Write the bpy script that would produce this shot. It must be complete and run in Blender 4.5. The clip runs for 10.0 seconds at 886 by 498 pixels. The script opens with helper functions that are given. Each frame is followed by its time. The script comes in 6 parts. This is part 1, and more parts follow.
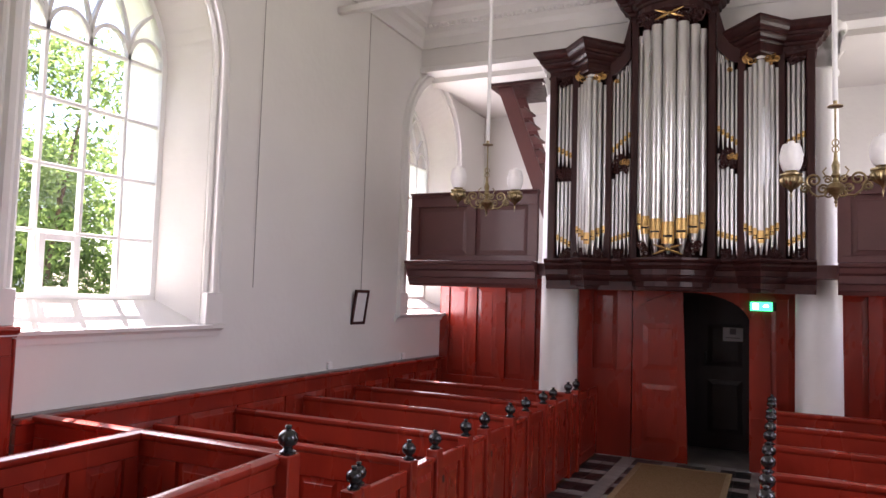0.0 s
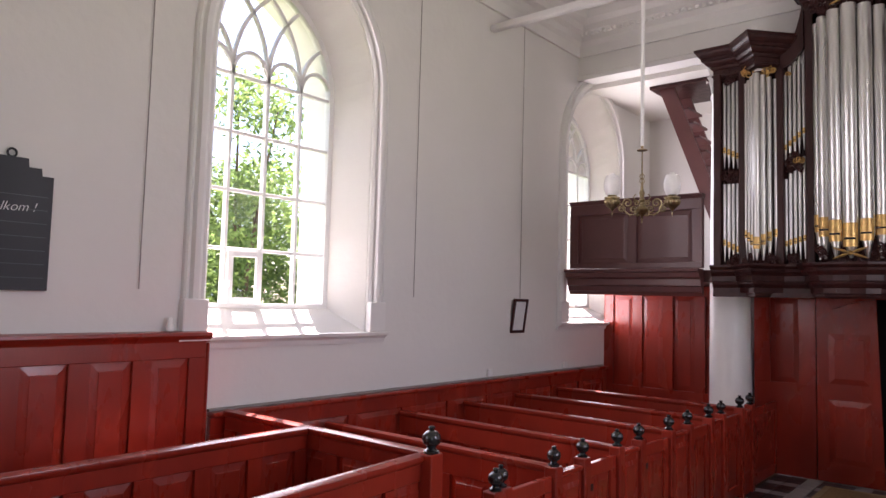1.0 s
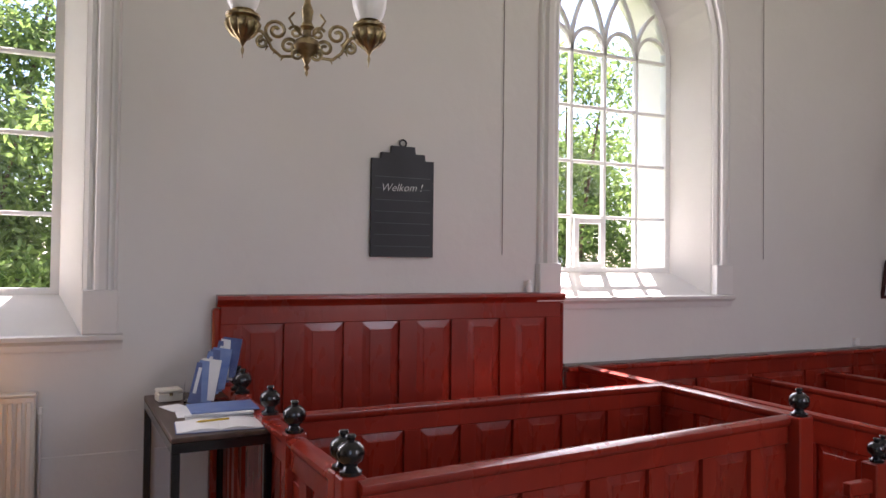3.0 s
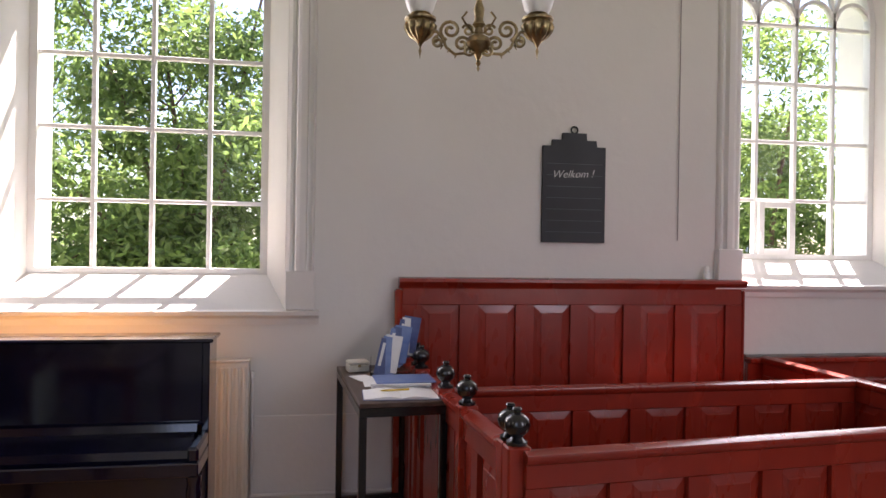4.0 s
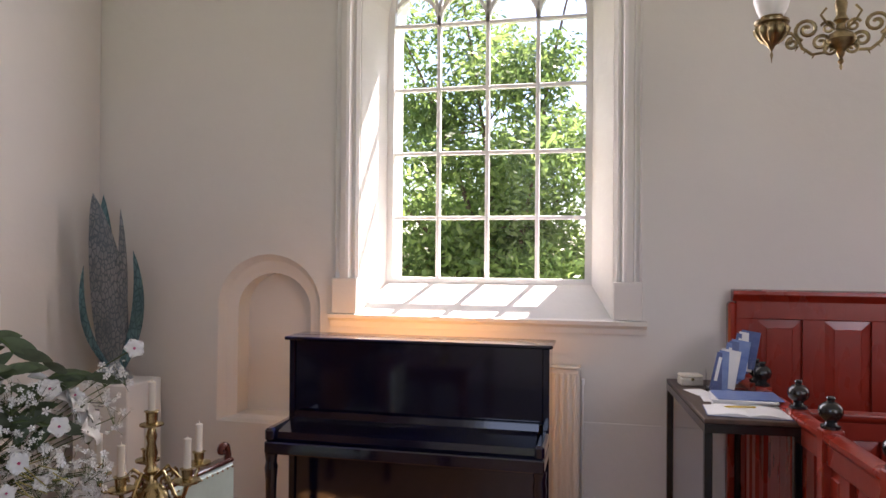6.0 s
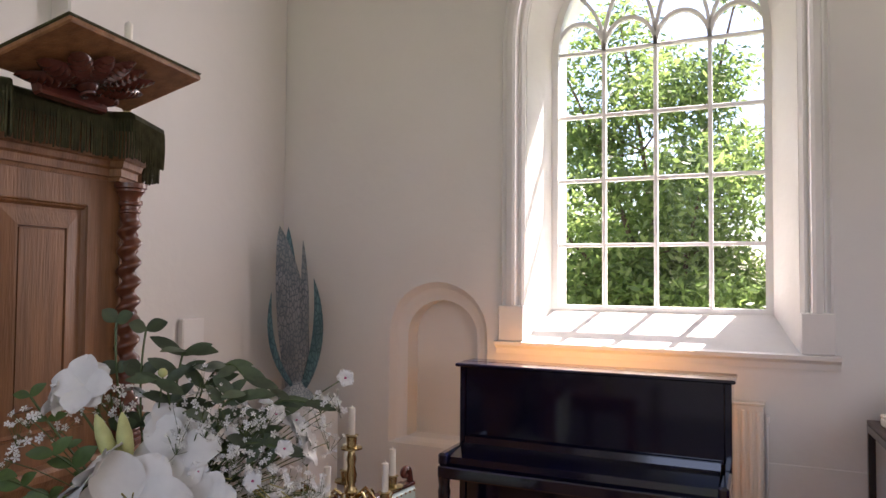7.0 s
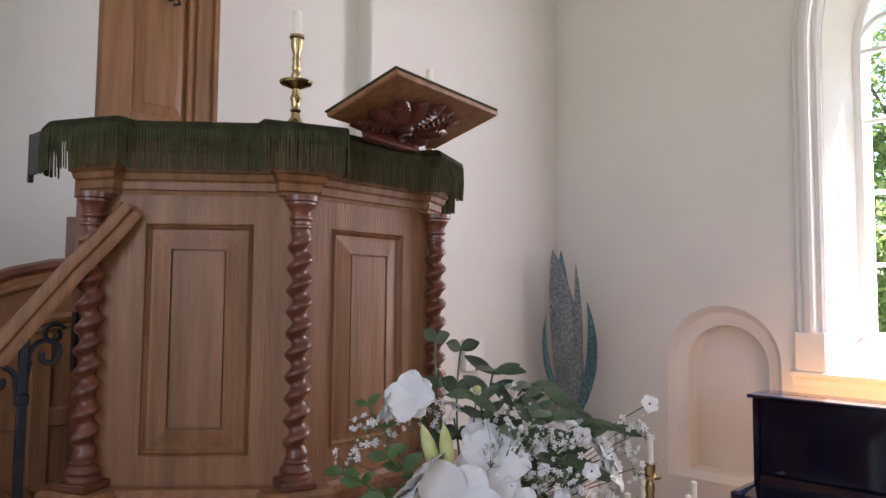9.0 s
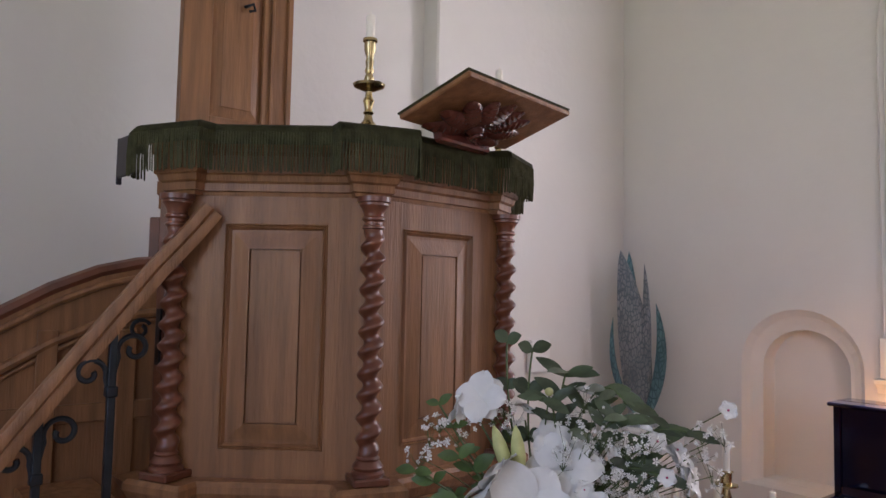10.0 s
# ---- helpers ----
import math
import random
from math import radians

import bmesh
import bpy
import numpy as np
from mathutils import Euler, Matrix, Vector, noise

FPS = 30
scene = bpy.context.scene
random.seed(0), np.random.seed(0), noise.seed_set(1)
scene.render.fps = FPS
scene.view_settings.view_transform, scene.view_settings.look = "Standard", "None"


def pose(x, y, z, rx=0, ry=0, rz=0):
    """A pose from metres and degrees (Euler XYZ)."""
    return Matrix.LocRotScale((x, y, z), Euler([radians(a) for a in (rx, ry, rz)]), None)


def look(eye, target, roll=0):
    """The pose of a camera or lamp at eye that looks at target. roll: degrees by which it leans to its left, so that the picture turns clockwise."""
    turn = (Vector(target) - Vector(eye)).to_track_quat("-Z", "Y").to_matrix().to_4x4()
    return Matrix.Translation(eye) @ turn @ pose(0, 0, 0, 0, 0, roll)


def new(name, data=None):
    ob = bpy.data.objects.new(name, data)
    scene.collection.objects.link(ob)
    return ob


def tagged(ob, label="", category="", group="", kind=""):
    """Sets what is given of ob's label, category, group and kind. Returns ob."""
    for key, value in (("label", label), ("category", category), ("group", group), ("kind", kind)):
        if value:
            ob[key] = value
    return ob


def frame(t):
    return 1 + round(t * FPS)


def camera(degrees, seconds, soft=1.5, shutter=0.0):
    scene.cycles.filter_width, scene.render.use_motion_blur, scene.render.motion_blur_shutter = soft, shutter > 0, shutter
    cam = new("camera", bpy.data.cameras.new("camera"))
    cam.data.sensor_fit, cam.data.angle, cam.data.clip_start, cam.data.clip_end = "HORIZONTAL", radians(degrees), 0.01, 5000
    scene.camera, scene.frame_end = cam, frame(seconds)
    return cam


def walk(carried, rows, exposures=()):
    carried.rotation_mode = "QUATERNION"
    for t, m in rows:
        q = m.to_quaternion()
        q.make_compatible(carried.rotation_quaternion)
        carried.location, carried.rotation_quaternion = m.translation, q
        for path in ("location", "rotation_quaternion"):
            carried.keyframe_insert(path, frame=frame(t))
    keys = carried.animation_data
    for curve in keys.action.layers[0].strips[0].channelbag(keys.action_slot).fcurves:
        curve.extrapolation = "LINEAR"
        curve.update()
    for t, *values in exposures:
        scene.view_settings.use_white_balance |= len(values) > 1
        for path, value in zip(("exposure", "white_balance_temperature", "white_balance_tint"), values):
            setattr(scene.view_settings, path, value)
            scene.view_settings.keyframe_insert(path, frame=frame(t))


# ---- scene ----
cam = camera(64.2, 10.0)

# seconds, eye, target, roll
PATH = [
    (0, (0.221, 0.932, 1.711), (2.023, 1.788, 1.844), 1.7),
    (0.5, (0.214, 0.782, 1.726), (1.904, 1.843, 1.861), 1.5),
    (1, (0.218, 0.69, 1.717), (1.75, 1.967, 1.861), 1.5),
    (1.5, (0.163, 0.668, 1.712), (1.538, 2.114, 1.839), 1.2),
    (2, (0.05, 0.692, 1.709), (1.27, 2.274, 1.804), 0.9),
    (2.5, (-0.037, 0.673, 1.684), (1.007, 2.377, 1.753), 0.6),
    (4, (-0.042, 0.471, 1.665), (0.312, 2.439, 1.661), 0.9),
    (4.5, (-0.097, 0.444, 1.648), (0.039, 2.44, 1.645), 0.7),
    (5, (-0.153, 0.428, 1.651), (-0.22, 2.427, 1.646), 0.6),
    (5.5, (-0.229, 0.394, 1.662), (-0.479, 2.378, 1.66), 0.4),
    (6.8, (-0.374, 0.281, 1.71), (-1.124, 2.135, 1.767), 0.5),
    (7, (-0.391, 0.275, 1.714), (-1.223, 2.092, 1.787), 0.4),
    (7.5, (-0.419, 0.253, 1.719), (-1.448, 1.965, 1.823), 0.3),
    (8, (-0.437, 0.224, 1.722), (-1.633, 1.822, 1.844), 0.3),
    (8.5, (-0.446, 0.202, 1.72), (-1.771, 1.695, 1.849), 0.4),
    (9, (-0.464, 0.192, 1.716), (-1.883, 1.596, 1.847), 0.5),
    (9.5, (-0.473, 0.179, 1.72), (-1.96, 1.51, 1.849), 0.8),
    (10, (-0.478, 0.171, 1.718), (-2.015, 1.445, 1.846), 1.1),
]
# seconds, stops, white balance and tint
EXPOSURES = [(0, 2.98, 6400, 29), (1.0, 2.82, 6400, 29), (2.5, 2.66, 6400, 26), (4.5, 2.58, 6600, 25), (5.5, 2.8, 6600, 25), (7.0, 2.82, 6600, 26), (8.0, 2.98, 6500, 26), (9.0, 3.34, 6200, 24), (9.5, 3.43, 6150, 26), (10, 3.05, 6150, 27)]
walk(cam, [(t, look(*p)) for t, *p in PATH], EXPOSURES)

# ---- light ----
SUN_DIR = Vector((-0.53, -1.0, -1.90)).normalized()
world = bpy.data.worlds.new("sky")
scene.world = world
world.use_nodes = True
wn = world.node_tree.nodes
sky = wn.new("ShaderNodeTexSky")
sky.sky_type = "NISHITA"
sky.sun_disc = False
sky.sun_elevation = math.asin(-SUN_DIR.z)
sky.sun_rotation = math.atan2(-SUN_DIR.x, -SUN_DIR.y)
sky.air_density, sky.dust_density, sky.ozone_density = 1.0, 0.9, 1.6
wn["Background"].inputs["Strength"].default_value = 0.07
world.node_tree.links.new(sky.outputs[0], wn["Background"].inputs[0])
sun = new("sun", bpy.data.lights.new("sun", "SUN"))
sun.data.energy, sun.data.angle, sun.data.color = 5.0, radians(0.5), (1.0, 0.95, 0.86)
sun.rotation_euler = SUN_DIR.to_track_quat("-Z", "Y").to_euler()

# fill lamps in the unseen openings added to the wall behind the camera
for cx_, w_, power, tone in ((-1.1, 1.36, 1.2, (0.95, 0.98, 1.0)), (3.45, 1.36, 7.0, (1.0, 0.96, 0.96)), (7.95, 1.16, 7.0, (1.0, 0.96, 0.96))):
    lamp = new("window_light", bpy.data.lights.new("window_light", "AREA"))
    lamp.data.shape, lamp.data.size, lamp.data.size_y = "RECTANGLE", w_, 2.3
    lamp.data.energy, lamp.data.color = power, tone
    lamp.matrix_basis = pose(cx_, -1.32, 2.65, -90, 0, 180)

# daylight through the three windows of the long wall
for cx_, w_, power in ((-1.03, 1.45, 7.2), (3.45, 1.30, 5.9), (7.95, 1.15, 7.4)):
    lamp = new("window_light", bpy.data.lights.new("window_light", "AREA"))
    lamp.data.shape, lamp.data.size, lamp.data.size_y = "RECTANGLE", w_, 2.3
    lamp.data.energy, lamp.data.color = power, (0.98, 0.98, 1.0)
    lamp.matrix_basis = pose(cx_, 4.755, 2.65, -90, 0, 0)

# ---- materials ----
def mat(name, color, rough=0.5, metal=0.0, var=0.15, scale=6.0, bump=0.0, bump_scale=40.0, coat=0.0, grain=None, rand=0.0, color2=None, spec=0.5, trans=0.0, sss=0.0):
    m = bpy.data.materials.new(name)
    m.use_nodes = True
    nt = m.node_tree
    n, l = nt.nodes, nt.links
    b = n["Principled BSDF"]
    b.inputs["Roughness"].default_value = rough
    b.inputs["Metallic"].default_value = metal
    b.inputs["Coat Weight"].default_value = coat
    b.inputs["Coat Roughness"].default_value = 0.12
    b.inputs["Specular IOR Level"].default_value = spec
    b.inputs["Transmission Weight"].default_value = trans
    tc = n.new("ShaderNodeTexCoord")
    mp = n.new("ShaderNodeMapping")
    l.new(tc.outputs["Object"], mp.inputs[0])
    if grain:
        mp.inputs["Scale"].default_value = grain
    big = n.new("ShaderNodeTexNoise")
    big.inputs["Scale"].default_value, big.inputs["Detail"].default_value = scale, 5
    l.new(mp.outputs[0], big.inputs["Vector"])
    fine = n.new("ShaderNodeTexNoise")
    fine.inputs["Scale"].default_value, fine.inputs["Detail"].default_value = bump_scale, 4
    l.new(mp.outputs[0], fine.inputs["Vector"])
    mix = n.new("ShaderNodeMix")
    mix.data_type = "RGBA"
    c2 = color2 or [c * (1 - var * 1.6) for c in color]
    mix.inputs["A"].default_value = (*[min(1, c * (1 + var * 0.6)) for c in color], 1)
    mix.inputs["B"].default_value = (*c2, 1)
    add = n.new("ShaderNodeMath")
    add.operation = "MULTIPLY_ADD"
    add.inputs[1].default_value = 0.35
    l.new(fine.outputs["Fac"], add.inputs[0])
    sc = n.new("ShaderNodeMath")
    sc.operation = "MULTIPLY_ADD"
    sc.inputs[1].default_value, sc.inputs[2].default_value = 1.6, -0.45
    l.new(big.outputs["Fac"], sc.inputs[0])
    l.new(sc.outputs[0], add.inputs[2])
    fac = add.outputs[0]
    if rand:
        oi = n.new("ShaderNodeObjectInfo")
        r = n.new("ShaderNodeMath")
        r.operation = "MULTIPLY_ADD"
        r.inputs[1].default_value = rand
        l.new(oi.outputs["Random"], r.inputs[0])
        l.new(fac, r.inputs[2])
        fac = r.outputs[0]
    l.new(fac, mix.inputs["Factor"])
    l.new(mix.outputs["Result"], b.inputs["Base Color"])
    rr = n.new("ShaderNodeMath")
    rr.operation = "MULTIPLY_ADD"
    rr.inputs[1].default_value, rr.inputs[2].default_value = rough * 0.5, rough * 0.75
    l.new(big.outputs["Fac"], rr.inputs[0])
    l.new(rr.outputs[0], b.inputs["Roughness"])
    if bump:
        bp = n.new("ShaderNodeBump")
        bp.inputs["Strength"].default_value, bp.inputs["Distance"].default_value = bump, 0.01
        l.new(fine.outputs["Fac"], bp.inputs["Height"])
        l.new(bp.outputs[0], b.inputs["Normal"])
    return m


PLASTER = mat("plaster", (0.74, 0.725, 0.69), 0.85, var=0.03, scale=1.3, bump=0.25, bump_scale=14)
PLASTER_TRIM = mat("plaster_trim", (0.76, 0.75, 0.72), 0.7, var=0.03, scale=3, bump=0.12, bump_scale=30)
CEIL = mat("ceiling_paint", (0.72, 0.70, 0.65), 0.8, var=0.03, scale=2, bump=0.1)
RED = mat("red_paint", (0.33, 0.029, 0.013), 0.28, var=0.22, scale=3.0, bump=0.12, bump_scale=30, coat=0.25, rand=0.35, grain=(1, 1, 0.35))
RED_PALE = mat("oxblood_paint", (0.125, 0.044, 0.040), 0.4, var=0.18, scale=2.5, bump=0.1, bump_scale=30, coat=0.15)
ORGAN = mat("dark_stained_oak", (0.050, 0.014, 0.012), 0.42, spec=0.28, var=0.35, scale=5, bump=0.25, bump_scale=30, coat=0.08, grain=(3, 3, 0.6))
BLACK = mat("black_lacquer", (0.008, 0.008, 0.009), 0.22, var=0.2, coat=0.5)
PIANO = mat("polished_ebony", (0.003, 0.004, 0.018), 0.09, var=0.2, scale=2, coat=0.6)
BOUNCE_SPRUCE = mat("bare_spruce", (0.86, 0.44, 0.12), 0.6, var=0.2, scale=3, grain=(4, 4, 0.5))
TIN = mat("tin_pipe", (0.74, 0.74, 0.72), 0.30, 1.0, var=0.12, scale=3, grain=(3, 3, 0.6), rand=0.4)
GOLD = mat("gilding", (0.72, 0.47, 0.18), 0.4, 1.0, var=0.2, scale=20)
BRASS = mat("brass", (0.56, 0.44, 0.22), 0.26, 1.0, var=0.35, scale=16)
OLD_BRASS = mat("patinated_brass", (0.42, 0.33, 0.18), 0.32, 1.0, var=0.45, scale=22, bump=0.2, bump_scale=60)
OAK = mat("oak", (0.285, 0.132, 0.054), 0.46, spec=0.35, var=0.30, scale=5, grain=(6, 6, 0.4), bump=0.25, bump_scale=30, coat=0.08, rand=0.10)
OAK_DARK = mat("turned_oak", (0.155, 0.050, 0.024), 0.33, var=0.35, scale=9, bump=0.1, bump_scale=40, coat=0.2)
CARVED = mat("carved_mahogany", (0.105, 0.027, 0.019), 0.24, var=0.3, scale=15, bump=0.1, coat=0.35)
CLOTH = mat("green_fringe", (0.062, 0.060, 0.020), 0.9, var=0.35, scale=30, bump=0.3, bump_scale=150)
WHITE_WOOD = mat("white_paint", (0.82, 0.82, 0.80), 0.4, var=0.03, scale=6)
IRON = mat("blackened_iron", (0.025, 0.030, 0.034), 0.5, 0.6, var=0.3, scale=20, bump=0.2)
WAX = mat("candle_wax", (0.82, 0.78, 0.68), 0.5, var=0.05, scale=10)
OPAL = mat("etched_glass", (0.85, 0.84, 0.81), 0.35, var=0.05, scale=40, bump=0.15, bump_scale=60)
SLATE = mat("blackboard", (0.018, 0.021, 0.026), 0.55, var=0.3, scale=3, bump=0.05)
CHALK = mat("chalk", (0.75, 0.75, 0.74), 0.9, var=0.1)
RULE = mat("faded_rule", (0.11, 0.12, 0.13), 0.8, var=0.1)
STONE = mat("stone_floor", (0.30, 0.285, 0.26), 0.55, var=0.2, scale=4, bump=0.1, rand=0.4)
TILE_DARK = mat("dark_tile", (0.035, 0.038, 0.045), 0.35, var=0.3, scale=6, rand=0.5)
TILE_PALE = mat("pale_tile", (0.42, 0.43, 0.43), 0.4, var=0.2, scale=6, rand=0.5)
COIR = mat("coir_mat", (0.36, 0.23, 0.115), 0.95, var=0.2, scale=60, bump=0.6, bump_scale=250)
BORDER = mat("mat_border", (0.46, 0.34, 0.20), 0.9, var=0.15, scale=40, bump=0.3, bump_scale=200)
BOUNCE_PINE = mat("varnished_pine", (0.55, 0.29, 0.11), 0.4, var=0.15, scale=3, grain=(6, 0.6, 6), rand=0.2)
WOOD_FLOOR = mat("floorboards", (0.16, 0.085, 0.045), 0.5, var=0.25, scale=3, grain=(0.6, 6, 6), rand=0.4)
# near-black of the inner door, also the shade of porch and cloth end
DOOR_AND_SHADE = mat("dark_door", (0.018, 0.013, 0.016), 0.4, var=0.3, scale=4)
PAPER = mat("paper", (0.78, 0.78, 0.77), 0.8, var=0.05, scale=10)
GREY_INK = mat("grey_print", (0.22, 0.22, 0.23), 0.8)
BLUE_PRINT = mat("blue_print", (0.05, 0.10, 0.30), 0.35, var=0.5, scale=14, color2=(0.22, 0.30, 0.50))
NAVY_PRINT = mat("navy_print", (0.035, 0.05, 0.15), 0.35, var=0.4, scale=20, color2=(0.10, 0.14, 0.30))
YELLOW = mat("yellow_pen", (0.65, 0.45, 0.03), 0.4)
TABLE_TOP = mat("walnut_top", (0.085, 0.050, 0.034), 0.4, var=0.3, scale=3, grain=(6, 0.7, 6))
TEAL_LEATHER = mat("seafoam_upholstery", (0.52, 0.65, 0.60), 0.5, var=0.1, scale=5, bump=0.15)
RAD = mat("radiator_enamel", (0.76, 0.73, 0.66), 0.4, var=0.04)
PETAL = mat("white_petal", (0.70, 0.70, 0.66), 0.6, var=0.06, scale=20, bump=0.1)
PINK = mat("pink_throat", (0.45, 0.06, 0.16), 0.6)
BUD = mat("lily_bud", (0.52, 0.55, 0.22), 0.55, var=0.2, scale=20)
LEAF_D = mat("dark_leaf", (0.080, 0.120, 0.055), 0.45, var=0.4, scale=18, rand=0.5)
LEAF_L = mat("pale_leaf", (0.085, 0.150, 0.035), 0.5, var=0.3, scale=18, rand=0.4)
STEM = mat("green_stem", (0.07, 0.11, 0.03), 0.6, var=0.2)
GYP = mat("straw_sprig", (0.34, 0.31, 0.10), 0.7, var=0.2)
BARK = mat("bark", (0.11, 0.075, 0.05), 0.9, var=0.35, scale=10, bump=0.8)
GRASS = mat("grass", (0.085, 0.13, 0.03), 0.9, var=0.35, scale=2.0, color2=(0.14, 0.16, 0.05))
HOUSE_MAT = mat("pale_render", (0.5, 0.52, 0.55), 0.8)
ROOF_MAT = mat("slate_roof", (0.10, 0.12, 0.16), 0.7)
BOXWHITE = mat("cream_plastic", (0.66, 0.63, 0.54), 0.45)
CABLE = mat("grey_cable", (0.30, 0.27, 0.25), 0.7)


def leafy(name, a, b):
    """Leaves that let some light through, varied leaf by leaf."""
    m = bpy.data.materials.new(name)
    m.use_nodes = True
    n, l = m.node_tree.nodes, m.node_tree.links
    p = n["Principled BSDF"]
    geo = n.new("ShaderNodeNewGeometry")
    mix = n.new("ShaderNodeMix")
    mix.data_type = "RGBA"
    mix.inputs["A"].default_value, mix.inputs["B"].default_value = (*a, 1), (*b, 1)
    l.new(geo.outputs["Random Per Island"], mix.inputs["Factor"])
    l.new(mix.outputs["Result"], p.inputs["Base Color"])
    p.inputs["Roughness"].default_value = 0.4
    tr = n.new("ShaderNodeBsdfTranslucent")
    l.new(mix.outputs["Result"], tr.inputs["Color"])
    ms = n.new("ShaderNodeMixShader")
    ms.inputs[0].default_value = 0.68
    l.new(p.outputs[0], ms.inputs[1])
    l.new(tr.outputs[0], ms.inputs[2])
    l.new(ms.outputs[0], n["Material Output"].inputs[0])
    return m


TREE_LEAF = leafy("tree_leaf", (0.09, 0.15, 0.048), (0.19, 0.27, 0.075))
BUSH_LEAF = leafy("bush_leaf", (0.085, 0.14, 0.04), (0.19, 0.26, 0.065))


def glass_mat():
    m = bpy.data.materials.new("window_glass")
    m.use_nodes = True
    n, l = m.node_tree.nodes, m.node_tree.links
    t = n.new("ShaderNodeBsdfTransparent")
    g = n.new("ShaderNodeBsdfGlossy")
    g.inputs["Roughness"].default_value = 0.02
    f = n.new("ShaderNodeFresnel")
    f.inputs[0].default_value = 1.2
    ms = n.new("ShaderNodeMixShader")
    l.new(f.outputs[0], ms.inputs[0])
    l.new(t.outputs[0], ms.inputs[1])
    l.new(g.outputs[0], ms.inputs[2])
    l.new(ms.outputs[0], n["Material Output"].inputs[0])
    return m


GLASS = glass_mat()


def glow(name, color, strength):
    m = bpy.data.materials.new(name)
    m.use_nodes = True
    p = m.node_tree.nodes["Principled BSDF"]
    p.inputs["Base Color"].default_value = (*color, 1)
    p.inputs["Emission Color"].default_value = (*color, 1)
    p.inputs["Emission Strength"].default_value = strength
    return m


def veined(name, pale, dark, size):
    """Patinated bronze worked with a net of fine raised veins."""
    m = bpy.data.materials.new(name)
    m.use_nodes = True
    n, l = m.node_tree.nodes, m.node_tree.links
    p = n["Principled BSDF"]
    tc, mp = n.new("ShaderNodeTexCoord"), n.new("ShaderNodeMapping")
    mp.inputs["Scale"].default_value = (1.0, 1.0, 0.42)
    mp.inputs["Rotation"].default_value = (0.0, 0.35, 0.0)
    l.new(tc.outputs["Object"], mp.inputs[0])
    vo = n.new("ShaderNodeTexVoronoi")
    vo.feature = "DISTANCE_TO_EDGE"
    vo.inputs["Scale"].default_value = size
    ns = n.new("ShaderNodeTexNoise")
    ns.inputs["Scale"].default_value, ns.inputs["Detail"].default_value = 9.0, 6
    l.new(mp.outputs[0], vo.inputs["Vector"])
    l.new(mp.outputs[0], ns.inputs["Vector"])
    ramp = n.new("ShaderNodeMapRange")
    ramp.inputs["From Max"].default_value = 0.16
    l.new(vo.outputs["Distance"], ramp.inputs["Value"])
    blend = n.new("ShaderNodeMath")
    blend.operation = "MULTIPLY"
    wide = n.new("ShaderNodeMapRange")
    wide.inputs["From Min"].default_value, wide.inputs["From Max"].default_value = 0.3, 0.62
    wide.inputs["To Min"].default_value = 0.25
    l.new(ns.outputs["Fac"], wide.inputs["Value"])
    l.new(ramp.outputs[0], blend.inputs[0])
    l.new(wide.outputs[0], blend.inputs[1])
    mix = n.new("ShaderNodeMix")
    mix.data_type = "RGBA"
    mix.inputs["A"].default_value, mix.inputs["B"].default_value = (*dark, 1), (*pale, 1)
    l.new(blend.outputs[0], mix.inputs["Factor"])
    l.new(mix.outputs["Result"], p.inputs["Base Color"])
    p.inputs["Metallic"].default_value, p.inputs["Roughness"].default_value = 0.2, 0.42
    bp = n.new("ShaderNodeBump")
    bp.inputs["Strength"].default_value, bp.inputs["Distance"].default_value = 0.7, 0.008
    l.new(blend.outputs[0], bp.inputs["Height"])
    l.new(bp.outputs[0], p.inputs["Normal"])
    return m


BRONZE_BLUE = veined("blue_green_bronze", (0.52, 0.55, 0.58), (0.19, 0.25, 0.28), 52)
BRONZE_TEAL = veined("verdigris", (0.22, 0.42, 0.46), (0.08, 0.18, 0.21), 44)
EXIT_GREEN = glow("lit_exit_sign", (0.0, 0.55, 0.13), 0.9)
EXIT_WHITE = glow("lit_pictogram", (0.85, 1.0, 0.9), 1.2)

# ---- mesh helpers ----
def mesh_of(name, bm, material, smooth=False):
    bmesh.ops.recalc_face_normals(bm, faces=bm.faces[:])
    me = bpy.data.meshes.new(name)
    bm.to_mesh(me)
    bm.free()
    me.materials.append(material)
    if smooth:
        for p in me.polygons:
            p.use_smooth = True
        me.set_sharp_from_angle(angle=radians(40))
    return me


def part(name, bm, material, parent=None, label="", smooth=False, at=None):
    """One mesh object, in its parent's space."""
    ob = new(name, mesh_of(name, bm, material, smooth))
    if parent:
        ob.parent = parent
    if at:
        ob.matrix_basis = at
    if label:
        ob["label"] = label
    return ob


def again(ob, parent, at):
    """Another object on the same mesh."""
    o = new(ob.name.split(".")[0], ob.data)
    o.parent = parent
    o.matrix_basis = at
    return o


def thing(name, m, label, category, group="", kind=""):
    e = new(name)
    e.empty_display_size = 0.1
    e.matrix_basis = m
    return tagged(e, label, category, group, kind)


def whole(name, bm, material, label, category, group="", kind="", at=None, smooth=False):
    return tagged(part(name, bm, material, None, "", smooth, at), label, category, group, kind)


def B():
    return bmesh.new()


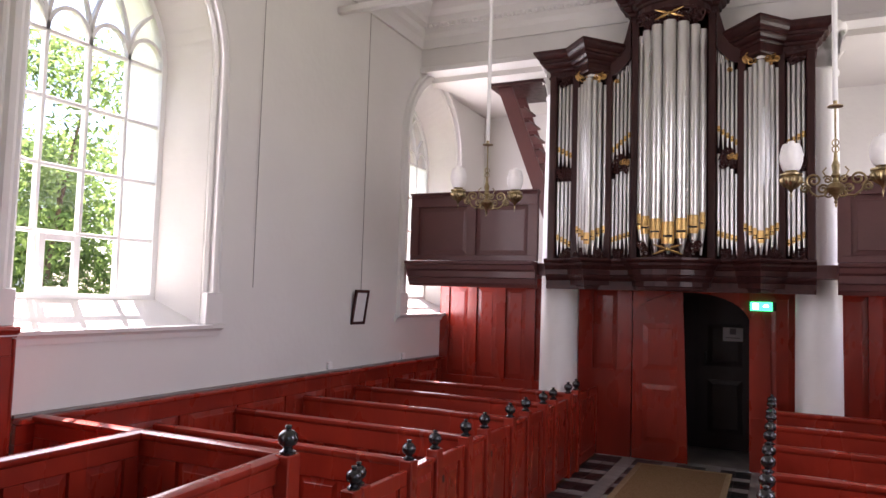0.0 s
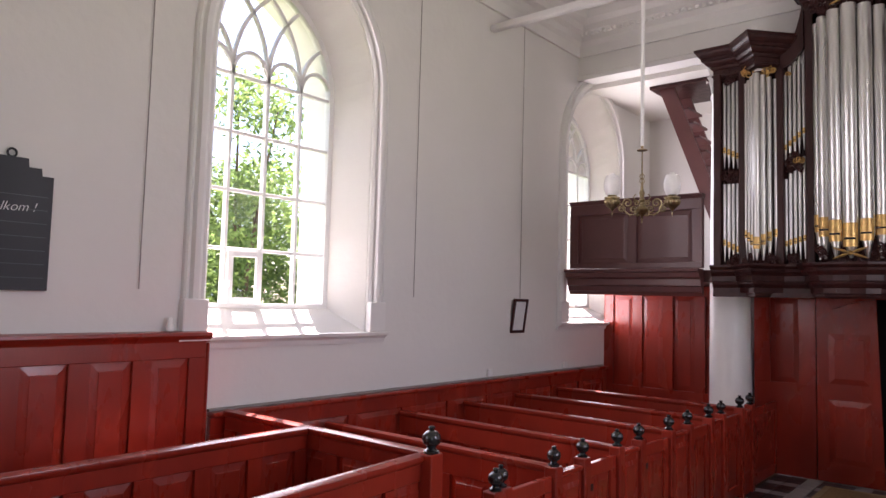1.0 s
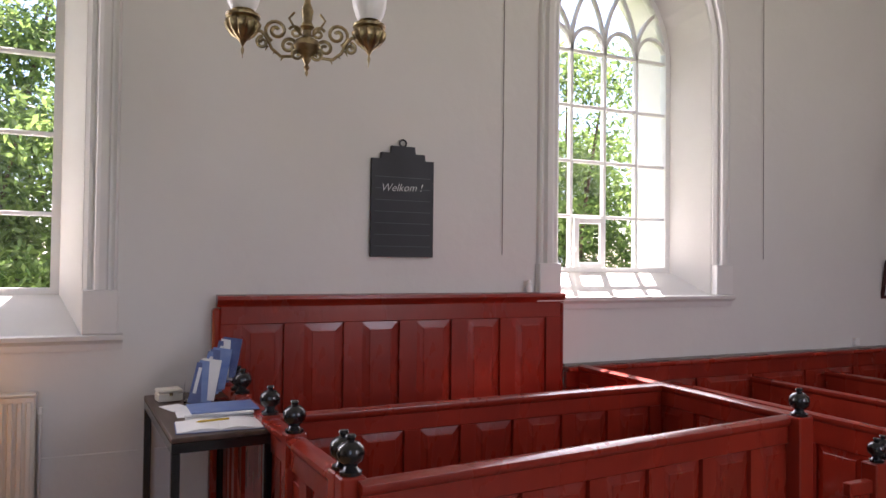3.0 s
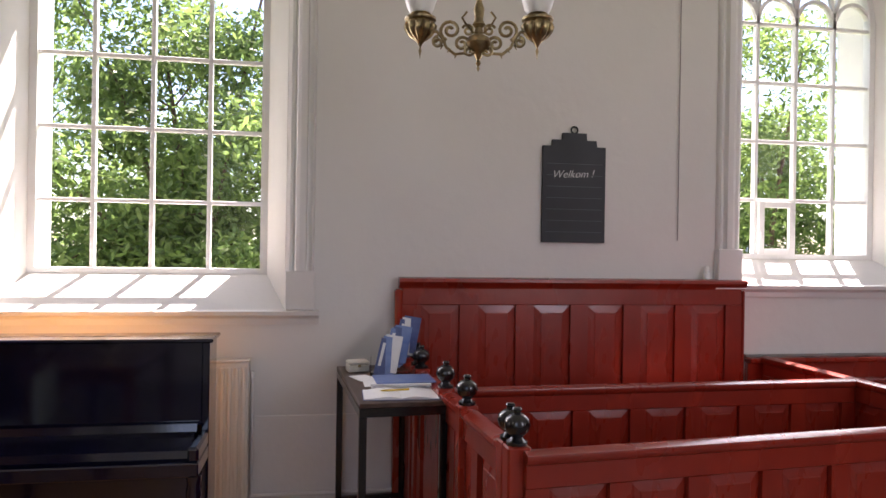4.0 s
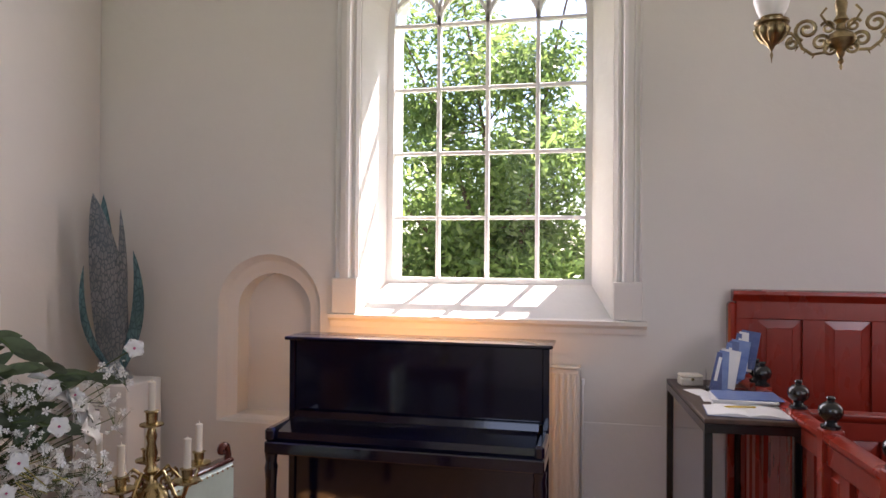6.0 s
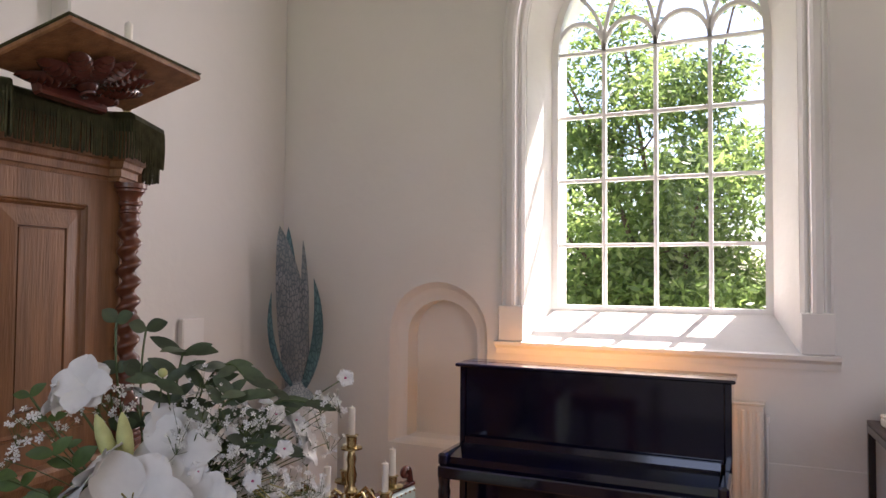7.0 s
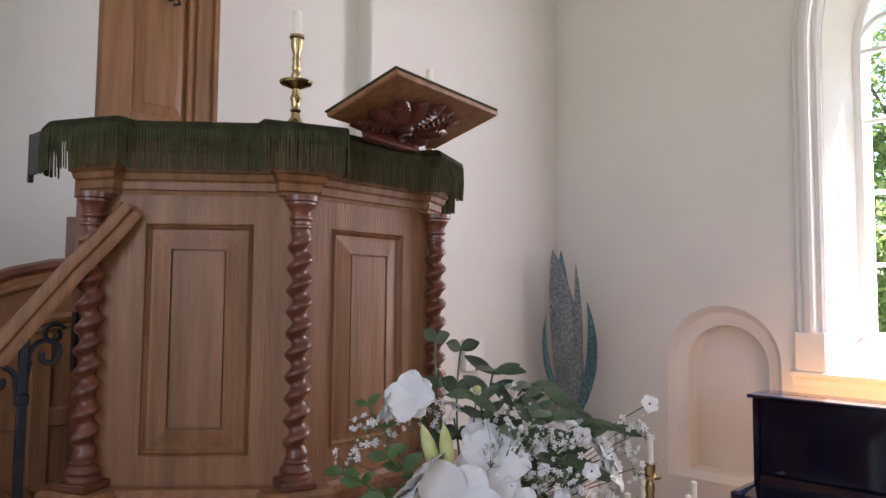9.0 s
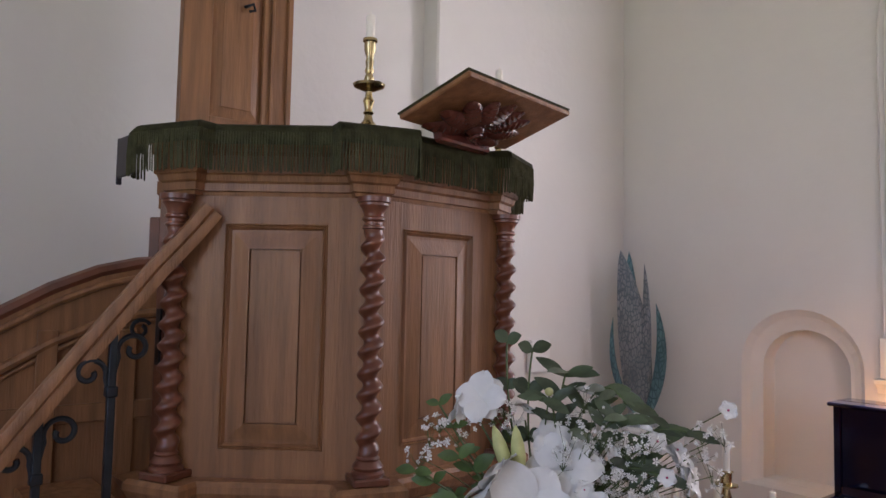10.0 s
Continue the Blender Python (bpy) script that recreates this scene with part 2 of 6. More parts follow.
def box(bm, x0, x1, y0, y1, z0, z1, bev=0.0):
    vs = [bm.verts.new((x, y, z)) for x in (x0, x1) for y in (y0, y1) for z in (z0, z1)]
    fs = [(0, 1, 3, 2), (4, 6, 7, 5), (0, 4, 5, 1), (2, 3, 7, 6), (0, 2, 6, 4), (1, 5, 7, 3)]
    faces = [bm.faces.new([vs[i] for i in f]) for f in fs]
    if bev:
        es = {e for f in faces for e in f.edges}
        bmesh.ops.bevel(bm, geom=list(es), offset=bev, segments=1, affect="EDGES", profile=0.7)
    return bm


def slab(x0, x1, y0, y1, z0, z1, bev=0.0):
    return box(B(), x0, x1, y0, y1, z0, z1, bev)


def lathe(bm, prof, n=20, c=(0, 0, 0), start=0.0, arc=2 * math.pi, m=None):
    """Turn (radius, height) pairs about z."""
    full = abs(arc - 2 * math.pi) < 1e-6
    k = n if full else n + 1
    rings = []
    for r, z in prof:
        ring = []
        for i in range(k):
            a = start + arc * i / n
            v = Vector((c[0] + r * math.cos(a), c[1] + r * math.sin(a), c[2] + z))
            ring.append(bm.verts.new(m @ v if m else v))
        rings.append(ring)
    for a, b in zip(rings, rings[1:]):
        for i in range(n):
            j = (i + 1) % k
            bm.faces.new((a[i], a[j], b[j], b[i]))
    if full:
        for ring in (rings[0], rings[-1]):
            try:
                bm.faces.new(ring)
            except ValueError:
                pass
    return bm


def tube(bm, pts, r, n=8, taper=None):
    """A round rod along points; taper gives a radius factor along it."""
    pts = [Vector(p) for p in pts]
    rings = []
    prev = None
    for i, p in enumerate(pts):
        d = (pts[min(i + 1, len(pts) - 1)] - pts[max(i - 1, 0)]).normalized()
        if prev is None:
            u = d.orthogonal().normalized()
        else:
            u = (prev - d * prev.dot(d)).normalized()
        prev = u
        w = d.cross(u)
        rr = r * (taper(i / (len(pts) - 1)) if taper else 1)
        rings.append([bm.verts.new(p + (u * math.cos(2 * math.pi * k / n) + w * math.sin(2 * math.pi * k / n)) * rr) for k in range(n)])
    for a, b in zip(rings, rings[1:]):
        for k in range(n):
            bm.faces.new((a[k], a[(k + 1) % n], b[(k + 1) % n], b[k]))
    bm.faces.new(rings[0])
    bm.faces.new(rings[-1])
    return bm


def sweep(bm, path, prof, closed=False, up=Vector((0, 0, 1))):
    """Carry a closed profile of (outward, up) pairs along a level path; outward is to the path's right."""
    pts = [Vector(p) for p in path]
    n = len(pts)
    rings = []
    for i, p in enumerate(pts):
        a = pts[(i - 1) % n] if (closed or i) else None
        b = pts[(i + 1) % n] if (closed or i < n - 1) else None
        d0 = (p - a).normalized() if a is not None else (b - p).normalized()
        d1 = (b - p).normalized() if b is not None else d0
        o0, o1 = d0.cross(up).normalized(), d1.cross(up).normalized()
        o = (o0 + o1).normalized()
        o /= max(0.3, o.dot(o0))
        rings.append([bm.verts.new(p + o * x + up * z) for x, z in prof])
    m = len(prof)
    for i in range(n if closed else n - 1):
        a, b = rings[i], rings[(i + 1) % n]
        for k in range(m):
            bm.faces.new((a[k], a[(k + 1) % m], b[(k + 1) % m], b[k]))
    if not closed:
        bm.faces.new(rings[0])
        bm.faces.new(rings[-1])
    return bm


def scroll(cx, cz, r0, r1, a0, turns, n=22, y=0.0):
    """Points of a spiral in the x-z plane."""
    return [(cx + (r0 + (r1 - r0) * i / n) * math.cos(a0 + turns * 2 * math.pi * i / n), y,
             cz + (r0 + (r1 - r0) * i / n) * math.sin(a0 + turns * 2 * math.pi * i / n)) for i in range(n + 1)]


def arch(cx, h, spring, bottom, n=12, e=0.3):
    """Outline of a slightly pointed arch in x-z, from the lower left corner up and over to the lower right."""
    R, off = h * (1 + e), h * e
    top = math.acos(off / R)
    left = [(cx + off - R * math.cos(top * i / n), spring + R * math.sin(top * i / n)) for i in range(n + 1)]
    right = [(2 * cx - x, z) for x, z in reversed(left[:-1])]
    return [(cx - h, bottom)] + left + right + [(cx + h, bottom)]


def loop_fill(bm, loops, y):
    """Fill between closed x-z outlines at depth y; the first is the outside."""
    out = []
    edges = []
    for lp in loops:
        vs = [bm.verts.new((x, y, z)) for x, z in lp]
        edges += [bm.edges.new((vs[i], vs[(i + 1) % len(vs)])) for i in range(len(vs))]
        out.append(vs)
    bmesh.ops.triangle_fill(bm, edges=edges, use_beauty=True, use_dissolve=False)
    return out


def bridge(bm, a, b):
    for i in range(len(a)):
        j = (i + 1) % len(a)
        bm.faces.new((a[i], a[j], b[j], b[i]))


def ribbon(bm, pts, w, d, y):
    """A flat bar of width w and depth d along x-z points, its middle at depth y."""
    P = [Vector((x, 0, z)) for x, z in pts]
    rings = []
    for i, p in enumerate(P):
        t = (P[min(i + 1, len(P) - 1)] - P[max(i - 1, 0)]).normalized()
        s = Vector((-t.z, 0, t.x)) * (w / 2)
        rings.append([bm.verts.new(q) for q in (p + s + Vector((0, y - d / 2, 0)), p - s + Vector((0, y - d / 2, 0)),
                                                p - s + Vector((0, y + d / 2, 0)), p + s + Vector((0, y + d / 2, 0)))])
    for a, b in zip(rings, rings[1:]):
        for k in range(4):
            bm.faces.new((a[k], a[(k + 1) % 4], b[(k + 1) % 4], b[k]))
    bm.faces.new(rings[0])
    bm.faces.new(rings[-1])
    return bm


# ---- large structure ----
W = 4.77          # inner face of the window wall
YG = 5.17         # plane of the panes
YO = 5.53         # outer face
YS = -1.10        # inner face of the wall behind the camera
XE, XE2 = -3.95, -3.81   # end wall behind the pulpit, and its thicker stretch
XW = 8.30         # boarded partition under the gallery
XB = 9.60         # end wall behind the gallery
ZC = 5.10         # nave ceiling
XG = 7.22         # gallery front

# centre, half width at wall face, spring, sill front; pane half width, pane bottom, pitch across, pitch up
WINDOWS = [
    dict(cx=-1.03, h=0.81, spring=3.27, sill=1.28, gx=-1.06, gh=0.71, gb=1.475, p=0.345, r=0.451, casement=False),
    dict(cx=3.45, h=0.715, spring=3.38, sill=1.45, gx=3.43, gh=0.65, gb=1.62, p=0.315, r=0.43, casement=True),
    dict(cx=7.95, h=0.65, spring=3.50, sill=1.50, gx=7.95, gh=0.60, gb=1.66, p=0.29, r=0.43, casement=False),
]


def long_wall():
    bm = B()
    outer = [(-5.2, -0.6), (-5.2, 5.5), (10.2, 5.5), (10.2, -0.6)]
    front = loop_fill(bm, [outer] + [arch(w["cx"], w["h"], w["spring"], w["sill"]) for w in WINDOWS]
                      + [niche_outline(0)], W)
    mid = [[bm.verts.new((x, YG - 0.04, z)) for x, z in arch(w["gx"], w["gh"], w["gb"] + 4 * w["r"], w["gb"])] for w in WINDOWS]
    back = loop_fill(bm, [outer] + [arch(w["gx"], w["gh"], w["gb"] + 4 * w["r"], w["gb"]) for w in WINDOWS], YO)
    for f, m, b in zip(front[1:4], mid, back[1:]):
        bridge(bm, f, m)
        bridge(bm, m, b)
    bridge(bm, front[0], back[0])
    # rounded splay, inner cheeks and back of the niche
    prev = front[4]
    for d, k in ((0.05, 0.35), (0.075, 0.75), (0.085, 1.0), (0.24, 1.02)):
        ring = [bm.verts.new((x, W + d, z)) for x, z in niche_outline(k)]
        bridge(bm, prev, ring)
        prev = ring
    bm.faces.new(prev)
    return tagged(part("wall_north", bm, PLASTER), "long off-white plastered wall with deep arched window openings", "wall", kind="structure")


def niche_outline(k):
    h, top, bot = 0.375 - 0.105 * k, 1.665 - 0.13 * k, 0.515 + 0.035 * k
    cx = -2.49
    spring = top - h * 0.95
    pts = [(cx - h * 1.02, bot)]
    for i in range(17):
        a = math.pi - math.pi * i / 16
        pts.append((cx + h * math.cos(a), spring + h * 0.95 * math.sin(a)))
    pts.append((cx + h * 1.02, bot))
    return pts


long_wall()


def plain_wall(name, bm, label):
    return tagged(part(name, bm, PLASTER), label, "wall", kind="structure")


# unseen wall behind the camera, three tall openings like those opposite added for light
bm = B()
SOUTH = [(-1.1, 0.80), (3.45, 0.80), (7.95, 0.7)]
outer = [(-5.2, -0.6), (-5.2, 5.5), (10.2, 5.5), (10.2, -0.6)]
fr = loop_fill(bm, [outer] + [arch(c, h, 3.3, 1.4) for c, h in SOUTH], YS)
bk = loop_fill(bm, [outer] + [arch(c, h - 0.08, 3.3, 1.5) for c, h in SOUTH], YS - 0.5)
for a, b in zip(fr, bk):
    bridge(bm, a, b)
plain_wall("wall_south", bm, "unseen off-white plastered wall with arched openings added for light")
bm = slab(XE - 0.5, XE, YS, 2.86, -0.6, 5.5)
plain_wall("wall_east", bm, "off-white plastered end wall behind the pulpit")
bm = slab(XE - 0.5, XE2, 2.86, W, -0.6, 5.5, 0.012)
plain_wall("wall_east_pier", bm, "thicker stretch of the white end wall")
plain_wall("wall_west", slab(XB, XB + 0.4, YS, W, -0.6, 5.5), "white plastered end wall behind the gallery")

floor = tagged(part("floor", slab(-5, 10, -2, 5.5, -0.25, -0.012), STONE), "worn grey stone church floor", "floor", kind="structure")
# unseen pine floor, added to bounce warm sun onto niche and end wall
pine = tagged(part("floor_chancel", slab(-3.9, 0.40, 1.0, W - 0.01, -0.0115, -0.006), BOUNCE_PINE), "unseen honey-coloured varnished pine boards round the pulpit, added to bounce warm light", "floor", kind="structure")
plank = None
for i in range(30):
    m = pose(-3.9 + i * 0.143, 1.0, -0.006)
    if plank is None:
        plank = part("plank", slab(0.0015, 0.1415, 0.0, W - 1.02, 0.0, 0.006, 0.001), BOUNCE_PINE, pine, at=m)
    else:
        again(plank, pine, m)
bm = slab(-5, XG + 0.45, YS - 0.3, W + 0.3, ZC, ZC + 0.3)
tagged(part("ceiling", bm, CEIL), "cream painted flat ceiling", "ceiling", kind="structure")
bm = slab(XG + 0.58, XB, YS - 0.3, W + 0.3, 4.30, 4.6)
tagged(part("ceiling_gallery", bm, CEIL), "white ceiling over the organ gallery", "ceiling", kind="structure")

# cornice along the nave wall and across the gallery front
CORN = [(0, -0.47), (0.03, -0.47), (0.04, -0.36), (0.07, -0.31), (0.07, -0.24), (0.12, -0.20), (0.13, -0.13), (0.20, -0.09), (0.24, -0.02), (0.24, 0), (0, 0)]
bm = B()
sweep(bm, [(XE2, W, ZC), (XG + 0.45, W, ZC)], CORN)
tagged(part("cornice_north", bm, PLASTER_TRIM), "moulded plaster cornice along the wall", "cornice", kind="structure")
bm = B()
XA = XG + 0.33
box(bm, XA, XA + 0.25, YS, W, 4.36, ZC)
sweep(bm, [(XA, W, ZC), (XA, YS, ZC)], CORN)
sweep(bm, [(XA, W, 4.40), (XA, YS, 4.40)], [(0, -0.05), (0.025, -0.05), (0.035, 0), (0, 0.02)])
ent = tagged(part("entablature", bm, PLASTER_TRIM), "white plaster entablature carried on columns", "entablature", kind="structure")
bm = slab(0, 0.035, 0, 0.036, 0, 0.045)
dent = part("dentil", bm, PLASTER_TRIM, ent, at=pose(XA - 0.105, W - 0.10, ZC - 0.245))
for i in range(1, 60):
    again(dent, ent, pose(XA - 0.105, W - 0.10 - i * 0.072, ZC - 0.245))
bm = slab(5.76, 5.83, YS, W, 4.40, 4.47, 0.01)
tagged(part("tie_beam", bm, PLASTER_TRIM), "white painted tie beam under the ceiling", "beam", kind="structure")


# ---- windows ----
def window(i, w):
    e = thing("window_%d" % (i + 1), pose(w["gx"], YG, 0), "tall arched window with white glazing bars and tracery", "window", "church windows", "structure")
    g, b, p, r = w["gh"], w["gb"], w["p"], w["r"]
    sp = b + 4 * r
    bm = B()
    o, inn = arch(0, g + 0.005, sp, b - 0.01), arch(0, g - 0.045, sp, b + 0.035)
    fa, fb = [[[bm.verts.new((x, y, z)) for x, z in lp] for lp in (o, inn)] for y in (-0.035, 0.035)]
    for A, C in ((fa[0], fa[1]), (fb[0], fb[1]), (fa[0], fb[0]), (fa[1], fb[1])):
        bridge(bm, A, C)
    part("window_frame", bm, WHITE_WOOD, e, "white painted arched frame")
    for k in (-1, 0, 1):
        part("mullion", slab(k * p - 0.013, k * p + 0.013, -0.024, 0.024, b + 0.03, sp, 0.004), WHITE_WOOD, e)
    for k in range(1, 5):
        part("glazing_bar", slab(-g + 0.04, g - 0.04, -0.020, 0.020, b + k * r - 0.013, b + k * r + 0.013, 0.004), WHITE_WOOD, e)
    # small round heads over each light, and intersecting arcs above
    for k in (-1.5, -0.5, 0.5, 1.5):
        bm = B()
        ribbon(bm, [(k * p + p * 0.5 * math.cos(math.pi * j / 12), sp + p * 0.62 * math.sin(math.pi * j / 12)) for j in range(13)], 0.026, 0.04, 0)
        part("light_head", bm, WHITE_WOOD, e)
    R = g * 1.3
    for x0, s in ((0, 1), (0, -1), (-p, 1), (p, -1), (-p, -1), (p, 1)):
        pts = []
        short = (x0 < 0) == (s < 0) and x0 != 0
        rad = R * (0.55 if short else 1.0)
        for j in range(25):
            a = 1.5 * j / 24
            x, z = x0 + s * (rad - rad * math.cos(a)), sp + 0.02 + rad * math.sin(a)
            cx = abs(x) + g * 0.3
            if (z > sp and cx * cx + (z - sp) ** 2 > (R - 0.03) ** 2):
                break
            pts.append((x, z))
        if len(pts) > 2:
            bm = B()
            ribbon(bm, pts, 0.024, 0.034, 0)
            part("tracery_bar", bm, WHITE_WOOD, e)
    # panes
    for k in range(4):
        for q in range(4):
            bm = B()
            x0, x1, z0, z1 = (k - 2) * p + 0.01, (k - 1) * p - 0.01, b + q * r + 0.01, b + (q + 1) * r - 0.01
            bm.faces.new([bm.verts.new(v) for v in ((x0, 0, z0), (x1, 0, z0), (x1, 0.0, z1), (x0, 0, z1))])
            o = part("pane", bm, GLASS, e)
            o.visible_shadow = False
    bm = B()
    bm.faces.new([bm.verts.new((x, 0.0, z)) for x, z in arch(0, g - 0.03, sp, sp + 0.01)])
    o = part("head_pane", bm, GLASS, e)
    o.visible_shadow = False
    if w["casement"]:
        bm = B()
        x0, x1, z0, z1 = -p + 0.012, -0.012, b + 0.03, b + r - 0.012
        for q in ((x0, x0 + 0.045, z0, z1), (x1 - 0.045, x1, z0, z1), (x0 + 0.045, x1 - 0.045, z0, z0 + 0.045), (x0 + 0.045, x1 - 0.045, z1 - 0.045, z1)):
            box(bm, q[0], q[1], -0.05, -0.022, q[2], q[3], 0.003)
        c = part("casement", bm, WHITE_WOOD, e, "small opening casement")
        part("catch", slab(x0 + 0.008, x0 + 0.02, -0.062, -0.05, z0 + 0.12, z0 + 0.17, 0.003), WHITE_WOOD, c)
    # moulded architrave, plinth blocks and sill on the wall face
    cx, h, s = w["cx"] - w["gx"], w["h"], w["sill"]
    zb = s + 0.235
    PR = [(0.0, 0.0), (0.0, 0.02), (0.02, 0.034), (0.034, 0.018), (0.046, 0.018), (0.058, 0.058), (0.078, 0.064), (0.112, 0.058), (0.122, 0.024), (0.132, 0.024), (0.15, 0.042), (0.162, 0.03), (0.165, 0.0)]
    a0 = arch(cx, h + 0.004, w["spring"], zb, 14)
    bm = B()
    rings = []
    for j, (x, z) in enumerate(a0):
        P0, P1 = Vector(a0[max(j - 1, 0)]), Vector(a0[min(j + 1, len(a0) - 1)])
        t = (P1 - P0).normalized()
        nrm = Vector((-t.y, t.x))
        if j == 0 or j == len(a0) - 1:
            nrm = Vector((-1 if j == 0 else 1, 0))
        rings.append([bm.verts.new((x + nrm.x * u, W - YG - v, z + nrm.y * u)) for u, v in PR])
    for A, C in zip(rings, rings[1:]):
        for k in range(len(PR) - 1):
            bm.faces.new((A[k], A[k + 1], C[k + 1], C[k]))
    part("architrave", bm, PLASTER_TRIM, e, "moulded plaster architrave")
    for sgn in (-1, 1):
        xa, xb = sorted((cx + sgn * (h + 0.002), cx + sgn * (h + 0.175)))
        part("plinth_block", slab(xa, xb, W - YG - 0.062, W - YG + 0.0, s + 0.002, zb, 0.006), PLASTER_TRIM, e)
    bm = B()
    sweep(bm, [(cx - h - 0.20, W - YG, s), (cx + h + 0.20, W - YG, s)], [(0, -0.085), (0.02, -0.085), (0.03, -0.05), (0.05, -0.035), (0.07, -0.028), (0.075, -0.004), (0.068, 0.0), (0, 0.0)])
    part("window_sill", bm, PLASTER_TRIM, e, "moulded plaster sill")
    return e


for i, w in enumerate(WINDOWS):
    window(i, w)


# ---- joinery helpers ----
def raised_panel(w, h, t0=0.006, t1=0.014, inset=0.045):
    """A fielded panel, its middle at the origin, facing both ways along y."""
    bm = B()
    rings = []
    for s in (-1, 1):
        o = [bm.verts.new((x * w / 2, s * t0, z * h / 2)) for x, z in ((-1, -1), (1, -1), (1, 1), (-1, 1))]
        i1 = [bm.verts.new((x * (w / 2 - inset), s * (t1 - 0.003), z * (h / 2 - inset))) for x, z in ((-1, -1), (1, -1), (1, 1), (-1, 1))]
        i2 = [bm.verts.new((x * (w / 2 - inset - 0.004), s * t1, z * (h / 2 - inset - 0.004))) for x, z in ((-1, -1), (1, -1), (1, 1), (-1, 1))]
        bridge(bm, o, i1)
        bridge(bm, i1, i2)
        bm.faces.new(i2)
        rings.append(o)
    bridge(bm, rings[0], rings[1])
    return bm


def panelled(parent, L, z0, z1, n, material, th=0.036, stile=0.07, top=0.09, bottom=0.16, rows=1, cap=0.0, inset=0.04, label=""):
    """Frame with stiles and rails along local x, and n fielded panels in each row, set into the parent's space."""
    bm = B()
    h = th / 2
    box(bm, 0, L, -h, h, z1 - top, z1, 0.004)
    box(bm, 0, L, -h, h, z0, z0 + bottom, 0.004)
    za, zb = z0 + bottom, z1 - top
    pw = (L - stile * (n + 1)) / n
    for i in range(n + 1):
        x = i * (pw + stile)
        box(bm, x, x + stile, -h, h, za, zb)
    hs = (zb - za - stile * (rows - 1)) / rows
    for q in range(1, rows):
        z = za + q * hs + (q - 1) * stile
        for i in range(n):
            x = i * (pw + stile) + stile
            box(bm, x, x + pw, -h, h, z, z + stile)
    part("frame", bm, material, parent, label)
    ob = None
    for q in range(rows):
        for i in range(n):
            m = pose(i * (pw + stile) + stile + pw / 2, 0, za + q * (hs + stile) + hs / 2)
            if ob is None:
                ob = part("panel", raised_panel(pw, hs, 0.004, min(h - 0.003, 0.014), inset), material, parent, at=m)
            else:
                again(ob, parent, m)
    if cap:
        bm = B()
        sweep(bm, [(0, 0, z1), (L, 0, z1)], [(-h - cap, 0.003), (-h - cap * 0.6, -0.012), (-h + 0.001, -0.02), (h - 0.001, -0.02), (h + cap * 0.6, -0.012), (h + cap, 0.003), (h + cap * 0.8, 0.018), (h * 0.5, 0.026), (-h * 0.5, 0.026), (-h - cap * 0.8, 0.018)])
        part("top_rail", bm, material, parent, smooth=True)


FINIAL = [(0.0, 0.0), (0.036, 0.0), (0.038, 0.012), (0.026, 0.018), (0.020, 0.026), (0.024, 0.031), (0.042, 0.048), (0.047, 0.068), (0.042, 0.088), (0.026, 0.103), (0.014, 0.108), (0.014, 0.115), (0.018, 0.120), (0.014, 0.127), (0.0, 0.129)]


def finial(parent, x, y, z, k=1.0):
    bm = B()
    lathe(bm, [(r * k, h * k) for r, h in FINIAL], 16)
    return part("finial", bm, BLACK, parent, "turned black knob", smooth=True, at=pose(x, y, z))


def post(parent, x, y, z, s=0.075, k=1.0):
    part("post", slab(x - s / 2, x + s / 2, y - s / 2, y + s / 2, 0, z, 0.006), RED, parent)
    finial(parent, x, y, z, k)


# ---- boarded partition, doorway and gallery ----
e = thing("wall_partition", pose(XW, W, 0, 0, 0, -90), "red painted panelled partition under the gallery", "partition", kind="structure")
panelled(e, 1.62, 0, 1.95, 4, RED, th=0.06, stile=0.12, top=0.12, bottom=0.75, inset=0.05)
e = thing("wall_partition", pose(XW, 3.0, 0, 0, 0, -90), "red painted panelled partition beside the doorway", "partition", kind="structure")
panelled(e, 0.60, 0, 1.95, 1, RED, th=0.06, stile=0.16, top=0.12, bottom=0.95, inset=0.05)
e = thing("wall_partition", pose(XW, 1.20, 0, 0, 0, -90), "red painted panelled partition beside the doorway", "partition", kind="structure")
panelled(e, 0.62, 0, 1.95, 1, RED, th=0.06, stile=0.20, top=0.12, bottom=0.55, inset=0.05)
e = thing("wall_partition", pose(XW, 0.50, 0, 0, 0, -90), "red painted panelled partition under the gallery", "partition", kind="structure")
panelled(e, 1.6, 0, 1.95, 4, RED, th=0.06, stile=0.12, top=0.12, bottom=0.55, inset=0.05)
# arched head over the doorway
bm = B()
c, hw, sp = 1.79, 0.60, 1.50
pts = [(c - hw, 1.96), (c + hw, 1.96)] + [(c + hw, sp)] + [(c + hw * math.cos(math.pi * i / 20), sp + 0.33 * math.sin(math.pi * i / 20)) for i in range(1, 20)] + [(c - hw, sp)]
fa = [bm.verts.new((XW - 0.03, y, z)) for y, z in pts]
fb = [bm.verts.new((XW + 0.03, y, z)) for y, z in pts]
bm.faces.new(fa), bm.faces.new(fb)
bridge(bm, fa, fb)
tagged(part("door_head", bm, RED), "red painted arched head over the doorway", "door frame", kind="structure")


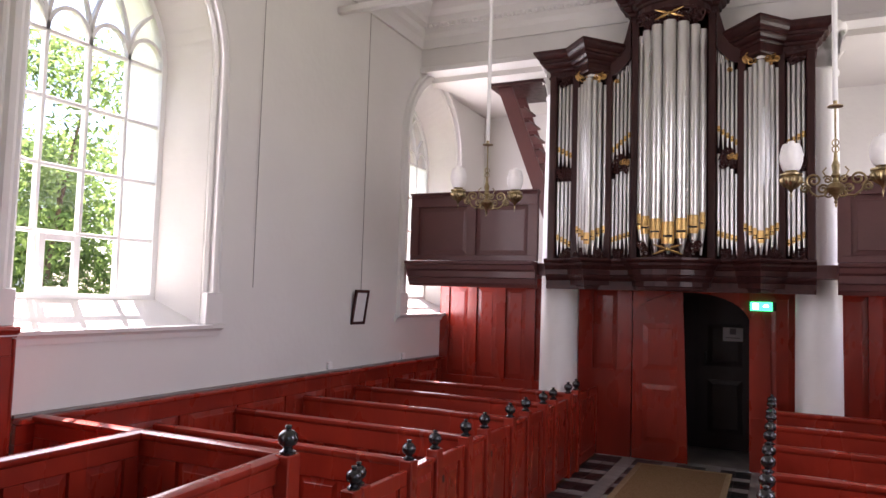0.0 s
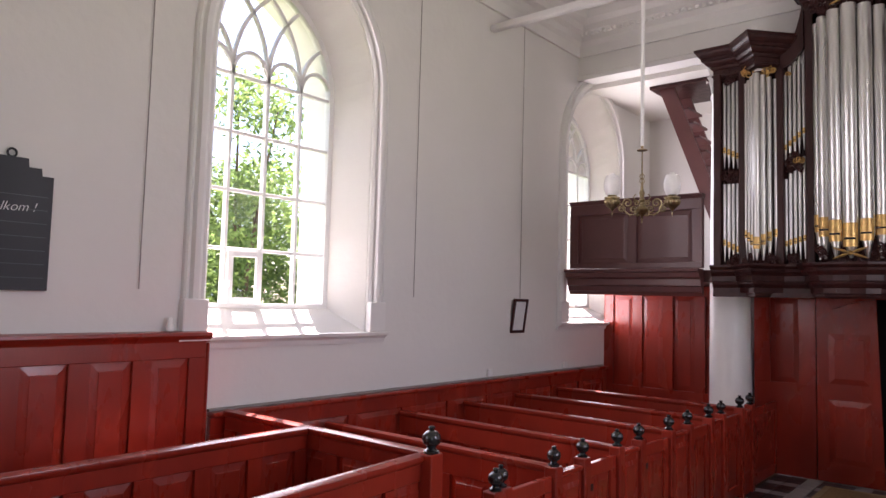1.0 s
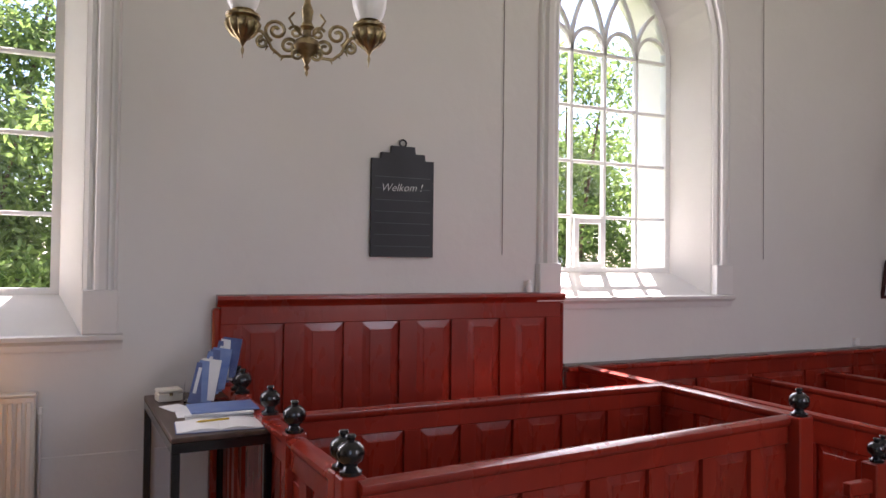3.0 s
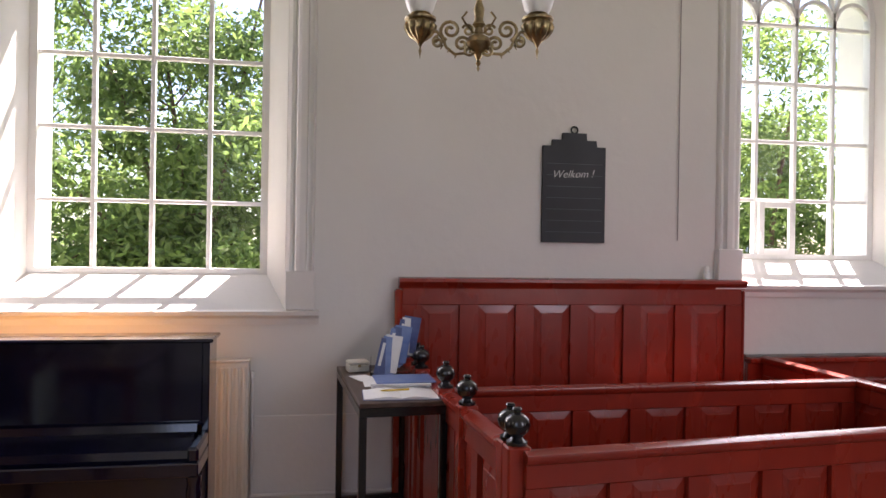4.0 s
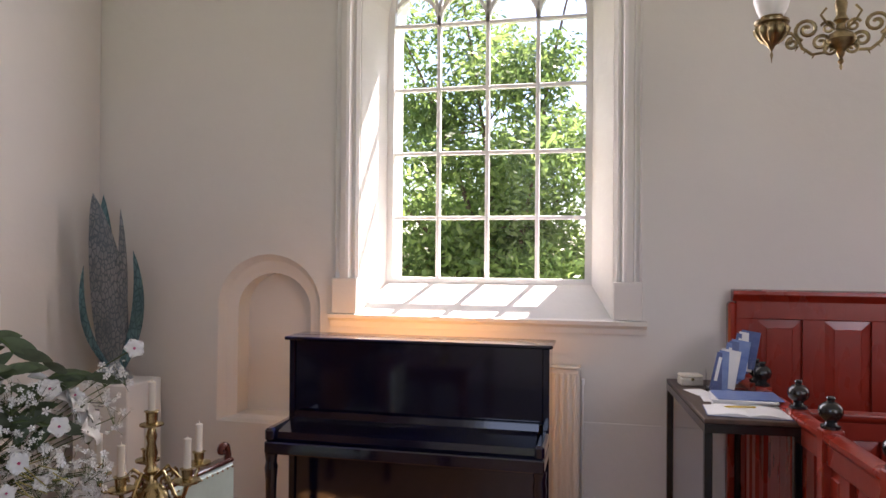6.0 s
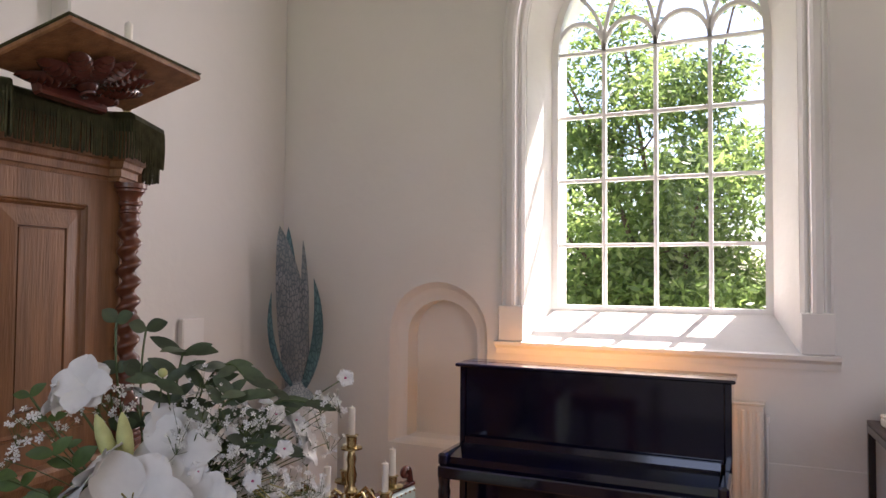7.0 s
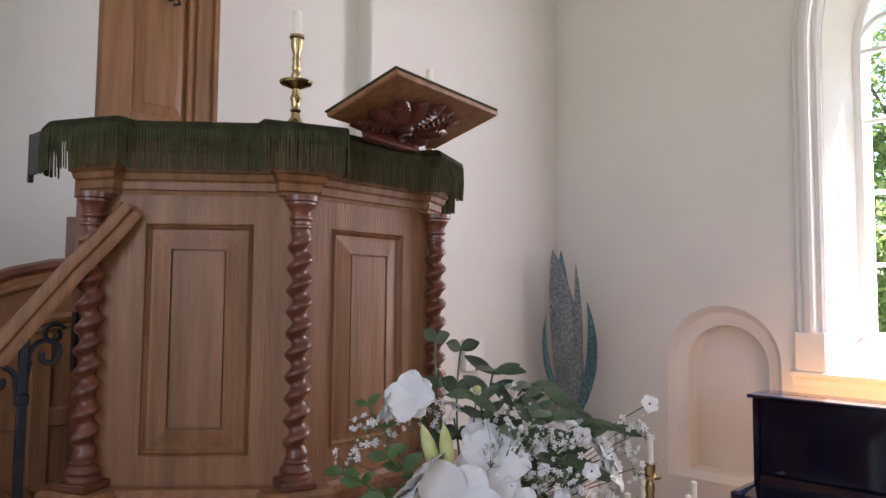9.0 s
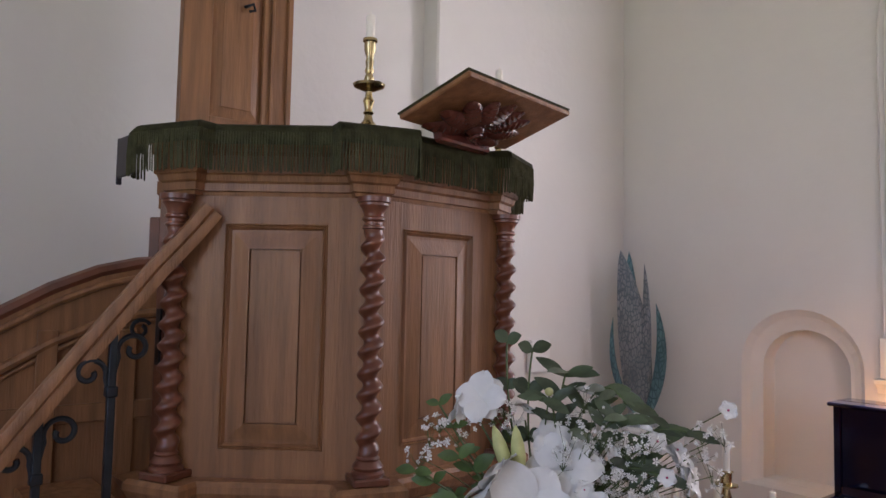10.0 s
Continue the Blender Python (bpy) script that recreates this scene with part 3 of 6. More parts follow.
def arched_leaf(name, x, y0, y1, material, label, sp=1.50):
    e = thing(name, pose(x, 0, 0), label, "door", kind="structure")
    c, hw = 1.79, 0.595
    head = [(c + hw * math.cos(math.pi * i / 28), sp + 0.325 * math.sin(math.pi * i / 28)) for i in range(29)]
    head = [p for p in head if y0 - 1e-6 <= p[0] <= y1 + 1e-6]
    pts = [(y0, 0.01), (y1, 0.01)] + head
    bm = B()
    fa = [bm.verts.new((-0.022, y, z)) for y, z in pts]
    fb = [bm.verts.new((0.022, y, z)) for y, z in pts]
    bm.faces.new(fa), bm.faces.new(fb)
    bridge(bm, fa, fb)
    part("leaf", bm, material, e)
    w = y1 - y0
    for za, zb in ((0.20, 0.82), (0.98, 1.48)):
        bm = raised_panel(w - 0.22, zb - za, 0.001, 0.012, 0.05)
        part("panel", bm, material, e, at=pose(-0.026, (y0 + y1) / 2, (za + zb) / 2, 0, 0, -90))
    return e


arched_leaf("door_1", XW - 0.035, 1.80, 2.385, RED, "closed red painted leaf of the arched double door")
d = arched_leaf("door_2", XW + 1.0, 1.195, 1.80, DOOR_AND_SHADE, "dark brown inner door, with the porch's shade in its colour")
part("door_handle", slab(-0.09, -0.03, 1.70, 1.72, 0.98, 1.14, 0.006), IRON, d, "black lever handle")
# box closing the porch, its shade put into the near-black colour
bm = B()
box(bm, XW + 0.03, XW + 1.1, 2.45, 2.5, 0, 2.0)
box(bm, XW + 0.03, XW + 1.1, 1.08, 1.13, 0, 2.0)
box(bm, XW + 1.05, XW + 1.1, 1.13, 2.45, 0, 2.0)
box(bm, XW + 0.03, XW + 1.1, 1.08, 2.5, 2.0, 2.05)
tagged(part("wall_porch", bm, DOOR_AND_SHADE), "added porch lining behind the doorway, near-black for shade", "wall", kind="structure")
bm = slab(-0.005, 0.0, 1.30, 1.52, 1.28, 1.44)
n = whole("notice", bm, PAPER, "white paper notice taped to the dark door", "notice", at=pose(XW + 0.965, 0, 0))
part("print", slab(-0.008, -0.0055, 1.375, 1.445, 1.36, 1.43), GREY_INK, n)
part("print", slab(-0.008, -0.0055, 1.33, 1.49, 1.315, 1.325), GREY_INK, n)

# exit sign
e = thing("exit_sign", pose(XW - 0.04, 1.085, 1.655) @ Matrix.Scale(0.84, 4), "lit green emergency exit sign above the doorway", "sign")
part("case", slab(-0.03, 0, -0.125, 0.125, 0, 0.11, 0.004), EXIT_GREEN, e)
bm = B()
box(bm, -0.033, -0.0305, -0.085, -0.02, 0.048, 0.062)
for q in range(5):
    box(bm, -0.033, -0.0305, -0.075 + q * 0.008, -0.067 + q * 0.008, 0.062, 0.09 - abs(q - 1.5) * 0.006)
part("arrow", bm, EXIT_WHITE, e)
part("pictogram", slab(-0.033, -0.0305, 0.03, 0.095, 0.02, 0.092, 0.0), EXIT_WHITE, e)
part("bracket", slab(-0.02, 0.0, -0.17, -0.126, 0.0, 0.11), ORGAN, e)

# gallery floor, front and soffit moulding
GP = [(0, -0.27), (0.02, -0.27), (0.035, -0.235), (0.05, -0.23), (0.06, -0.18), (0.085, -0.17), (0.09, -0.105), (0.12, -0.085), (0.13, -0.04), (0.155, -0.03), (0.16, 0.0), (0, 0.0)]
for ya, yb in ((W - 0.12, 3.17), (0.46, YS)):
    e = thing("gallery_front", pose(XG, ya, 0, 0, 0, -90), "oxblood panelled gallery front with moulded base", "gallery", kind="structure")
    L = ya - yb
    panelled(e, L - 0.004, 2.10, 2.80, 2, RED_PALE, th=0.06, stile=0.10, top=0.11, bottom=0.06, inset=0.045)
    bm = B()
    sweep(bm, [(0.0, 0, 2.09), (L, 0, 2.09)], GP)
    part("base_moulding", bm, RED_PALE, e)
    bm = B()
    sweep(bm, [(0.0, 0, 2.845), (L, 0, 2.845)], [(-0.05, -0.045), (0.035, -0.045), (0.045, -0.02), (0.06, -0.012), (0.06, 0.0), (-0.05, 0)])
    part("handrail", bm, RED_PALE, e)
tagged(part("floor_gallery", slab(XG + 0.02, XB, YS, W, 1.96, 2.08), RED_PALE), "dark painted gallery floor and soffit", "floor", kind="structure")

# columns with leafy capitals
for y in (3.063, 0.587):
    e = thing("column", pose(XG + 0.455, y, 0), "round white plastered column with a leafy capital", "column", "gallery columns", "structure")
    bm = B()
    lathe(bm, [(0.23, 0), (0.23, 0.12), (0.205, 0.16), (0.20, 1.0), (0.19, 2.5), (0.17, 3.88), (0.185, 3.90), (0.185, 3.93), (0.17, 3.94)], 28)
    part("shaft", bm, WHITE_WOOD, e, smooth=True)
    bm = B()
    lathe(bm, [(0.15, 3.93), (0.16, 4.12), (0.20, 4.25), (0.25, 4.29), (0.25, 4.36)], 16)
    part("bell", bm, PLASTER_TRIM, e, smooth=True)
    for tier, (z, r, hh) in enumerate(((3.95, 0.165, 0.17), (4.10, 0.18, 0.18))):
        lf = None
        for i in range(8):
            a = 2 * math.pi * (i + 0.5 * tier) / 8
            if lf is None:
                bm = B()
                P = [(0.0, 0.0, 0.055), (0.012, hh * 0.5, 0.06), (0.035, hh * 0.85, 0.05), (0.065, hh, 0.03), (0.07, hh * 0.85, 0.012)]
                rows = [[bm.verts.new((x, s * w, zz)) for s in (-1, -0.5, 0, 0.5, 1)] for x, zz, w in P]
                for A, C in zip(rows, rows[1:]):
                    for k in range(4):
                        bm.faces.new((A[k], A[k + 1], C[k + 1], C[k]))
                bmesh.ops.solidify(bm, geom=bm.faces[:], thickness=0.008)
                lf = part("acanthus_leaf", bm, PLASTER_TRIM, e, smooth=True, at=pose(r * math.cos(a), r * math.sin(a), z, 0, 0, math.degrees(a)))
            else:
                again(lf, e, pose(r * math.cos(a), r * math.sin(a), z, 0, 0, math.degrees(a)))

# loft hatch and steep stair above the gallery
bm = B()
box(bm, 8.05, 8.9, 3.0, 4.10, 4.26, 4.296)
whole("loft_hatch", bm, ORGAN, "dark wooden loft hatch frame in the gallery ceiling", "hatch", kind="structure")
e = thing("loft_stair", pose(0, 0, 0), "steep red-brown wooden stair rising to the loft hatch", "stair", kind="structure")
for x in (8.15, 8.65):
    bm = B()
    vs = [[bm.verts.new((x + d, y, z)) for y, z in ((4.02, 4.28), (3.84, 4.28), (3.02, 2.1), (3.20, 2.1))] for d in (-0.02, 0.02)]
    bm.faces.new(vs[0]), bm.faces.new(vs[1])
    bridge(bm, vs[0], vs[1])
    part("stringer", bm, RED_PALE, e)
for i in range(11):
    z = 2.25 + i * 0.175
    y = 3.10 + (z - 2.1) * 0.376
    part("tread", slab(8.17, 8.63, y - 0.13, y + 0.05, z, z + 0.028, 0.005), RED_PALE, e)


# ---- organ ----
YC = 1.845
organ = thing("pipe_organ", pose(XG, YC, 0), "dark oak pipe organ case with tin pipes and gilded mouths", "organ")
# the plan of its front: outward is -x
def plan(k=0.0):
    """Front line of the case from one side to the other, pushed out by k, as (x, y)."""
    half = [(0.0, 1.22), (0.0, 0.96), (-0.20, 0.78), (0.0, 0.60), (0.0, 0.36)]
    pts = [(x - k, y) for x, y in half]
    n = 10
    pts += [(-k - 0.28 * math.sin(math.pi * i / n), 0.335 * math.cos(math.pi * i / n)) for i in range(n + 1)]
    pts += [(x - k, -y) for x, y in reversed(half)]
    return pts


def moulding(parent, pts, z, prof, material, name):
    bm = B()
    sweep(bm, [(x, y, z) for x, y in pts], [(a, b) for a, b in prof])
    return part(name, bm, material, parent)


IMP = [(-0.05, -0.30), (0.0, -0.30), (0.012, -0.288), (0.016, -0.27), (0.03, -0.262), (0.03, -0.215), (0.042, -0.205), (0.056, -0.18), (0.06, -0.16), (0.074, -0.155), (0.074, -0.105), (0.086, -0.097), (0.098, -0.075), (0.108, -0.068), (0.112, -0.045), (0.13, -0.035), (0.14, -0.02), (0.14, 0.0), (-0.05, 0.0)]
moulding(organ, plan(), 2.12, IMP, ORGAN, "impost")
part("soffit", slab(-0.1, 0.0, -1.2, 1.2, 1.82, 1.86), ORGAN, organ)
bm = B()
box(bm, 0.20, 0.24, -1.20, 1.20, 2.12, 4.05)
box(bm, 0.20, 0.24, -0.40, 0.40, 4.05, 4.55)
part("back_board", bm, ORGAN, organ)
# posts between the fields
for y, zt in ((1.185, 4.02), (0.945, 4.02), (0.615, 4.02), (0.355, 4.48)):
    for s in (-1, 1):
        part("stile", slab(-0.03, 0.22, s * y - 0.036, s * y + 0.036, 2.12, zt, 0.008), ORGAN, organ)


def crown(pts, z, name):
    pr = [(-0.06, 0.0), (0.0, 0.0), (0.008, 0.012), (0.018, 0.016), (0.018, 0.03), (0.006, 0.036), (0.006, 0.085), (0.02, 0.092), (0.028, 0.106), (0.028, 0.118), (0.05, 0.128), (0.068, 0.15), (0.072, 0.166), (0.096, 0.17), (0.098, 0.196), (0.112, 0.204), (0.13, 0.228), (0.14, 0.252), (0.15, 0.256), (0.15, 0.28), (-0.06, 0.28)]
    ob = moulding(organ, pts, z, pr, ORGAN, name)
    bm = B()
    top = [bm.verts.new((x, y, z + 0.270)) for x, y in pts] + [bm.verts.new((0.24, pts[-1][1], z + 0.270)), bm.verts.new((0.24, pts[0][1], z + 0.270))]
    bm.faces.new(top)
    part("crown_top", bm, ORGAN, organ)
    return ob


for s in (1, -1):
    pts = [(0.2, 1.22), (0.0, 1.22), (0.0, 0.96), (-0.20, 0.78), (0.0, 0.60), (0.2, 0.60)]
    pts = pts if s > 0 else [(x, -y) for x, y in reversed(pts)]
    crown(pts, 3.98, "crown")
pts = [(0.2, 0.40), (0.0, 0.40)] + [(-0.28 * math.sin(math.pi * i / 12), 0.335 * math.cos(math.pi * i / 12)) for i in range(13)] + [(0.0, -0.40), (0.2, -0.40)]
crown(pts, 4.46, "crown")
# swept shoulders from the side towers up to the middle one
for s in (1, -1):
    bm = B()
    pts = [(0.40, 4.50), (0.40, 4.12)] + [(0.40 + 0.20 * i / 8, 4.12 - 0.16 * math.sin(math.pi * i / 16) ** 1.0 + 0.0) for i in range(1, 9)] + [(0.60, 4.10)] + [(0.60 - 0.19 * i / 8, 4.10 + 0.42 * (i / 8) ** 2.2) for i in range(1, 9)]
    fa = [bm.verts.new((-0.03, s * y, z)) for y, z in pts]
    fb = [bm.verts.new((0.06, s * y, z)) for y, z in pts]
    bm.faces.new(fa), bm.faces.new(fb)
    bridge(bm, fa, fb)
    part("shoulder", bm, ORGAN, organ)


def organ_pipe(x, y, z0, zt, r, foot):
    """A tin pipe: cone foot, gilded mouth facing out, open body."""
    bm = B()
    lathe(bm, [(r * 0.22, z0), (r, z0 + foot), (r, zt)], 14, (x, y, 0))
    p = part("organ_pipe", bm, TIN, organ, smooth=True)
    bm = B()
    hh = r * 3.2
    bmo = lathe(bm, [(r * 1.05, z0 + foot - hh * 0.35), (r * 1.09, z0 + foot), (r * 1.07, z0 + foot + hh * 0.6), (r * 1.03, z0 + foot + hh * 0.68)], 8, (x, y, 0), math.pi - 1.0, 2.0)
    part("mouth", bm, GOLD, p, smooth=True)
    part("lip", slab(x - r * 1.13, x - r * 0.9, y - r * 0.7, y + r * 0.7, z0 + foot - hh * 0.04, z0 + foot + hh * 0.05), BLACK, p)


for i in range(-3, 4):
    a = i * 0.43
    r = 0.062 - abs(i) * 0.005
    organ_pipe(-0.235 * math.cos(a) + 0.0, 0.28 * math.sin(a) * 1.0, 2.16, 4.36 - abs(i) * 0.02, r, 0.16 + abs(i) * 0.045)
for s in (1, -1):
    for i in range(-3, 4):
        r = 0.034 - abs(i) * 0.004
        organ_pipe(-0.15 + abs(i) * 0.045, s * 0.78 + i * 0.043, 2.16, 3.92 - abs(i) * 0.015, r, 0.14 + abs(i) * 0.035)
    for i in range(5):
        y = s * (0.412 + i * 0.040)
        organ_pipe(0.03, y, 2.16, 3.02 - 0.05 * i + 0.10, 0.0165, 0.15 + 0.012 * (4 - i))
        organ_pipe(0.03, y, 3.13 - 0.035 * i + 0.05, 4.25 - 0.085 * i, 0.0165, 0.17)
    for i in range(4):
        y = s * (1.003 + i * 0.042)
        organ_pipe(0.03, y, 2.16, 2.92, 0.0175, 0.11 + 0.022 * i)
        organ_pipe(0.03, y, 3.06, 3.93, 0.0175, 0.12 + 0.022 * i)


def carving(y0, y1, z0, z1, x, n, material, name, seed):
    """Pierced foliage: curling stems with small leaf lobes filling a field."""
    rnd = random.Random(seed)
    bm = B()
    for i in range(n):
        cy, cz = rnd.uniform(y0, y1), rnd.uniform(z0, z1)
        r = rnd.uniform(0.02, 0.042)
        pts = [(x + rnd.uniform(-0.01, 0.01), cy + px, cz + pz) for px, _, pz in scroll(0, 0, r, r * 0.2, rnd.uniform(0, 6.28), rnd.choice((-1, 1)) * 1.3, 12)]
        tube(bm, pts, 0.008, 5, lambda t: 1.2 - 0.6 * t)
    return tagged(part(name, bm, material, organ, smooth=True), kind="stuff")


carving(-0.27, 0.27, 2.15, 2.27, -0.20, 46, ORGAN, "carving", 1)
carving(-0.28, 0.28, 4.32, 4.46, -0.22, 70, ORGAN, "carving", 2)
for s in (1, -1):
    ya, yb = sorted((s * 0.64, s * 0.92))
    carving(ya, yb, 2.14, 2.22, -0.09, 20, ORGAN, "carving", 3)
    carving(ya, yb, 3.90, 4.03, -0.08, 16, GOLD, "gilded_carving", 4)
    ya, yb = sorted((s * 0.43, s * 0.56))
    carving(ya, yb, 2.98, 3.14, 0.0, 18, ORGAN, "carving", 5)
    carving(ya, yb, 2.14, 2.2, 0.0, 9, ORGAN, "carving", 6)
    carving(ya, yb, 3.05, 3.12, -0.015, 3, GOLD, "gilded_carving", 16)
    carving(ya + 0.06 * (s > 0), yb - 0.06 * (s < 0), 3.86, 4.10, 0.0, 5, GOLD, "gilded_carving", 26)
    ya, yb = sorted((s * 0.99, s * 1.14))
    carving(ya, yb, 2.93, 3.05, 0.0, 18, ORGAN, "carving", 7)
    carving(ya, yb, 3.93, 4.04, 0.0, 14, ORGAN, "carving", 8)
    carving(ya, yb, 2.14, 2.2, 0.0, 9, ORGAN, "carving", 9)
for z in (2.20, 4.42):
    bm = B()
    for a in (20, 160, 200, 340):
        lathe(bm, [(0.004, 0.0), (0.014, 0.04), (0.010, 0.09), (0.003, 0.13)], 6, m=pose(-0.29, 0, z, 90 - a, 0, 0) @ pose(0, 0, 0.01))
    bmesh.ops.create_icosphere(bm, subdivisions=1, radius=0.022, matrix=pose(-0.29, 0, z))
    part("gilded_star", bm, GOLD, organ, smooth=True)

# ---- wainscot and pews ----
e = thing("wainscot", pose(0.475, W - 0.035, 0), "tall red painted panelled wainscot against the wall", "wainscot")
panelled(e, 2.255, 0, 1.445, 6, RED, th=0.05, stile=0.115, top=0.13, bottom=0.3, inset=0.05)
bm = B()
sweep(bm, [(-0.02, 0.03, 1.445), (2.275, 0.03, 1.445)], [(0.0, -0.03), (0.06, -0.03), (0.068, -0.012), (0.08, -0.006), (0.092, 0.012), (0.088, 0.03), (0.06, 0.038), (0.0, 0.038)])
part("cornice", bm, RED, e, smooth=True)
part("end_board", slab(-0.045, -0.001, -0.05, 0.033, 0.0, 1.41, 0.012), RED, e)
part("end_board", slab(2.256, 2.28, -0.03, 0.033, 0.0, 1.41, 0.008), RED, e)

e = thing("wall_rail", pose(2.79, W - 0.03, 0), "low red dado boarding along the wall behind the pews", "wainscot")
panelled(e, XW - 0.05 - 2.79, 0, 0.93, 9, RED, th=0.04, stile=0.1, top=0.11, bottom=0.3)
part("cap", slab(0, XW - 0.05 - 2.79, -0.055, 0.028, 0.932, 0.965, 0.008), RED, e)
part("cable_duct", slab(0, XW - 0.1 - 2.79, 0.0, 0.026, 0.967, 0.982), CABLE, e, "dark cable strip")

ZB = 0.955
Y1, Y2 = 2.92, 3.80


def partition(x, y, rot, L, n, label, z=ZB, cap=0.016):
    e = thing("pew_partition", pose(x, y, 0, 0, 0, rot), label, "pew partition", "box pew")
    panelled(e, L, 0, z, n, RED, th=0.05, stile=0.085, top=0.10, bottom=0.16, cap=cap)
    return e


e = partition(0.66, 2.772, 5.2, 2.28, 7, "long red panelled front of the box pew")
e = partition(0.62, 3.85, 1.0, 2.25, 7, "red panelled bench back inside the box pew")
e = partition(0.522, W - 0.10, -86.2, 1.84, 5, "red panelled end of the box pew with black knobs")
for u in (0.215, 0.325, 0.873, 1.245, 1.80, 1.868):
    part("post", slab(u - 0.034, u + 0.034, -0.042, 0.042, 0, 0.995 - 0.002 * (u > 1.85), 0.006), RED, e)
    finial(e, u, 0, 0.995, 1.0)
e = partition(2.90, W - 0.08, -90, W - 0.08 - Y1 - 0.04, 5, "red panelled cross partition of the box pew")
u = W - 0.08 - Y1
part("post", slab(u - 0.042, u + 0.042, -0.10, -0.01, 0, 0.985, 0.006), RED, e)
finial(e, u, -0.055, 0.985, 1.0)
for y in (Y2 + 0.30, Y1 + 0.32):
    bench = thing("bench_seat", pose(0.75, y, 0), "red painted bench seat inside the box pew", "bench")
    part("seat", slab(0, 2.08, -0.19, 0.17, 0.40, 0.435, 0.006), RED, bench)
    part("support", slab(0.02, 2.06, 0.0, 0.03, 0, 0.399), RED, bench)

ZP = 0.805
KN = [(3.74, 4.07), (4.53, 4.86), (5.38, 5.75), (6.22, 6.52), (7.03, 7.33)]


def pew_row(ka, kb, ya, yw):
    """A pew whose back runs from the aisle at ya to the wall at yw, with a panelled end between two knobs."""
    s = 1 if yw > ya else -1
    L = abs(yw - ya) - 0.03
    e = thing("pew", pose(ka, ya, 0, 0, 0, 90 * s), "red painted wooden pew with panelled back and black knobs", "pew", "rows of pews")
    panelled(e, L, 0, ZP - 0.02, 5, RED, th=0.045, stile=0.08, top=0.15, bottom=0.14, cap=0.012)
    seat = slab(0.03, L, *sorted((-s * 0.02, -s * 0.36)), 0.40, 0.435, 0.006)
    part("seat", seat, RED, e)
    part("seat_support", slab(0.03, L, *sorted((-s * 0.20, -s * 0.23)), 0.0, 0.399), RED, e)
    w = kb - ka
    for u in (0, w):
        v = -s * u
        part("post", slab(-0.04, 0.04, v - 0.038, v + 0.038, 0, ZP, 0.006), RED, e)
        finial(e, 0, v, ZP, 0.86)
    part("end_panel", slab(-0.018, 0.018, *sorted((-s * 0.04, -s * (w - 0.04))), 0.0, ZP - 0.07, 0.004), RED, e)
    part("end_rail", slab(-0.03, 0.03, *sorted((-s * 0.04, -s * (w - 0.04))), ZP - 0.068, ZP - 0.04, 0.006), RED, e)
    part("end_field", raised_panel(w - 0.12, ZP - 0.30, 0.017, 0.028, 0.03), RED, e, at=pose(0, -s * w / 2, 0.44, 0, 0, 90))
    return e


def pew_door(x0, x1, y, h=ZP - 0.05):
    e = thing("pew_door", pose(x0, y, 0), "red painted panelled pew door, closed", "door", "pew doors")
    panelled(e, x1 - x0, 0.03, h, 1, RED, th=0.034, stile=0.075, top=0.08, bottom=0.10)
    part("hinge", slab(0.0, 0.05, -0.024, -0.0175, h - 0.16, h - 0.12), IRON, e)
    return e


YA, YR = 2.775, 0.98
for ya, yw in ((YA, W - 0.06), (YR, YS + 0.02)):
    last = 3.24
    for a, b in KN:
        pew_row(a, b, ya, yw)
        pew_door(last + 0.045, a - 0.045, ya)
        last = b
    pew_door(last + 0.045, 8.2, ya)
# short stepped panel between the box pew and the first row
e = thing("pew_partition", pose(2.97, YA, 0), "low red end panel with paired black knobs", "pew partition", "box pew")
panelled(e, 0.27, 0, 0.70, 1, RED, th=0.04, stile=0.05, top=0.06, bottom=0.1)
for u in (0.19, 0.27):
    part("post", slab(u - 0.038, u + 0.038, -0.04, 0.04, 0, 0.78 - (0.004 if u < 0.2 else 0), 0.006), RED, e)
    finial(e, u, 0.012 if u > 0.2 else -0.012, 0.78, 0.86)
tagged(part("floor_pews", slab(0.66, XW - 0.04, YA - 0.03, W - 0.01, -0.01, 0.0), WOOD_FLOOR), "brown boards under the pews", "floor", kind="structure")
tagged(part("floor_pews_south", slab(3.2, XW - 0.04, YS + 0.01, YR + 0.03, -0.01, 0.0), WOOD_FLOOR), "brown boards under the pews", "floor", kind="structure")

# ---- aisle floor and mat ----
aisle = tagged(part("aisle_floor", slab(3.6, XW + 1.0, 1.02, 2.76, -0.011, -0.004), STONE), "aisle laid with dark and pale tiles", "floor", kind="structure")
TL = 0.145
t0 = {}
for i in range(17):
    for j in range(12):
        x, y = 5.9 + i * TL, 1.03 + j * TL
        if 1.42 < y + TL / 2 < 2.20 and x < 7.95:
            continue
        key = (i * 3 + j * 5 + (i * j) % 3) % 3 > 0
        m = pose(x, y, -0.004)
        if key not in t0:
            t0[key] = part("tile", slab(0.002, TL - 0.002, 0.002, TL - 0.002, 0, 0.006, 0.0015), TILE_DARK if key else TILE_PALE, aisle, at=m)
        else:
            again(t0[key], aisle, m)
e = thing("door_mat", pose(0, 0, 0.003), "long tan coir mat with a paler border in the aisle", "mat")
part("coir_surface", slab(4.2, 7.97, 1.40, 2.22, 0, 0.010), COIR, e)
for q in ((4.2, 8.02, 1.345, 1.399), (4.2, 8.02, 2.221, 2.275), (7.971, 8.02, 1.40, 2.22)):
    part("border", slab(*q, 0, 0.012), BORDER, e)

# ---- piano ----
piano = thing("piano", pose(-1.30, 4.14, 0), "glossy black upright piano standing before the window", "piano")
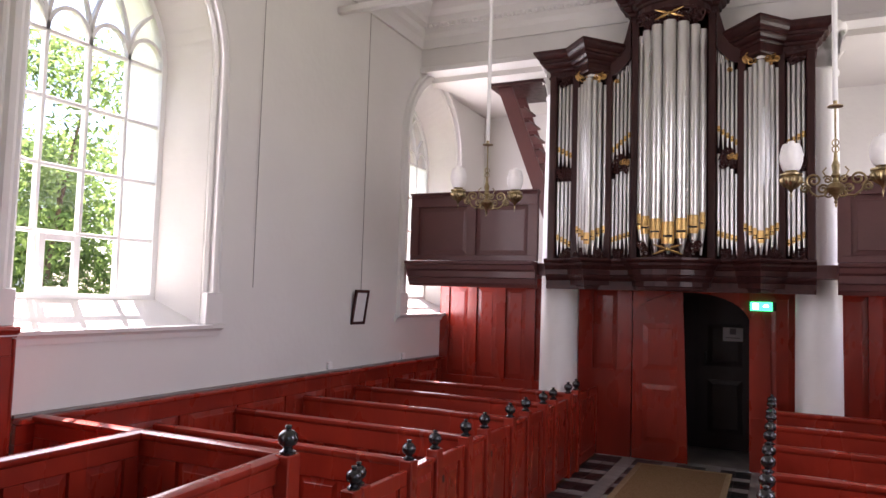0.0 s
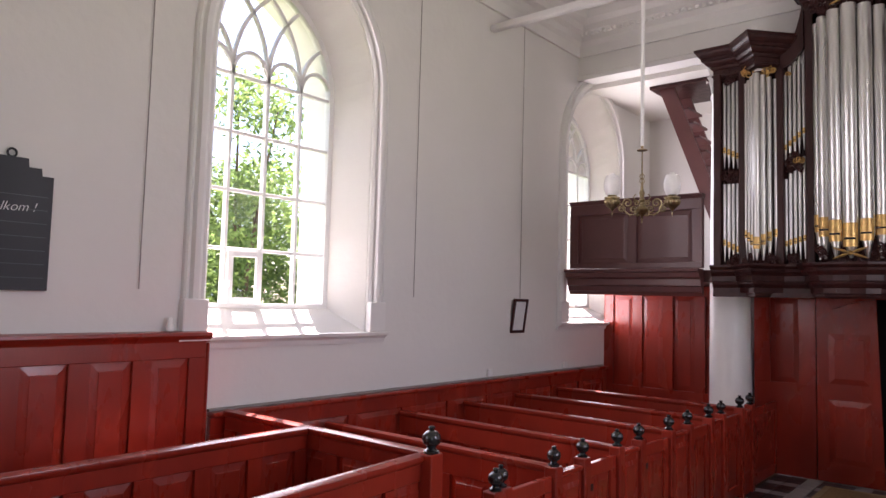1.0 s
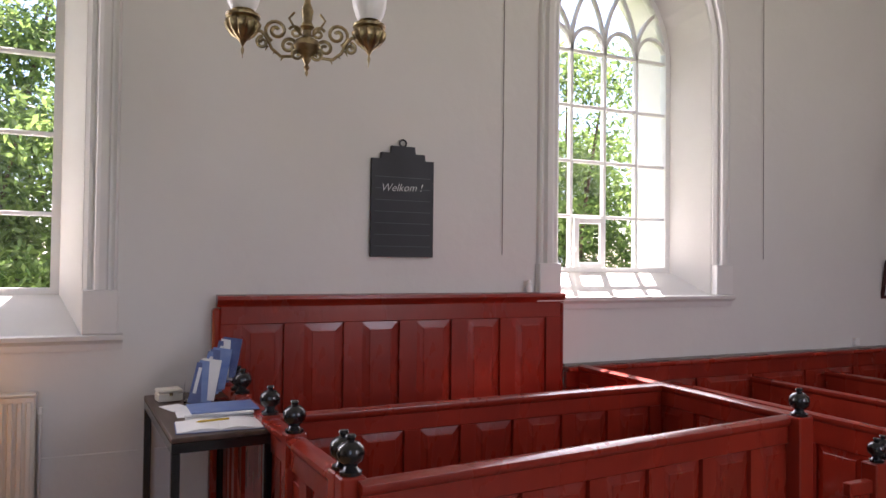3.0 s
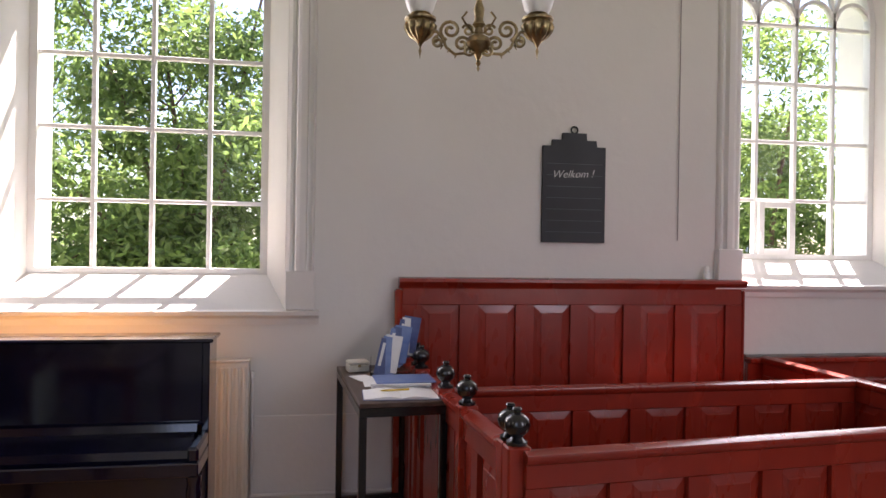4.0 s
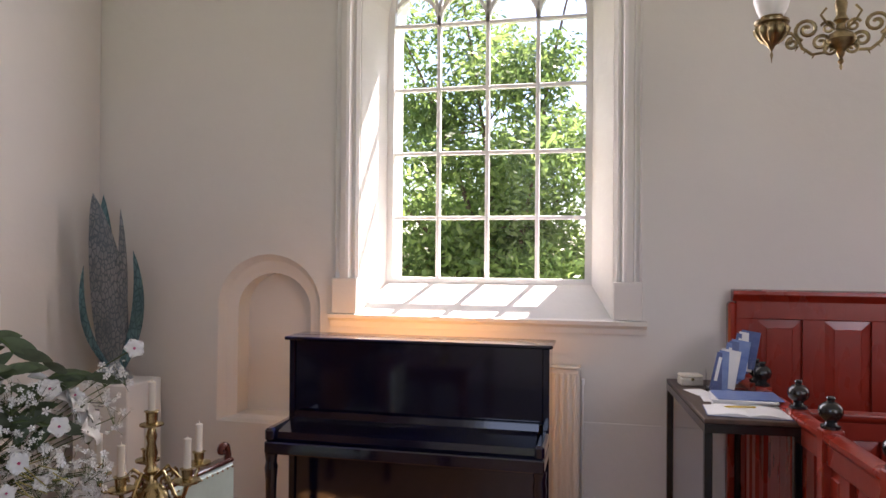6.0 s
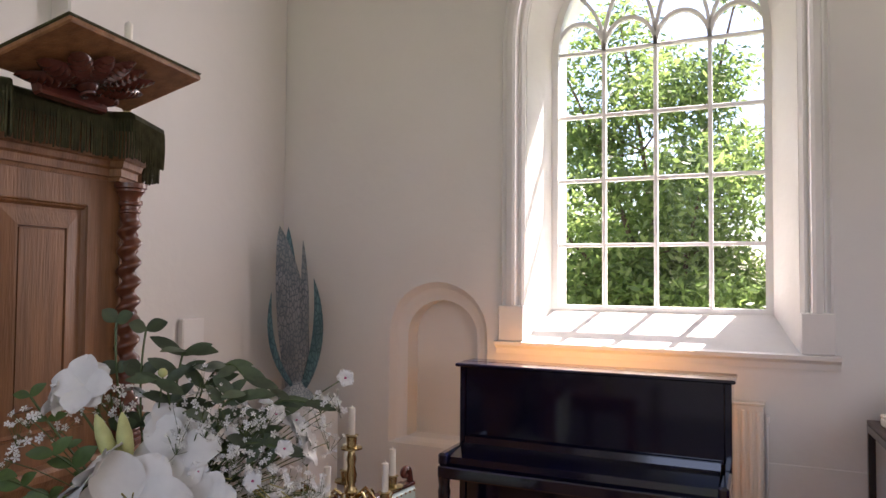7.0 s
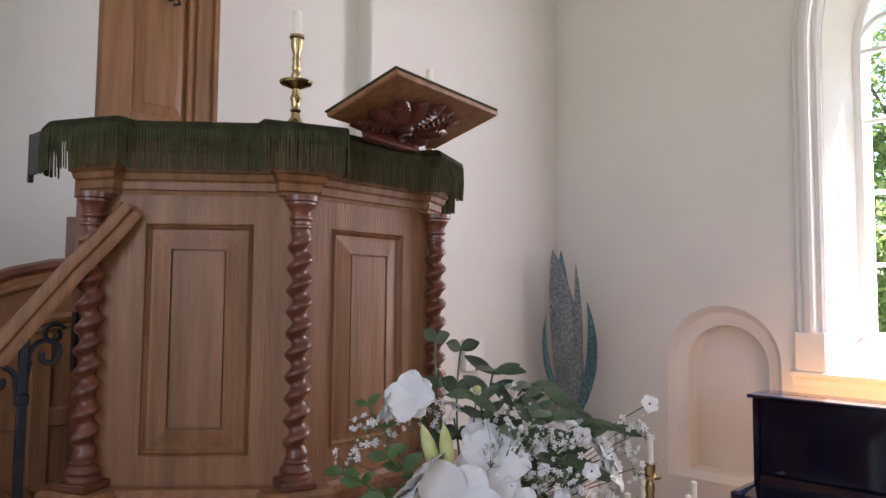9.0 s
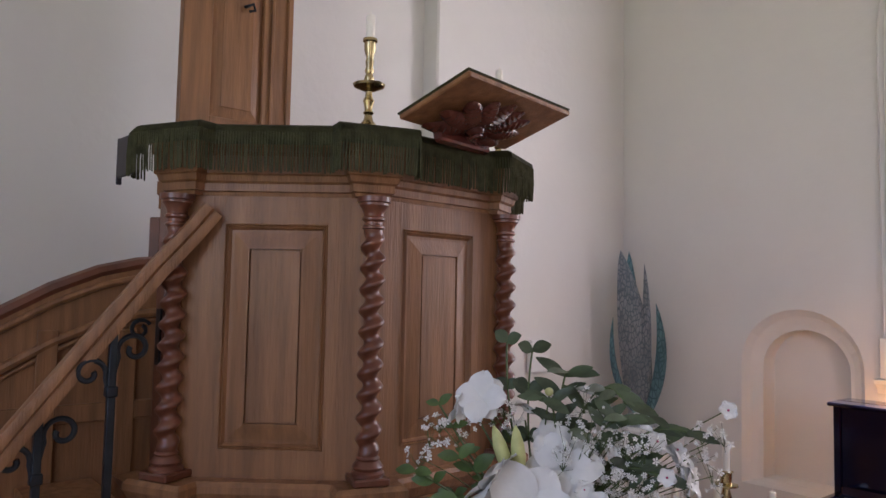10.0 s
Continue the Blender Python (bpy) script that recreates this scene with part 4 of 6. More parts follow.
X0, X1 = -0.745, 0.745
part("lid", slab(X0 - 0.02, X1 + 0.02, -0.03, 0.248, 1.175, 1.195, 0.006), PIANO, piano)
part("lid_seam", slab(X0 - 0.02, X1 + 0.02, 0.10, 0.104, 1.1955, 1.1965), BRASS, piano)
for x in (X0, X1 - 0.035):
    part("side", slab(x, x + 0.035, 0.0, 0.25, 0.0, 1.174, 0.004), PIANO, piano)
part("upper_panel", slab(X0 + 0.036, X1 - 0.036, 0.012, 0.03, 0.76, 1.174, 0.003), PIANO, piano)
part("lower_panel", slab(X0 + 0.036, X1 - 0.036, 0.02, 0.04, 0.10, 0.60, 0.003), PIANO, piano)
part("plinth", slab(X0 + 0.036, X1 - 0.036, 0.0, 0.05, 0.0, 0.099, 0.003), PIANO, piano)
part("keybed", slab(X0 - 0.0, X1 + 0.0, -0.31, -0.001, 0.60, 0.665, 0.006), PIANO, piano)
for x in (X0, X1 - 0.05):
    part("cheek", slab(x, x + 0.05, -0.31, -0.001, 0.666, 0.735, 0.012), PIANO, piano)
    bm = B()
    lathe(bm, [(0.032, 0.0), (0.03, 0.05), (0.024, 0.10), (0.030, 0.45), (0.036, 0.52), (0.030, 0.55), (0.036, 0.599)], 12)
    part("leg", bm, PIANO, piano, smooth=True, at=pose(x + 0.025, -0.27, 0))
bm = B()
sweep(bm, [(X0 + 0.052, -0.005, 0.70), (X1 - 0.052, -0.005, 0.70)], [(0.0, -0.034), (0.27, -0.034), (0.275, -0.02), (0.26, 0.012), (0.03, 0.04), (0.02, 0.075), (0.0, 0.075)])
part("fallboard", bm, PIANO, piano)
part("hinge_strip", slab(X0 + 0.06, X1 - 0.06, -0.026, -0.0245, 0.742, 0.748), BRASS, piano, "thin brass hinge")
# unseen bare back, amber brighter than real wood to bounce the sun's glow
bm = B()
box(bm, X0 + 0.004, X1 - 0.004, 0.2505, 0.262, 0.05, 1.172)
part("back_board", bm, BOUNCE_SPRUCE, piano, "bare wood back, its amber brightened to bounce warm sun")
for i in range(5):
    x = X0 + 0.08 + i * 0.315
    part("back_post", slab(x, x + 0.06, 0.2625, 0.268, 0.05, 1.165, 0.002), BOUNCE_SPRUCE, piano)

# ---- radiator ----
rad = thing("radiator", pose(-1.55, W - 0.13, 0.15), "cream enamel panel radiator below the window", "radiator")
part("panel", slab(0, 1.14, 0.03, 0.075, 0.0, 0.84, 0.008), RAD, rad)
fl = None
for i in range(28):
    m = pose(0.02 + i * 0.04, 0, 0)
    if fl is None:
        fl = part("flute", slab(0, 0.024, 0.018, 0.031, 0.03, 0.81, 0.004), RAD, rad, at=m)
    else:
        again(fl, rad, m)
part("grille", slab(-0.005, 1.145, 0.01, 0.10, 0.841, 0.852, 0.003), RAD, rad)
part("bracket", slab(0.5, 0.54, 0.0751, 0.13, 0.1, 0.7), RAD, rad)
part("bracket", slab(0.9, 0.94, 0.0751, 0.13, 0.1, 0.7), RAD, rad)
part("valve", slab(1.148, 1.17, 0.04, 0.07, 0.74, 0.78, 0.006), WHITE_WOOD, rad)
bm = B()
tube(bm, [(-0.40, W - 0.03, 0.19), (0.45, W - 0.03, 0.19)], 0.013, 8)
tube(bm, [(-0.395, W - 0.03, 0.19), (-0.395, W - 0.03, 0.92)], 0.008, 6)
whole("heating_pipe", bm, PLASTER_TRIM, "white painted heating pipe along the wall foot", "pipe", smooth=True)
bm = slab(-0.395, 0.43, W - 0.012, W, 0.0, 0.655, 0.004)
tagged(part("dado", bm, PLASTER_TRIM), "low plaster dado band on the wall", "trim", kind="structure")

# ---- visitors' table ----
ZT = 0.955
tb = thing("side_table", pose(0.33, 4.185, 0, 0, 0, 4), "tall narrow table with a dark wood top and black metal legs", "table")
tx, ty = 0.205, 0.515
part("tabletop", slab(-tx, tx, -ty, ty, ZT - 0.022, ZT, 0.004), TABLE_TOP, tb)
bm = B()
for a in ((-tx, tx, -ty, -ty + 0.03), (-tx, tx, ty - 0.03, ty), (-tx, -tx + 0.03, -ty + 0.03, ty - 0.03), (tx - 0.03, tx, -ty + 0.03, ty - 0.03)):
    box(bm, *a, ZT - 0.062, ZT - 0.0225)
part("apron", bm, BLACK, tb)
for x in (-tx, tx - 0.035):
    for y in (-ty, ty - 0.035):
        part("leg", slab(x, x + 0.035, y, y + 0.035, 0, ZT - 0.0625, 0.003), BLACK, tb)
part("stretcher", slab(-tx + 0.036, tx - 0.036, ty - 0.03, ty - 0.005, 0.16, 0.19), BLACK, tb)
part("stretcher", slab(-tx + 0.005, -tx + 0.03, -ty + 0.036, ty - 0.036, 0.16, 0.19), BLACK, tb)

book = thing("guest_book", pose(0.365, 3.83, ZT + 0.001, 0, 0, -2), "open guest book with blank white pages", "book")
for s in (-1, 1):
    bm = B()
    rows = []
    for i in range(9):
        u = i / 8
        z = 0.006 + 0.012 * math.sin(math.pi * min(1, u * 1.15 + 0.02)) * (1 - 0.5 * u)
        rows.append([bm.verts.new((s * u * 0.175, y, zz)) for y, zz in ((-0.11, z), (0.11, z), (0.11, 0.002), (-0.11, 0.002))])
    for A, C in zip(rows, rows[1:]):
        for k in range(4):
            bm.faces.new((A[k], A[(k + 1) % 4], C[(k + 1) % 4], C[k]))
    bm.faces.new(rows[0]), bm.faces.new(rows[-1])
    part("page", bm, PAPER, book, smooth=True)
part("cover", slab(-0.18, 0.18, -0.115, 0.115, 0, 0.0018), NAVY_PRINT, book)
bm = B()
lathe(bm, [(0.001, -0.07), (0.0045, -0.055), (0.0045, 0.07), (0.003, 0.072)], 8, m=pose(0.34, 3.84, ZT + 0.024, 0, 90, 8))
whole("pen", bm, YELLOW, "yellow ballpoint pen lying on the open book", "pen", smooth=True)
st = thing("brochure_stack", pose(0.40, 4.06, ZT + 0.001), "low stack of church magazines on the table", "magazines")
rnd = random.Random(4)
for i in range(6):
    a = pose(rnd.uniform(-0.012, 0.012), rnd.uniform(-0.012, 0.012), i * 0.0062, 0, 0, 88 + rnd.uniform(-6, 6))
    part("magazine", slab(-0.11, 0.11, -0.15, 0.15, 0, 0.0056, 0.0), BLUE_PRINT if i == 5 else PAPER, st, at=a)
part("flyer", slab(-0.19, -0.10, -0.02, 0.16, 0.0, 0.002), PAPER, st)
rk = thing("leaflet_rack", pose(0.36, 4.33, ZT + 0.001, 0, 0, -6), "clear stepped acrylic rack filled with blue leaflets", "leaflet rack")
for k in range(3):
    x, y, z = -0.085 + 0.052 * k, 0.045 * k, 0.012 + 0.048 * k
    for q in range(3):
        m = pose(x + 0.016 * q, y + 0.010 * q, z + 0.007 * q, -14, 13 - 3 * q, -8 * q)
        part("leaflet", slab(0, 0.098, 0, 0.003, 0, 0.205), (NAVY_PRINT, BLUE_PRINT, PAPER)[(2 * k + q) % 3 if q else k % 2], rk, at=m)
        if q == 0:
            part("title_band", slab(0.014, 0.03, -0.0015, -0.0002, 0.05, 0.18), PAPER, rk, at=m)
    part("holder", slab(x - 0.012, x + 0.125, y - 0.012, y - 0.009, 0.004, z + 0.07), GLASS, rk, "clear acrylic front")
for x in (-0.10, 0.16):
    part("side", slab(x, x + 0.003, -0.015, 0.15, 0.0, 0.10), GLASS, rk, "clear acrylic side")
part("foot", slab(-0.10, 0.163, -0.015, 0.15, 0.0, 0.003), GLASS, rk)
bx = thing("cash_box", pose(0.20, 4.50, ZT + 0.001, 0, 0, 10), "small cream cash box on the table", "box")
part("body", slab(-0.06, 0.06, -0.045, 0.045, 0, 0.042, 0.006), BOXWHITE, bx)
part("lid", slab(-0.061, 0.061, -0.046, 0.046, 0.043, 0.062, 0.008), BOXWHITE, bx)
part("lock", slab(-0.008, 0.008, -0.05, -0.0465, 0.03, 0.045), BRASS, bx)
whole("card", slab(-0.05, 0.05, -0.08, 0.08, 0, 0.003), PAPER, "pale card lying on the table", "card", at=pose(0.22, 4.28, ZT + 0.001, 0, 0, 20))

# ---- blackboard, picture, rods ----
bd = thing("blackboard", pose(1.567, W - 0.03, 0), "black hymn board with a stepped top and chalk greeting", "board")
bm = B()
pts = [(-0.208, 1.71), (0.208, 1.71), (0.208, 2.32), (0.150, 2.32), (0.145, 2.36), (0.082, 2.36), (0.078, 2.405), (-0.078, 2.405), (-0.082, 2.36), (-0.145, 2.36), (-0.150, 2.32), (-0.208, 2.32)]
fa = [bm.verts.new((x, 0.0, z)) for x, z in pts]
fb = [bm.verts.new((x, 0.028, z)) for x, z in pts]
bm.faces.new(fa), bm.faces.new(fb)
bridge(bm, fa, fb)
part("panel", bm, SLATE, bd)
bm = B()
tube(bm, [(0.022 * math.cos(a * 0.5236), 0.012, 2.425 + 0.022 * math.sin(a * 0.5236)) for a in range(13)], 0.006, 6)
part("hanging_ring", bm, IRON, bd, smooth=True)
for i in range(7):
    z = 1.775 + i * 0.072
    part("rule", slab(-0.185, 0.185, -0.0015, -0.0003, z, z + 0.003), RULE, bd)
txt = bpy.data.curves.new("greeting", "FONT")
txt.body, txt.size, txt.extrude, txt.shear, txt.align_x = "Welkom !", 0.068, 0.0004, 0.35, "CENTER"
txt.space_character, txt.offset = 1.0, -0.0007
txt.materials.append(CHALK)
to = new("chalk_writing", txt)
to.parent = bd
to.matrix_basis = pose(-0.012, -0.0015, 2.122, 90, -2, 0)

pf = thing("picture_frame", pose(6.33, W - 0.028, 1.575, 8, 0, 0), "small dark-framed print hanging on the wall", "picture frame")
bm = B()
fw, fh, fb_ = 0.125, 0.175, 0.028
for q in ((-fw, -fw + fb_, -fh, fh), (fw - fb_, fw, -fh, fh), (-fw + fb_, fw - fb_, fh - fb_, fh), (-fw + fb_, fw - fb_, -fh, -fh + fb_)):
    box(bm, q[0], q[1], -0.012, 0.012, q[2], q[3], 0.003)
part("frame", bm, ORGAN, pf)
part("print", slab(-fw + fb_, fw - fb_, 0.0, 0.008, -fh + fb_, fh - fb_), PAPER, pf)
for x, zt, zb in ((2.29, 4.66, 1.735), (4.72, 4.66, 1.735), (6.36, 4.66, 1.75)):
    bm = B()
    tube(bm, [(x, W - 0.014, zb), (x, W - 0.014, zt)], 0.0032, 6)
    whole("tie_rod", bm, CABLE, "thin grey rod fixed to the wall", "rod", "wall rods", smooth=True)
bm = B()
lathe(bm, [(0.022, 0.0), (0.022, 0.03), (0.014, 0.05), (0.015, 0.075), (0.010, 0.085)], 12, (2.48, W - 0.05, 1.4845))
whole("wax_stub", bm, OPAL, "small white candle stub on the wainscot ledge", "candle", smooth=True)
for x in (5.85, 7.3):
    whole("wall_socket", slab(x - 0.035, x + 0.035, W - 0.03, W, 0.99, 1.06, 0.006), WHITE_WOOD, "small white wall socket", "socket", "wall sockets")


# ---- chandeliers ----
def chandelier(x, y, z, rot, top, label):
    e = thing("chandelier", pose(x, y, z, 0, 0, rot), label, "chandelier", "oil lamp chandeliers")
    bm = B()
    lathe(bm, [(0.002, 0.0), (0.007, 0.012), (0.004, 0.022), (0.012, 0.034), (0.006, 0.046), (0.013, 0.058), (0.018, 0.07), (0.045, 0.095), (0.055, 0.118), (0.045, 0.140), (0.02, 0.155), (0.016, 0.18), (0.028, 0.195), (0.018, 0.215), (0.024, 0.26), (0.013, 0.29), (0.009, 0.34)], 16)
    part("body", bm, OLD_BRASS, e, smooth=True)
    bm = B()
    for z0 in (0.36, 0.40):
        tube(bm, [(0.018 * math.cos(a), 0, z0 + 0.02 * math.sin(a)) for a in [k * math.pi / 6 for k in range(13)]], 0.004, 5)
    tube(bm, [(0, 0, 0.34), (0, 0, 0.62)], 0.006, 6)
    lathe(bm, [(0.006, 0.615), (0.045, 0.622), (0.045, 0.628), (0.012, 0.640), (0.012, 0.66)], 14)
    part("stem", bm, OLD_BRASS, e, smooth=True)
    bm = B()
    tube(bm, [(0, 0, 0.66), (0, 0, top - z)], 0.016, 8)
    part("drop_rod", bm, WHITE_WOOD, e, "white painted rod to the ceiling", smooth=True)
    for s in (-1, 1):
        bm = B()
        pts = [(s * p[0], p[1], p[2]) for p in [(0.03, 0, 0.115), (0.06, 0, 0.075), (0.10, 0, 0.072), (0.135, 0, 0.10), (0.15, 0, 0.135), (0.175, 0, 0.165), (0.21, 0, 0.165), (0.24, 0, 0.155)]]
        tube(bm, pts, 0.0065, 7)
        tube(bm, [(s * p[0], p[1], p[2]) for p in scroll(0.118, 0.172, 0.046, 0.008, -1.2, 1.6)], 0.0075, 6)
        tube(bm, [(s * p[0], p[1], p[2]) for p in scroll(0.07, 0.115, 0.030, 0.007, 2.6, -1.3)], 0.007, 6)
        tube(bm, [(s * p[0], p[1] + 0.012, p[2]) for p in scroll(0.045, 0.175, 0.026, 0.006, 0.4, 1.3)], 0.006, 6)
        tube(bm, [(s * p[0], p[1] - 0.012, p[2]) for p in scroll(0.04, 0.085, 0.024, 0.006, 3.4, 1.2)], 0.006, 6)
        for q in range(5):
            a_ = 0.6 + q * 0.5
            tube(bm, [(s * (0.09 + 0.03 * q), 0.0, 0.075 + 0.018 * q), (s * (0.10 + 0.03 * q), 0.012 * (-1) ** q, 0.058 + 0.018 * q)], 0.0055, 5, lambda t: 1 - 0.7 * t)
        tube(bm, [(s * p[0], p[1], p[2]) for p in scroll(0.17, 0.122, 0.024, 0.006, 1.6, -1.3)], 0.0065, 6)
        tube(bm, [(s * 0.02, 0, 0.16), (s * 0.05, 0, 0.19), (s * 0.07, 0, 0.225), (s * 0.05, 0, 0.25)], 0.005, 6)
        arm = part("arm", bm, OLD_BRASS, e, "scrolled brass arm", smooth=True)
        bm = B()
        lathe(bm, [(0.001, 0.052), (0.003, 0.07), (0.007, 0.085), (0.003, 0.10), (0.010, 0.112), (0.016, 0.122), (0.044, 0.145), (0.060, 0.168), (0.065, 0.19), (0.056, 0.205), (0.066, 0.212), (0.066, 0.222), (0.040, 0.228), (0.036, 0.236), (0.045, 0.243)], 56)
        for v in bm.verts:
            a_ = math.atan2(v.co.y, v.co.x)
            if 0.13 < v.co.z < 0.20:
                k_ = 1 + 0.07 * math.cos(14 * a_) + 0.02 * math.cos(28 * a_)
                v.co.x, v.co.y = v.co.x * k_, v.co.y * k_
            v.co.x += s * 0.245
        lampf = part("oil_font", bm, OLD_BRASS, e, "chased brass oil reservoir", smooth=True)
        bm = B()
        lathe(bm, [(0.044, 0.24), (0.056, 0.26), (0.068, 0.30), (0.070, 0.34), (0.060, 0.385), (0.050, 0.41), (0.048, 0.405), (0.058, 0.38), (0.066, 0.34), (0.064, 0.30), (0.052, 0.262), (0.040, 0.243)], 20, (s * 0.245, 0, 0))
        part("glass_shade", bm, OPAL, lampf, "etched white glass globe", smooth=True)
        bm = B()
        lathe(bm, [(0.030, 0.244), (0.034, 0.30), (0.022, 0.36), (0.020, 0.43), (0.018, 0.43), (0.02, 0.36), (0.028, 0.30)], 12, (s * 0.245, 0, 0))
        part("chimney", bm, OPAL, lampf, "clear glass chimney", smooth=True)
    return e


chandelier(0.615, 3.36, 2.405, -12, ZC, "two-armed brass oil lamp chandelier with frosted globes")
chandelier(5.84, 3.20, 2.405, -62, ZC, "two-armed brass oil lamp chandelier hanging before the gallery")
chandelier(5.10, 0.61, 2.32, -97, ZC, "two-armed brass oil lamp chandelier over the other pews")

# ---- sculpture on its plinth ----
pl = thing("plinth", pose(-3.42, 4.47, 0), "white square plinth with a small text panel", "plinth")
part("body", slab(-0.20, 0.20, -0.18, 0.18, 0, 0.82, 0.006), WHITE_WOOD, pl)
for i in range(3):
    part("text_bar", slab(-0.12, 0.06 - 0.03 * i, -0.1815, -0.1803, 0.70 - i * 0.022, 0.706 - i * 0.022), GREY_INK, pl)


def blade(bm, base, tip, bend, w, th=0.03, n=14, hollow=0.2):
    """A curved, pointed leaf form with thickness, cupped across."""
    base, tip, bend = Vector(base), Vector(tip), Vector(bend)
    side = Vector((1, 0, 0))
    rows = []
    for i in range(n + 1):
        u = i / n
        p = base * (1 - u) ** 2 + (base + tip) * 0.5 * 2 * u * (1 - u) + bend * 2 * u * (1 - u) + tip * u * u
        ww = w * (math.sin(math.pi * min(1, (u * 0.86 + 0.14))) ** 0.75) * (1.0 if u < 0.97 else 0.5) + 0.001
        row = []
        for k in range(7):
            v = -1 + k / 3
            row.append(bm.verts.new(p + side * (v * ww) + Vector((0, -hollow * ww * (1 - v * v) + 0.25 * ww * v * v, 0))))
        rows.append(row)
    fs = []
    for A, C in zip(rows, rows[1:]):
        for k in range(6):
            fs.append(bm.faces.new((A[k], A[k + 1], C[k + 1], C[k])))
    bmesh.ops.solidify(bm, geom=fs, thickness=th * 0.5)


sc = thing("sculpture", pose(-3.485, 4.50, 0.821, 0, 0, 50), "blue-green flame-shaped bronze sculpture of pointed leaves", "sculpture")
for args, mt in ((((0.0, -0.02, 0.0), (-0.135, 0, 1.24), (0.07, 0, 0.0), 0.112), BRONZE_BLUE), (((0.0, 0.05, 0.30), (-0.06, 0.05, 1.235), (0.0, 0, 0), 0.055), BRONZE_TEAL),
                 (((0.0, -0.04, 0.0), (0.032, -0.02, 1.14), (0.06, 0, -0.02), 0.036), BRONZE_BLUE), (((0.0, -0.05, 0.0), (0.115, -0.02, 0.86), (0.17, 0, -0.06), 0.042), BRONZE_TEAL),
                 (((0.0, -0.05, 0.05), (-0.190, -0.02, 0.76), (-0.15, 0, -0.10), 0.024), BRONZE_TEAL)):
    bm = B()
    blade(bm, *args)
    part("blade", bm, mt, sc, smooth=True)
bm = B()
lathe(bm, [(0.13, 0.0), (0.12, 0.03), (0.08, 0.07), (0.05, 0.12)], 14)
part("base", bm, BRONZE_BLUE, sc, smooth=True)

# small white box on the end wall
whole("wall_box", slab(XE2, XE2 + 0.05, 3.68, 3.87, 1.20, 1.42, 0.008), WHITE_WOOD, "small white box fixed to the end wall", "box")

# ---- pulpit ----
PX, PY, PR, PHI = -2.794, 1.501, 0.70, math.degrees(-0.3246)
pulpit = thing("pulpit", pose(PX, PY, 0, 0, 0, PHI), "octagonal oak pulpit with twisted columns and fielded panels", "pulpit")


def octo(r, off=0.0):
    return [(r * math.cos(math.pi / 4 * k + off), r * math.sin(math.pi / 4 * k + off)) for k in range(8)]


def ring_mould(prof, z, name, r=PR, material=OAK, ks=range(8), bump=0.0):
    """A moulding round the tub, breaking forward over each column when bump is given."""
    path = []
    for k in range(8):
        a, b, c = [Vector(octo(r)[(k + d) % 8]) for d in (-1, 0, 1)]
        if bump:
            out = b.normalized() * bump
            ua, uc = (a - b).normalized() * 0.055, (c - b).normalized() * 0.055
            for q in (b + ua, b + ua + out * 1.0, b + uc + out * 1.0, b + uc):
                path.append((q.x, q.y, z))
        else:
            path.append((b.x, b.y, z))
    a, b = Vector(octo(r)[7]), Vector(octo(r)[6])
    q = a + (b - a) * 0.2
    path = [(q.x, q.y, z)] + path[-(4 if bump else 1):] + path[:-(4 if bump else 1)]
    c, d = Vector(octo(r)[5]), Vector(octo(r)[6])
    q = c + (d - c) * 0.2
    path = path[:-(4 if bump else 1)] + [(q.x, q.y, z)]
    bm = B()
    sweep(bm, path, prof)
    return part(name, bm, material, pulpit)


SIDE = PR * 2 * math.sin(math.pi / 8)
APO = PR * math.cos(math.pi / 8)
Z0, Z1 = 1.20, 1.985
for k in range(8):
    if k == 6:      # the way in from the stair
        continue
    # face k lies between vertices k and k+1
    a = 45 * k + 22.5
    m = pose(APO * math.cos(radians(a)) * 0.965, APO * math.sin(radians(a)) * 0.965, 0, 0, 0, a + 90)
    h = SIDE / 2 - 0.005
    if k == 5:      # short side ending at the doorway
        part("door_jamb", slab(-h, 0.02, -0.02, 0.02, Z0, Z1, 0.003), OAK_DARK, pulpit, at=m)
        continue
    bm = B()
    ix, iz0, iz1 = 0.146, Z0 + 0.078, Z1 - 0.078
    # board with a moulded frame opening
    for q in ((-h, -ix, Z0, Z1), (ix, h, Z0, Z1), (-ix, ix, Z0, iz0), (-ix, ix, iz1, Z1)):
        box(bm, q[0], q[1], -0.02, 0.02, q[2], q[3])
    part("face_board", bm, OAK, pulpit, at=m)
    bm = B()
    steps = [(0.0, -0.0205), (0.003, -0.0240), (0.006, -0.0185), (0.010, -0.0230), (0.014, -0.0175), (0.017, -0.0120), (0.026, -0.0125), (0.066, -0.0220), (0.071, -0.0225), (0.072, -0.0135), (0.076, -0.0135), (0.077, -0.0205)]
    prev = None
    for ins, y in steps:
        rg = [bm.verts.new((sx_ * (ix - ins), y, z)) for sx_, z in ((-1, iz0 + ins), (1, iz0 + ins), (1, iz1 - ins), (-1, iz1 - ins))]
        if prev:
            bridge(bm, prev, rg)
        prev = rg
    bm.faces.new(prev)
    part("field_panel", bm, OAK, pulpit, at=m)
ring_mould([(-0.05, -0.10), (0.015, -0.10), (0.02, -0.07), (0.035, -0.06), (0.05, -0.03), (0.05, -0.012), (0.04, 0.0), (-0.05, 0.0)], Z0, "base_moulding", bump=0.05)
ring_mould([(-0.05, 0.0), (0.0, 0.0), (0.003, 0.010), (0.010, 0.013), (0.010, 0.034), (0.018, 0.040), (0.022, 0.056), (0.028, 0.060), (0.028, 0.11), (0.034, 0.12), (0.034, 0.17), (-0.05, 0.17)], Z1, "top_moulding", bump=0.032)
bm = B()
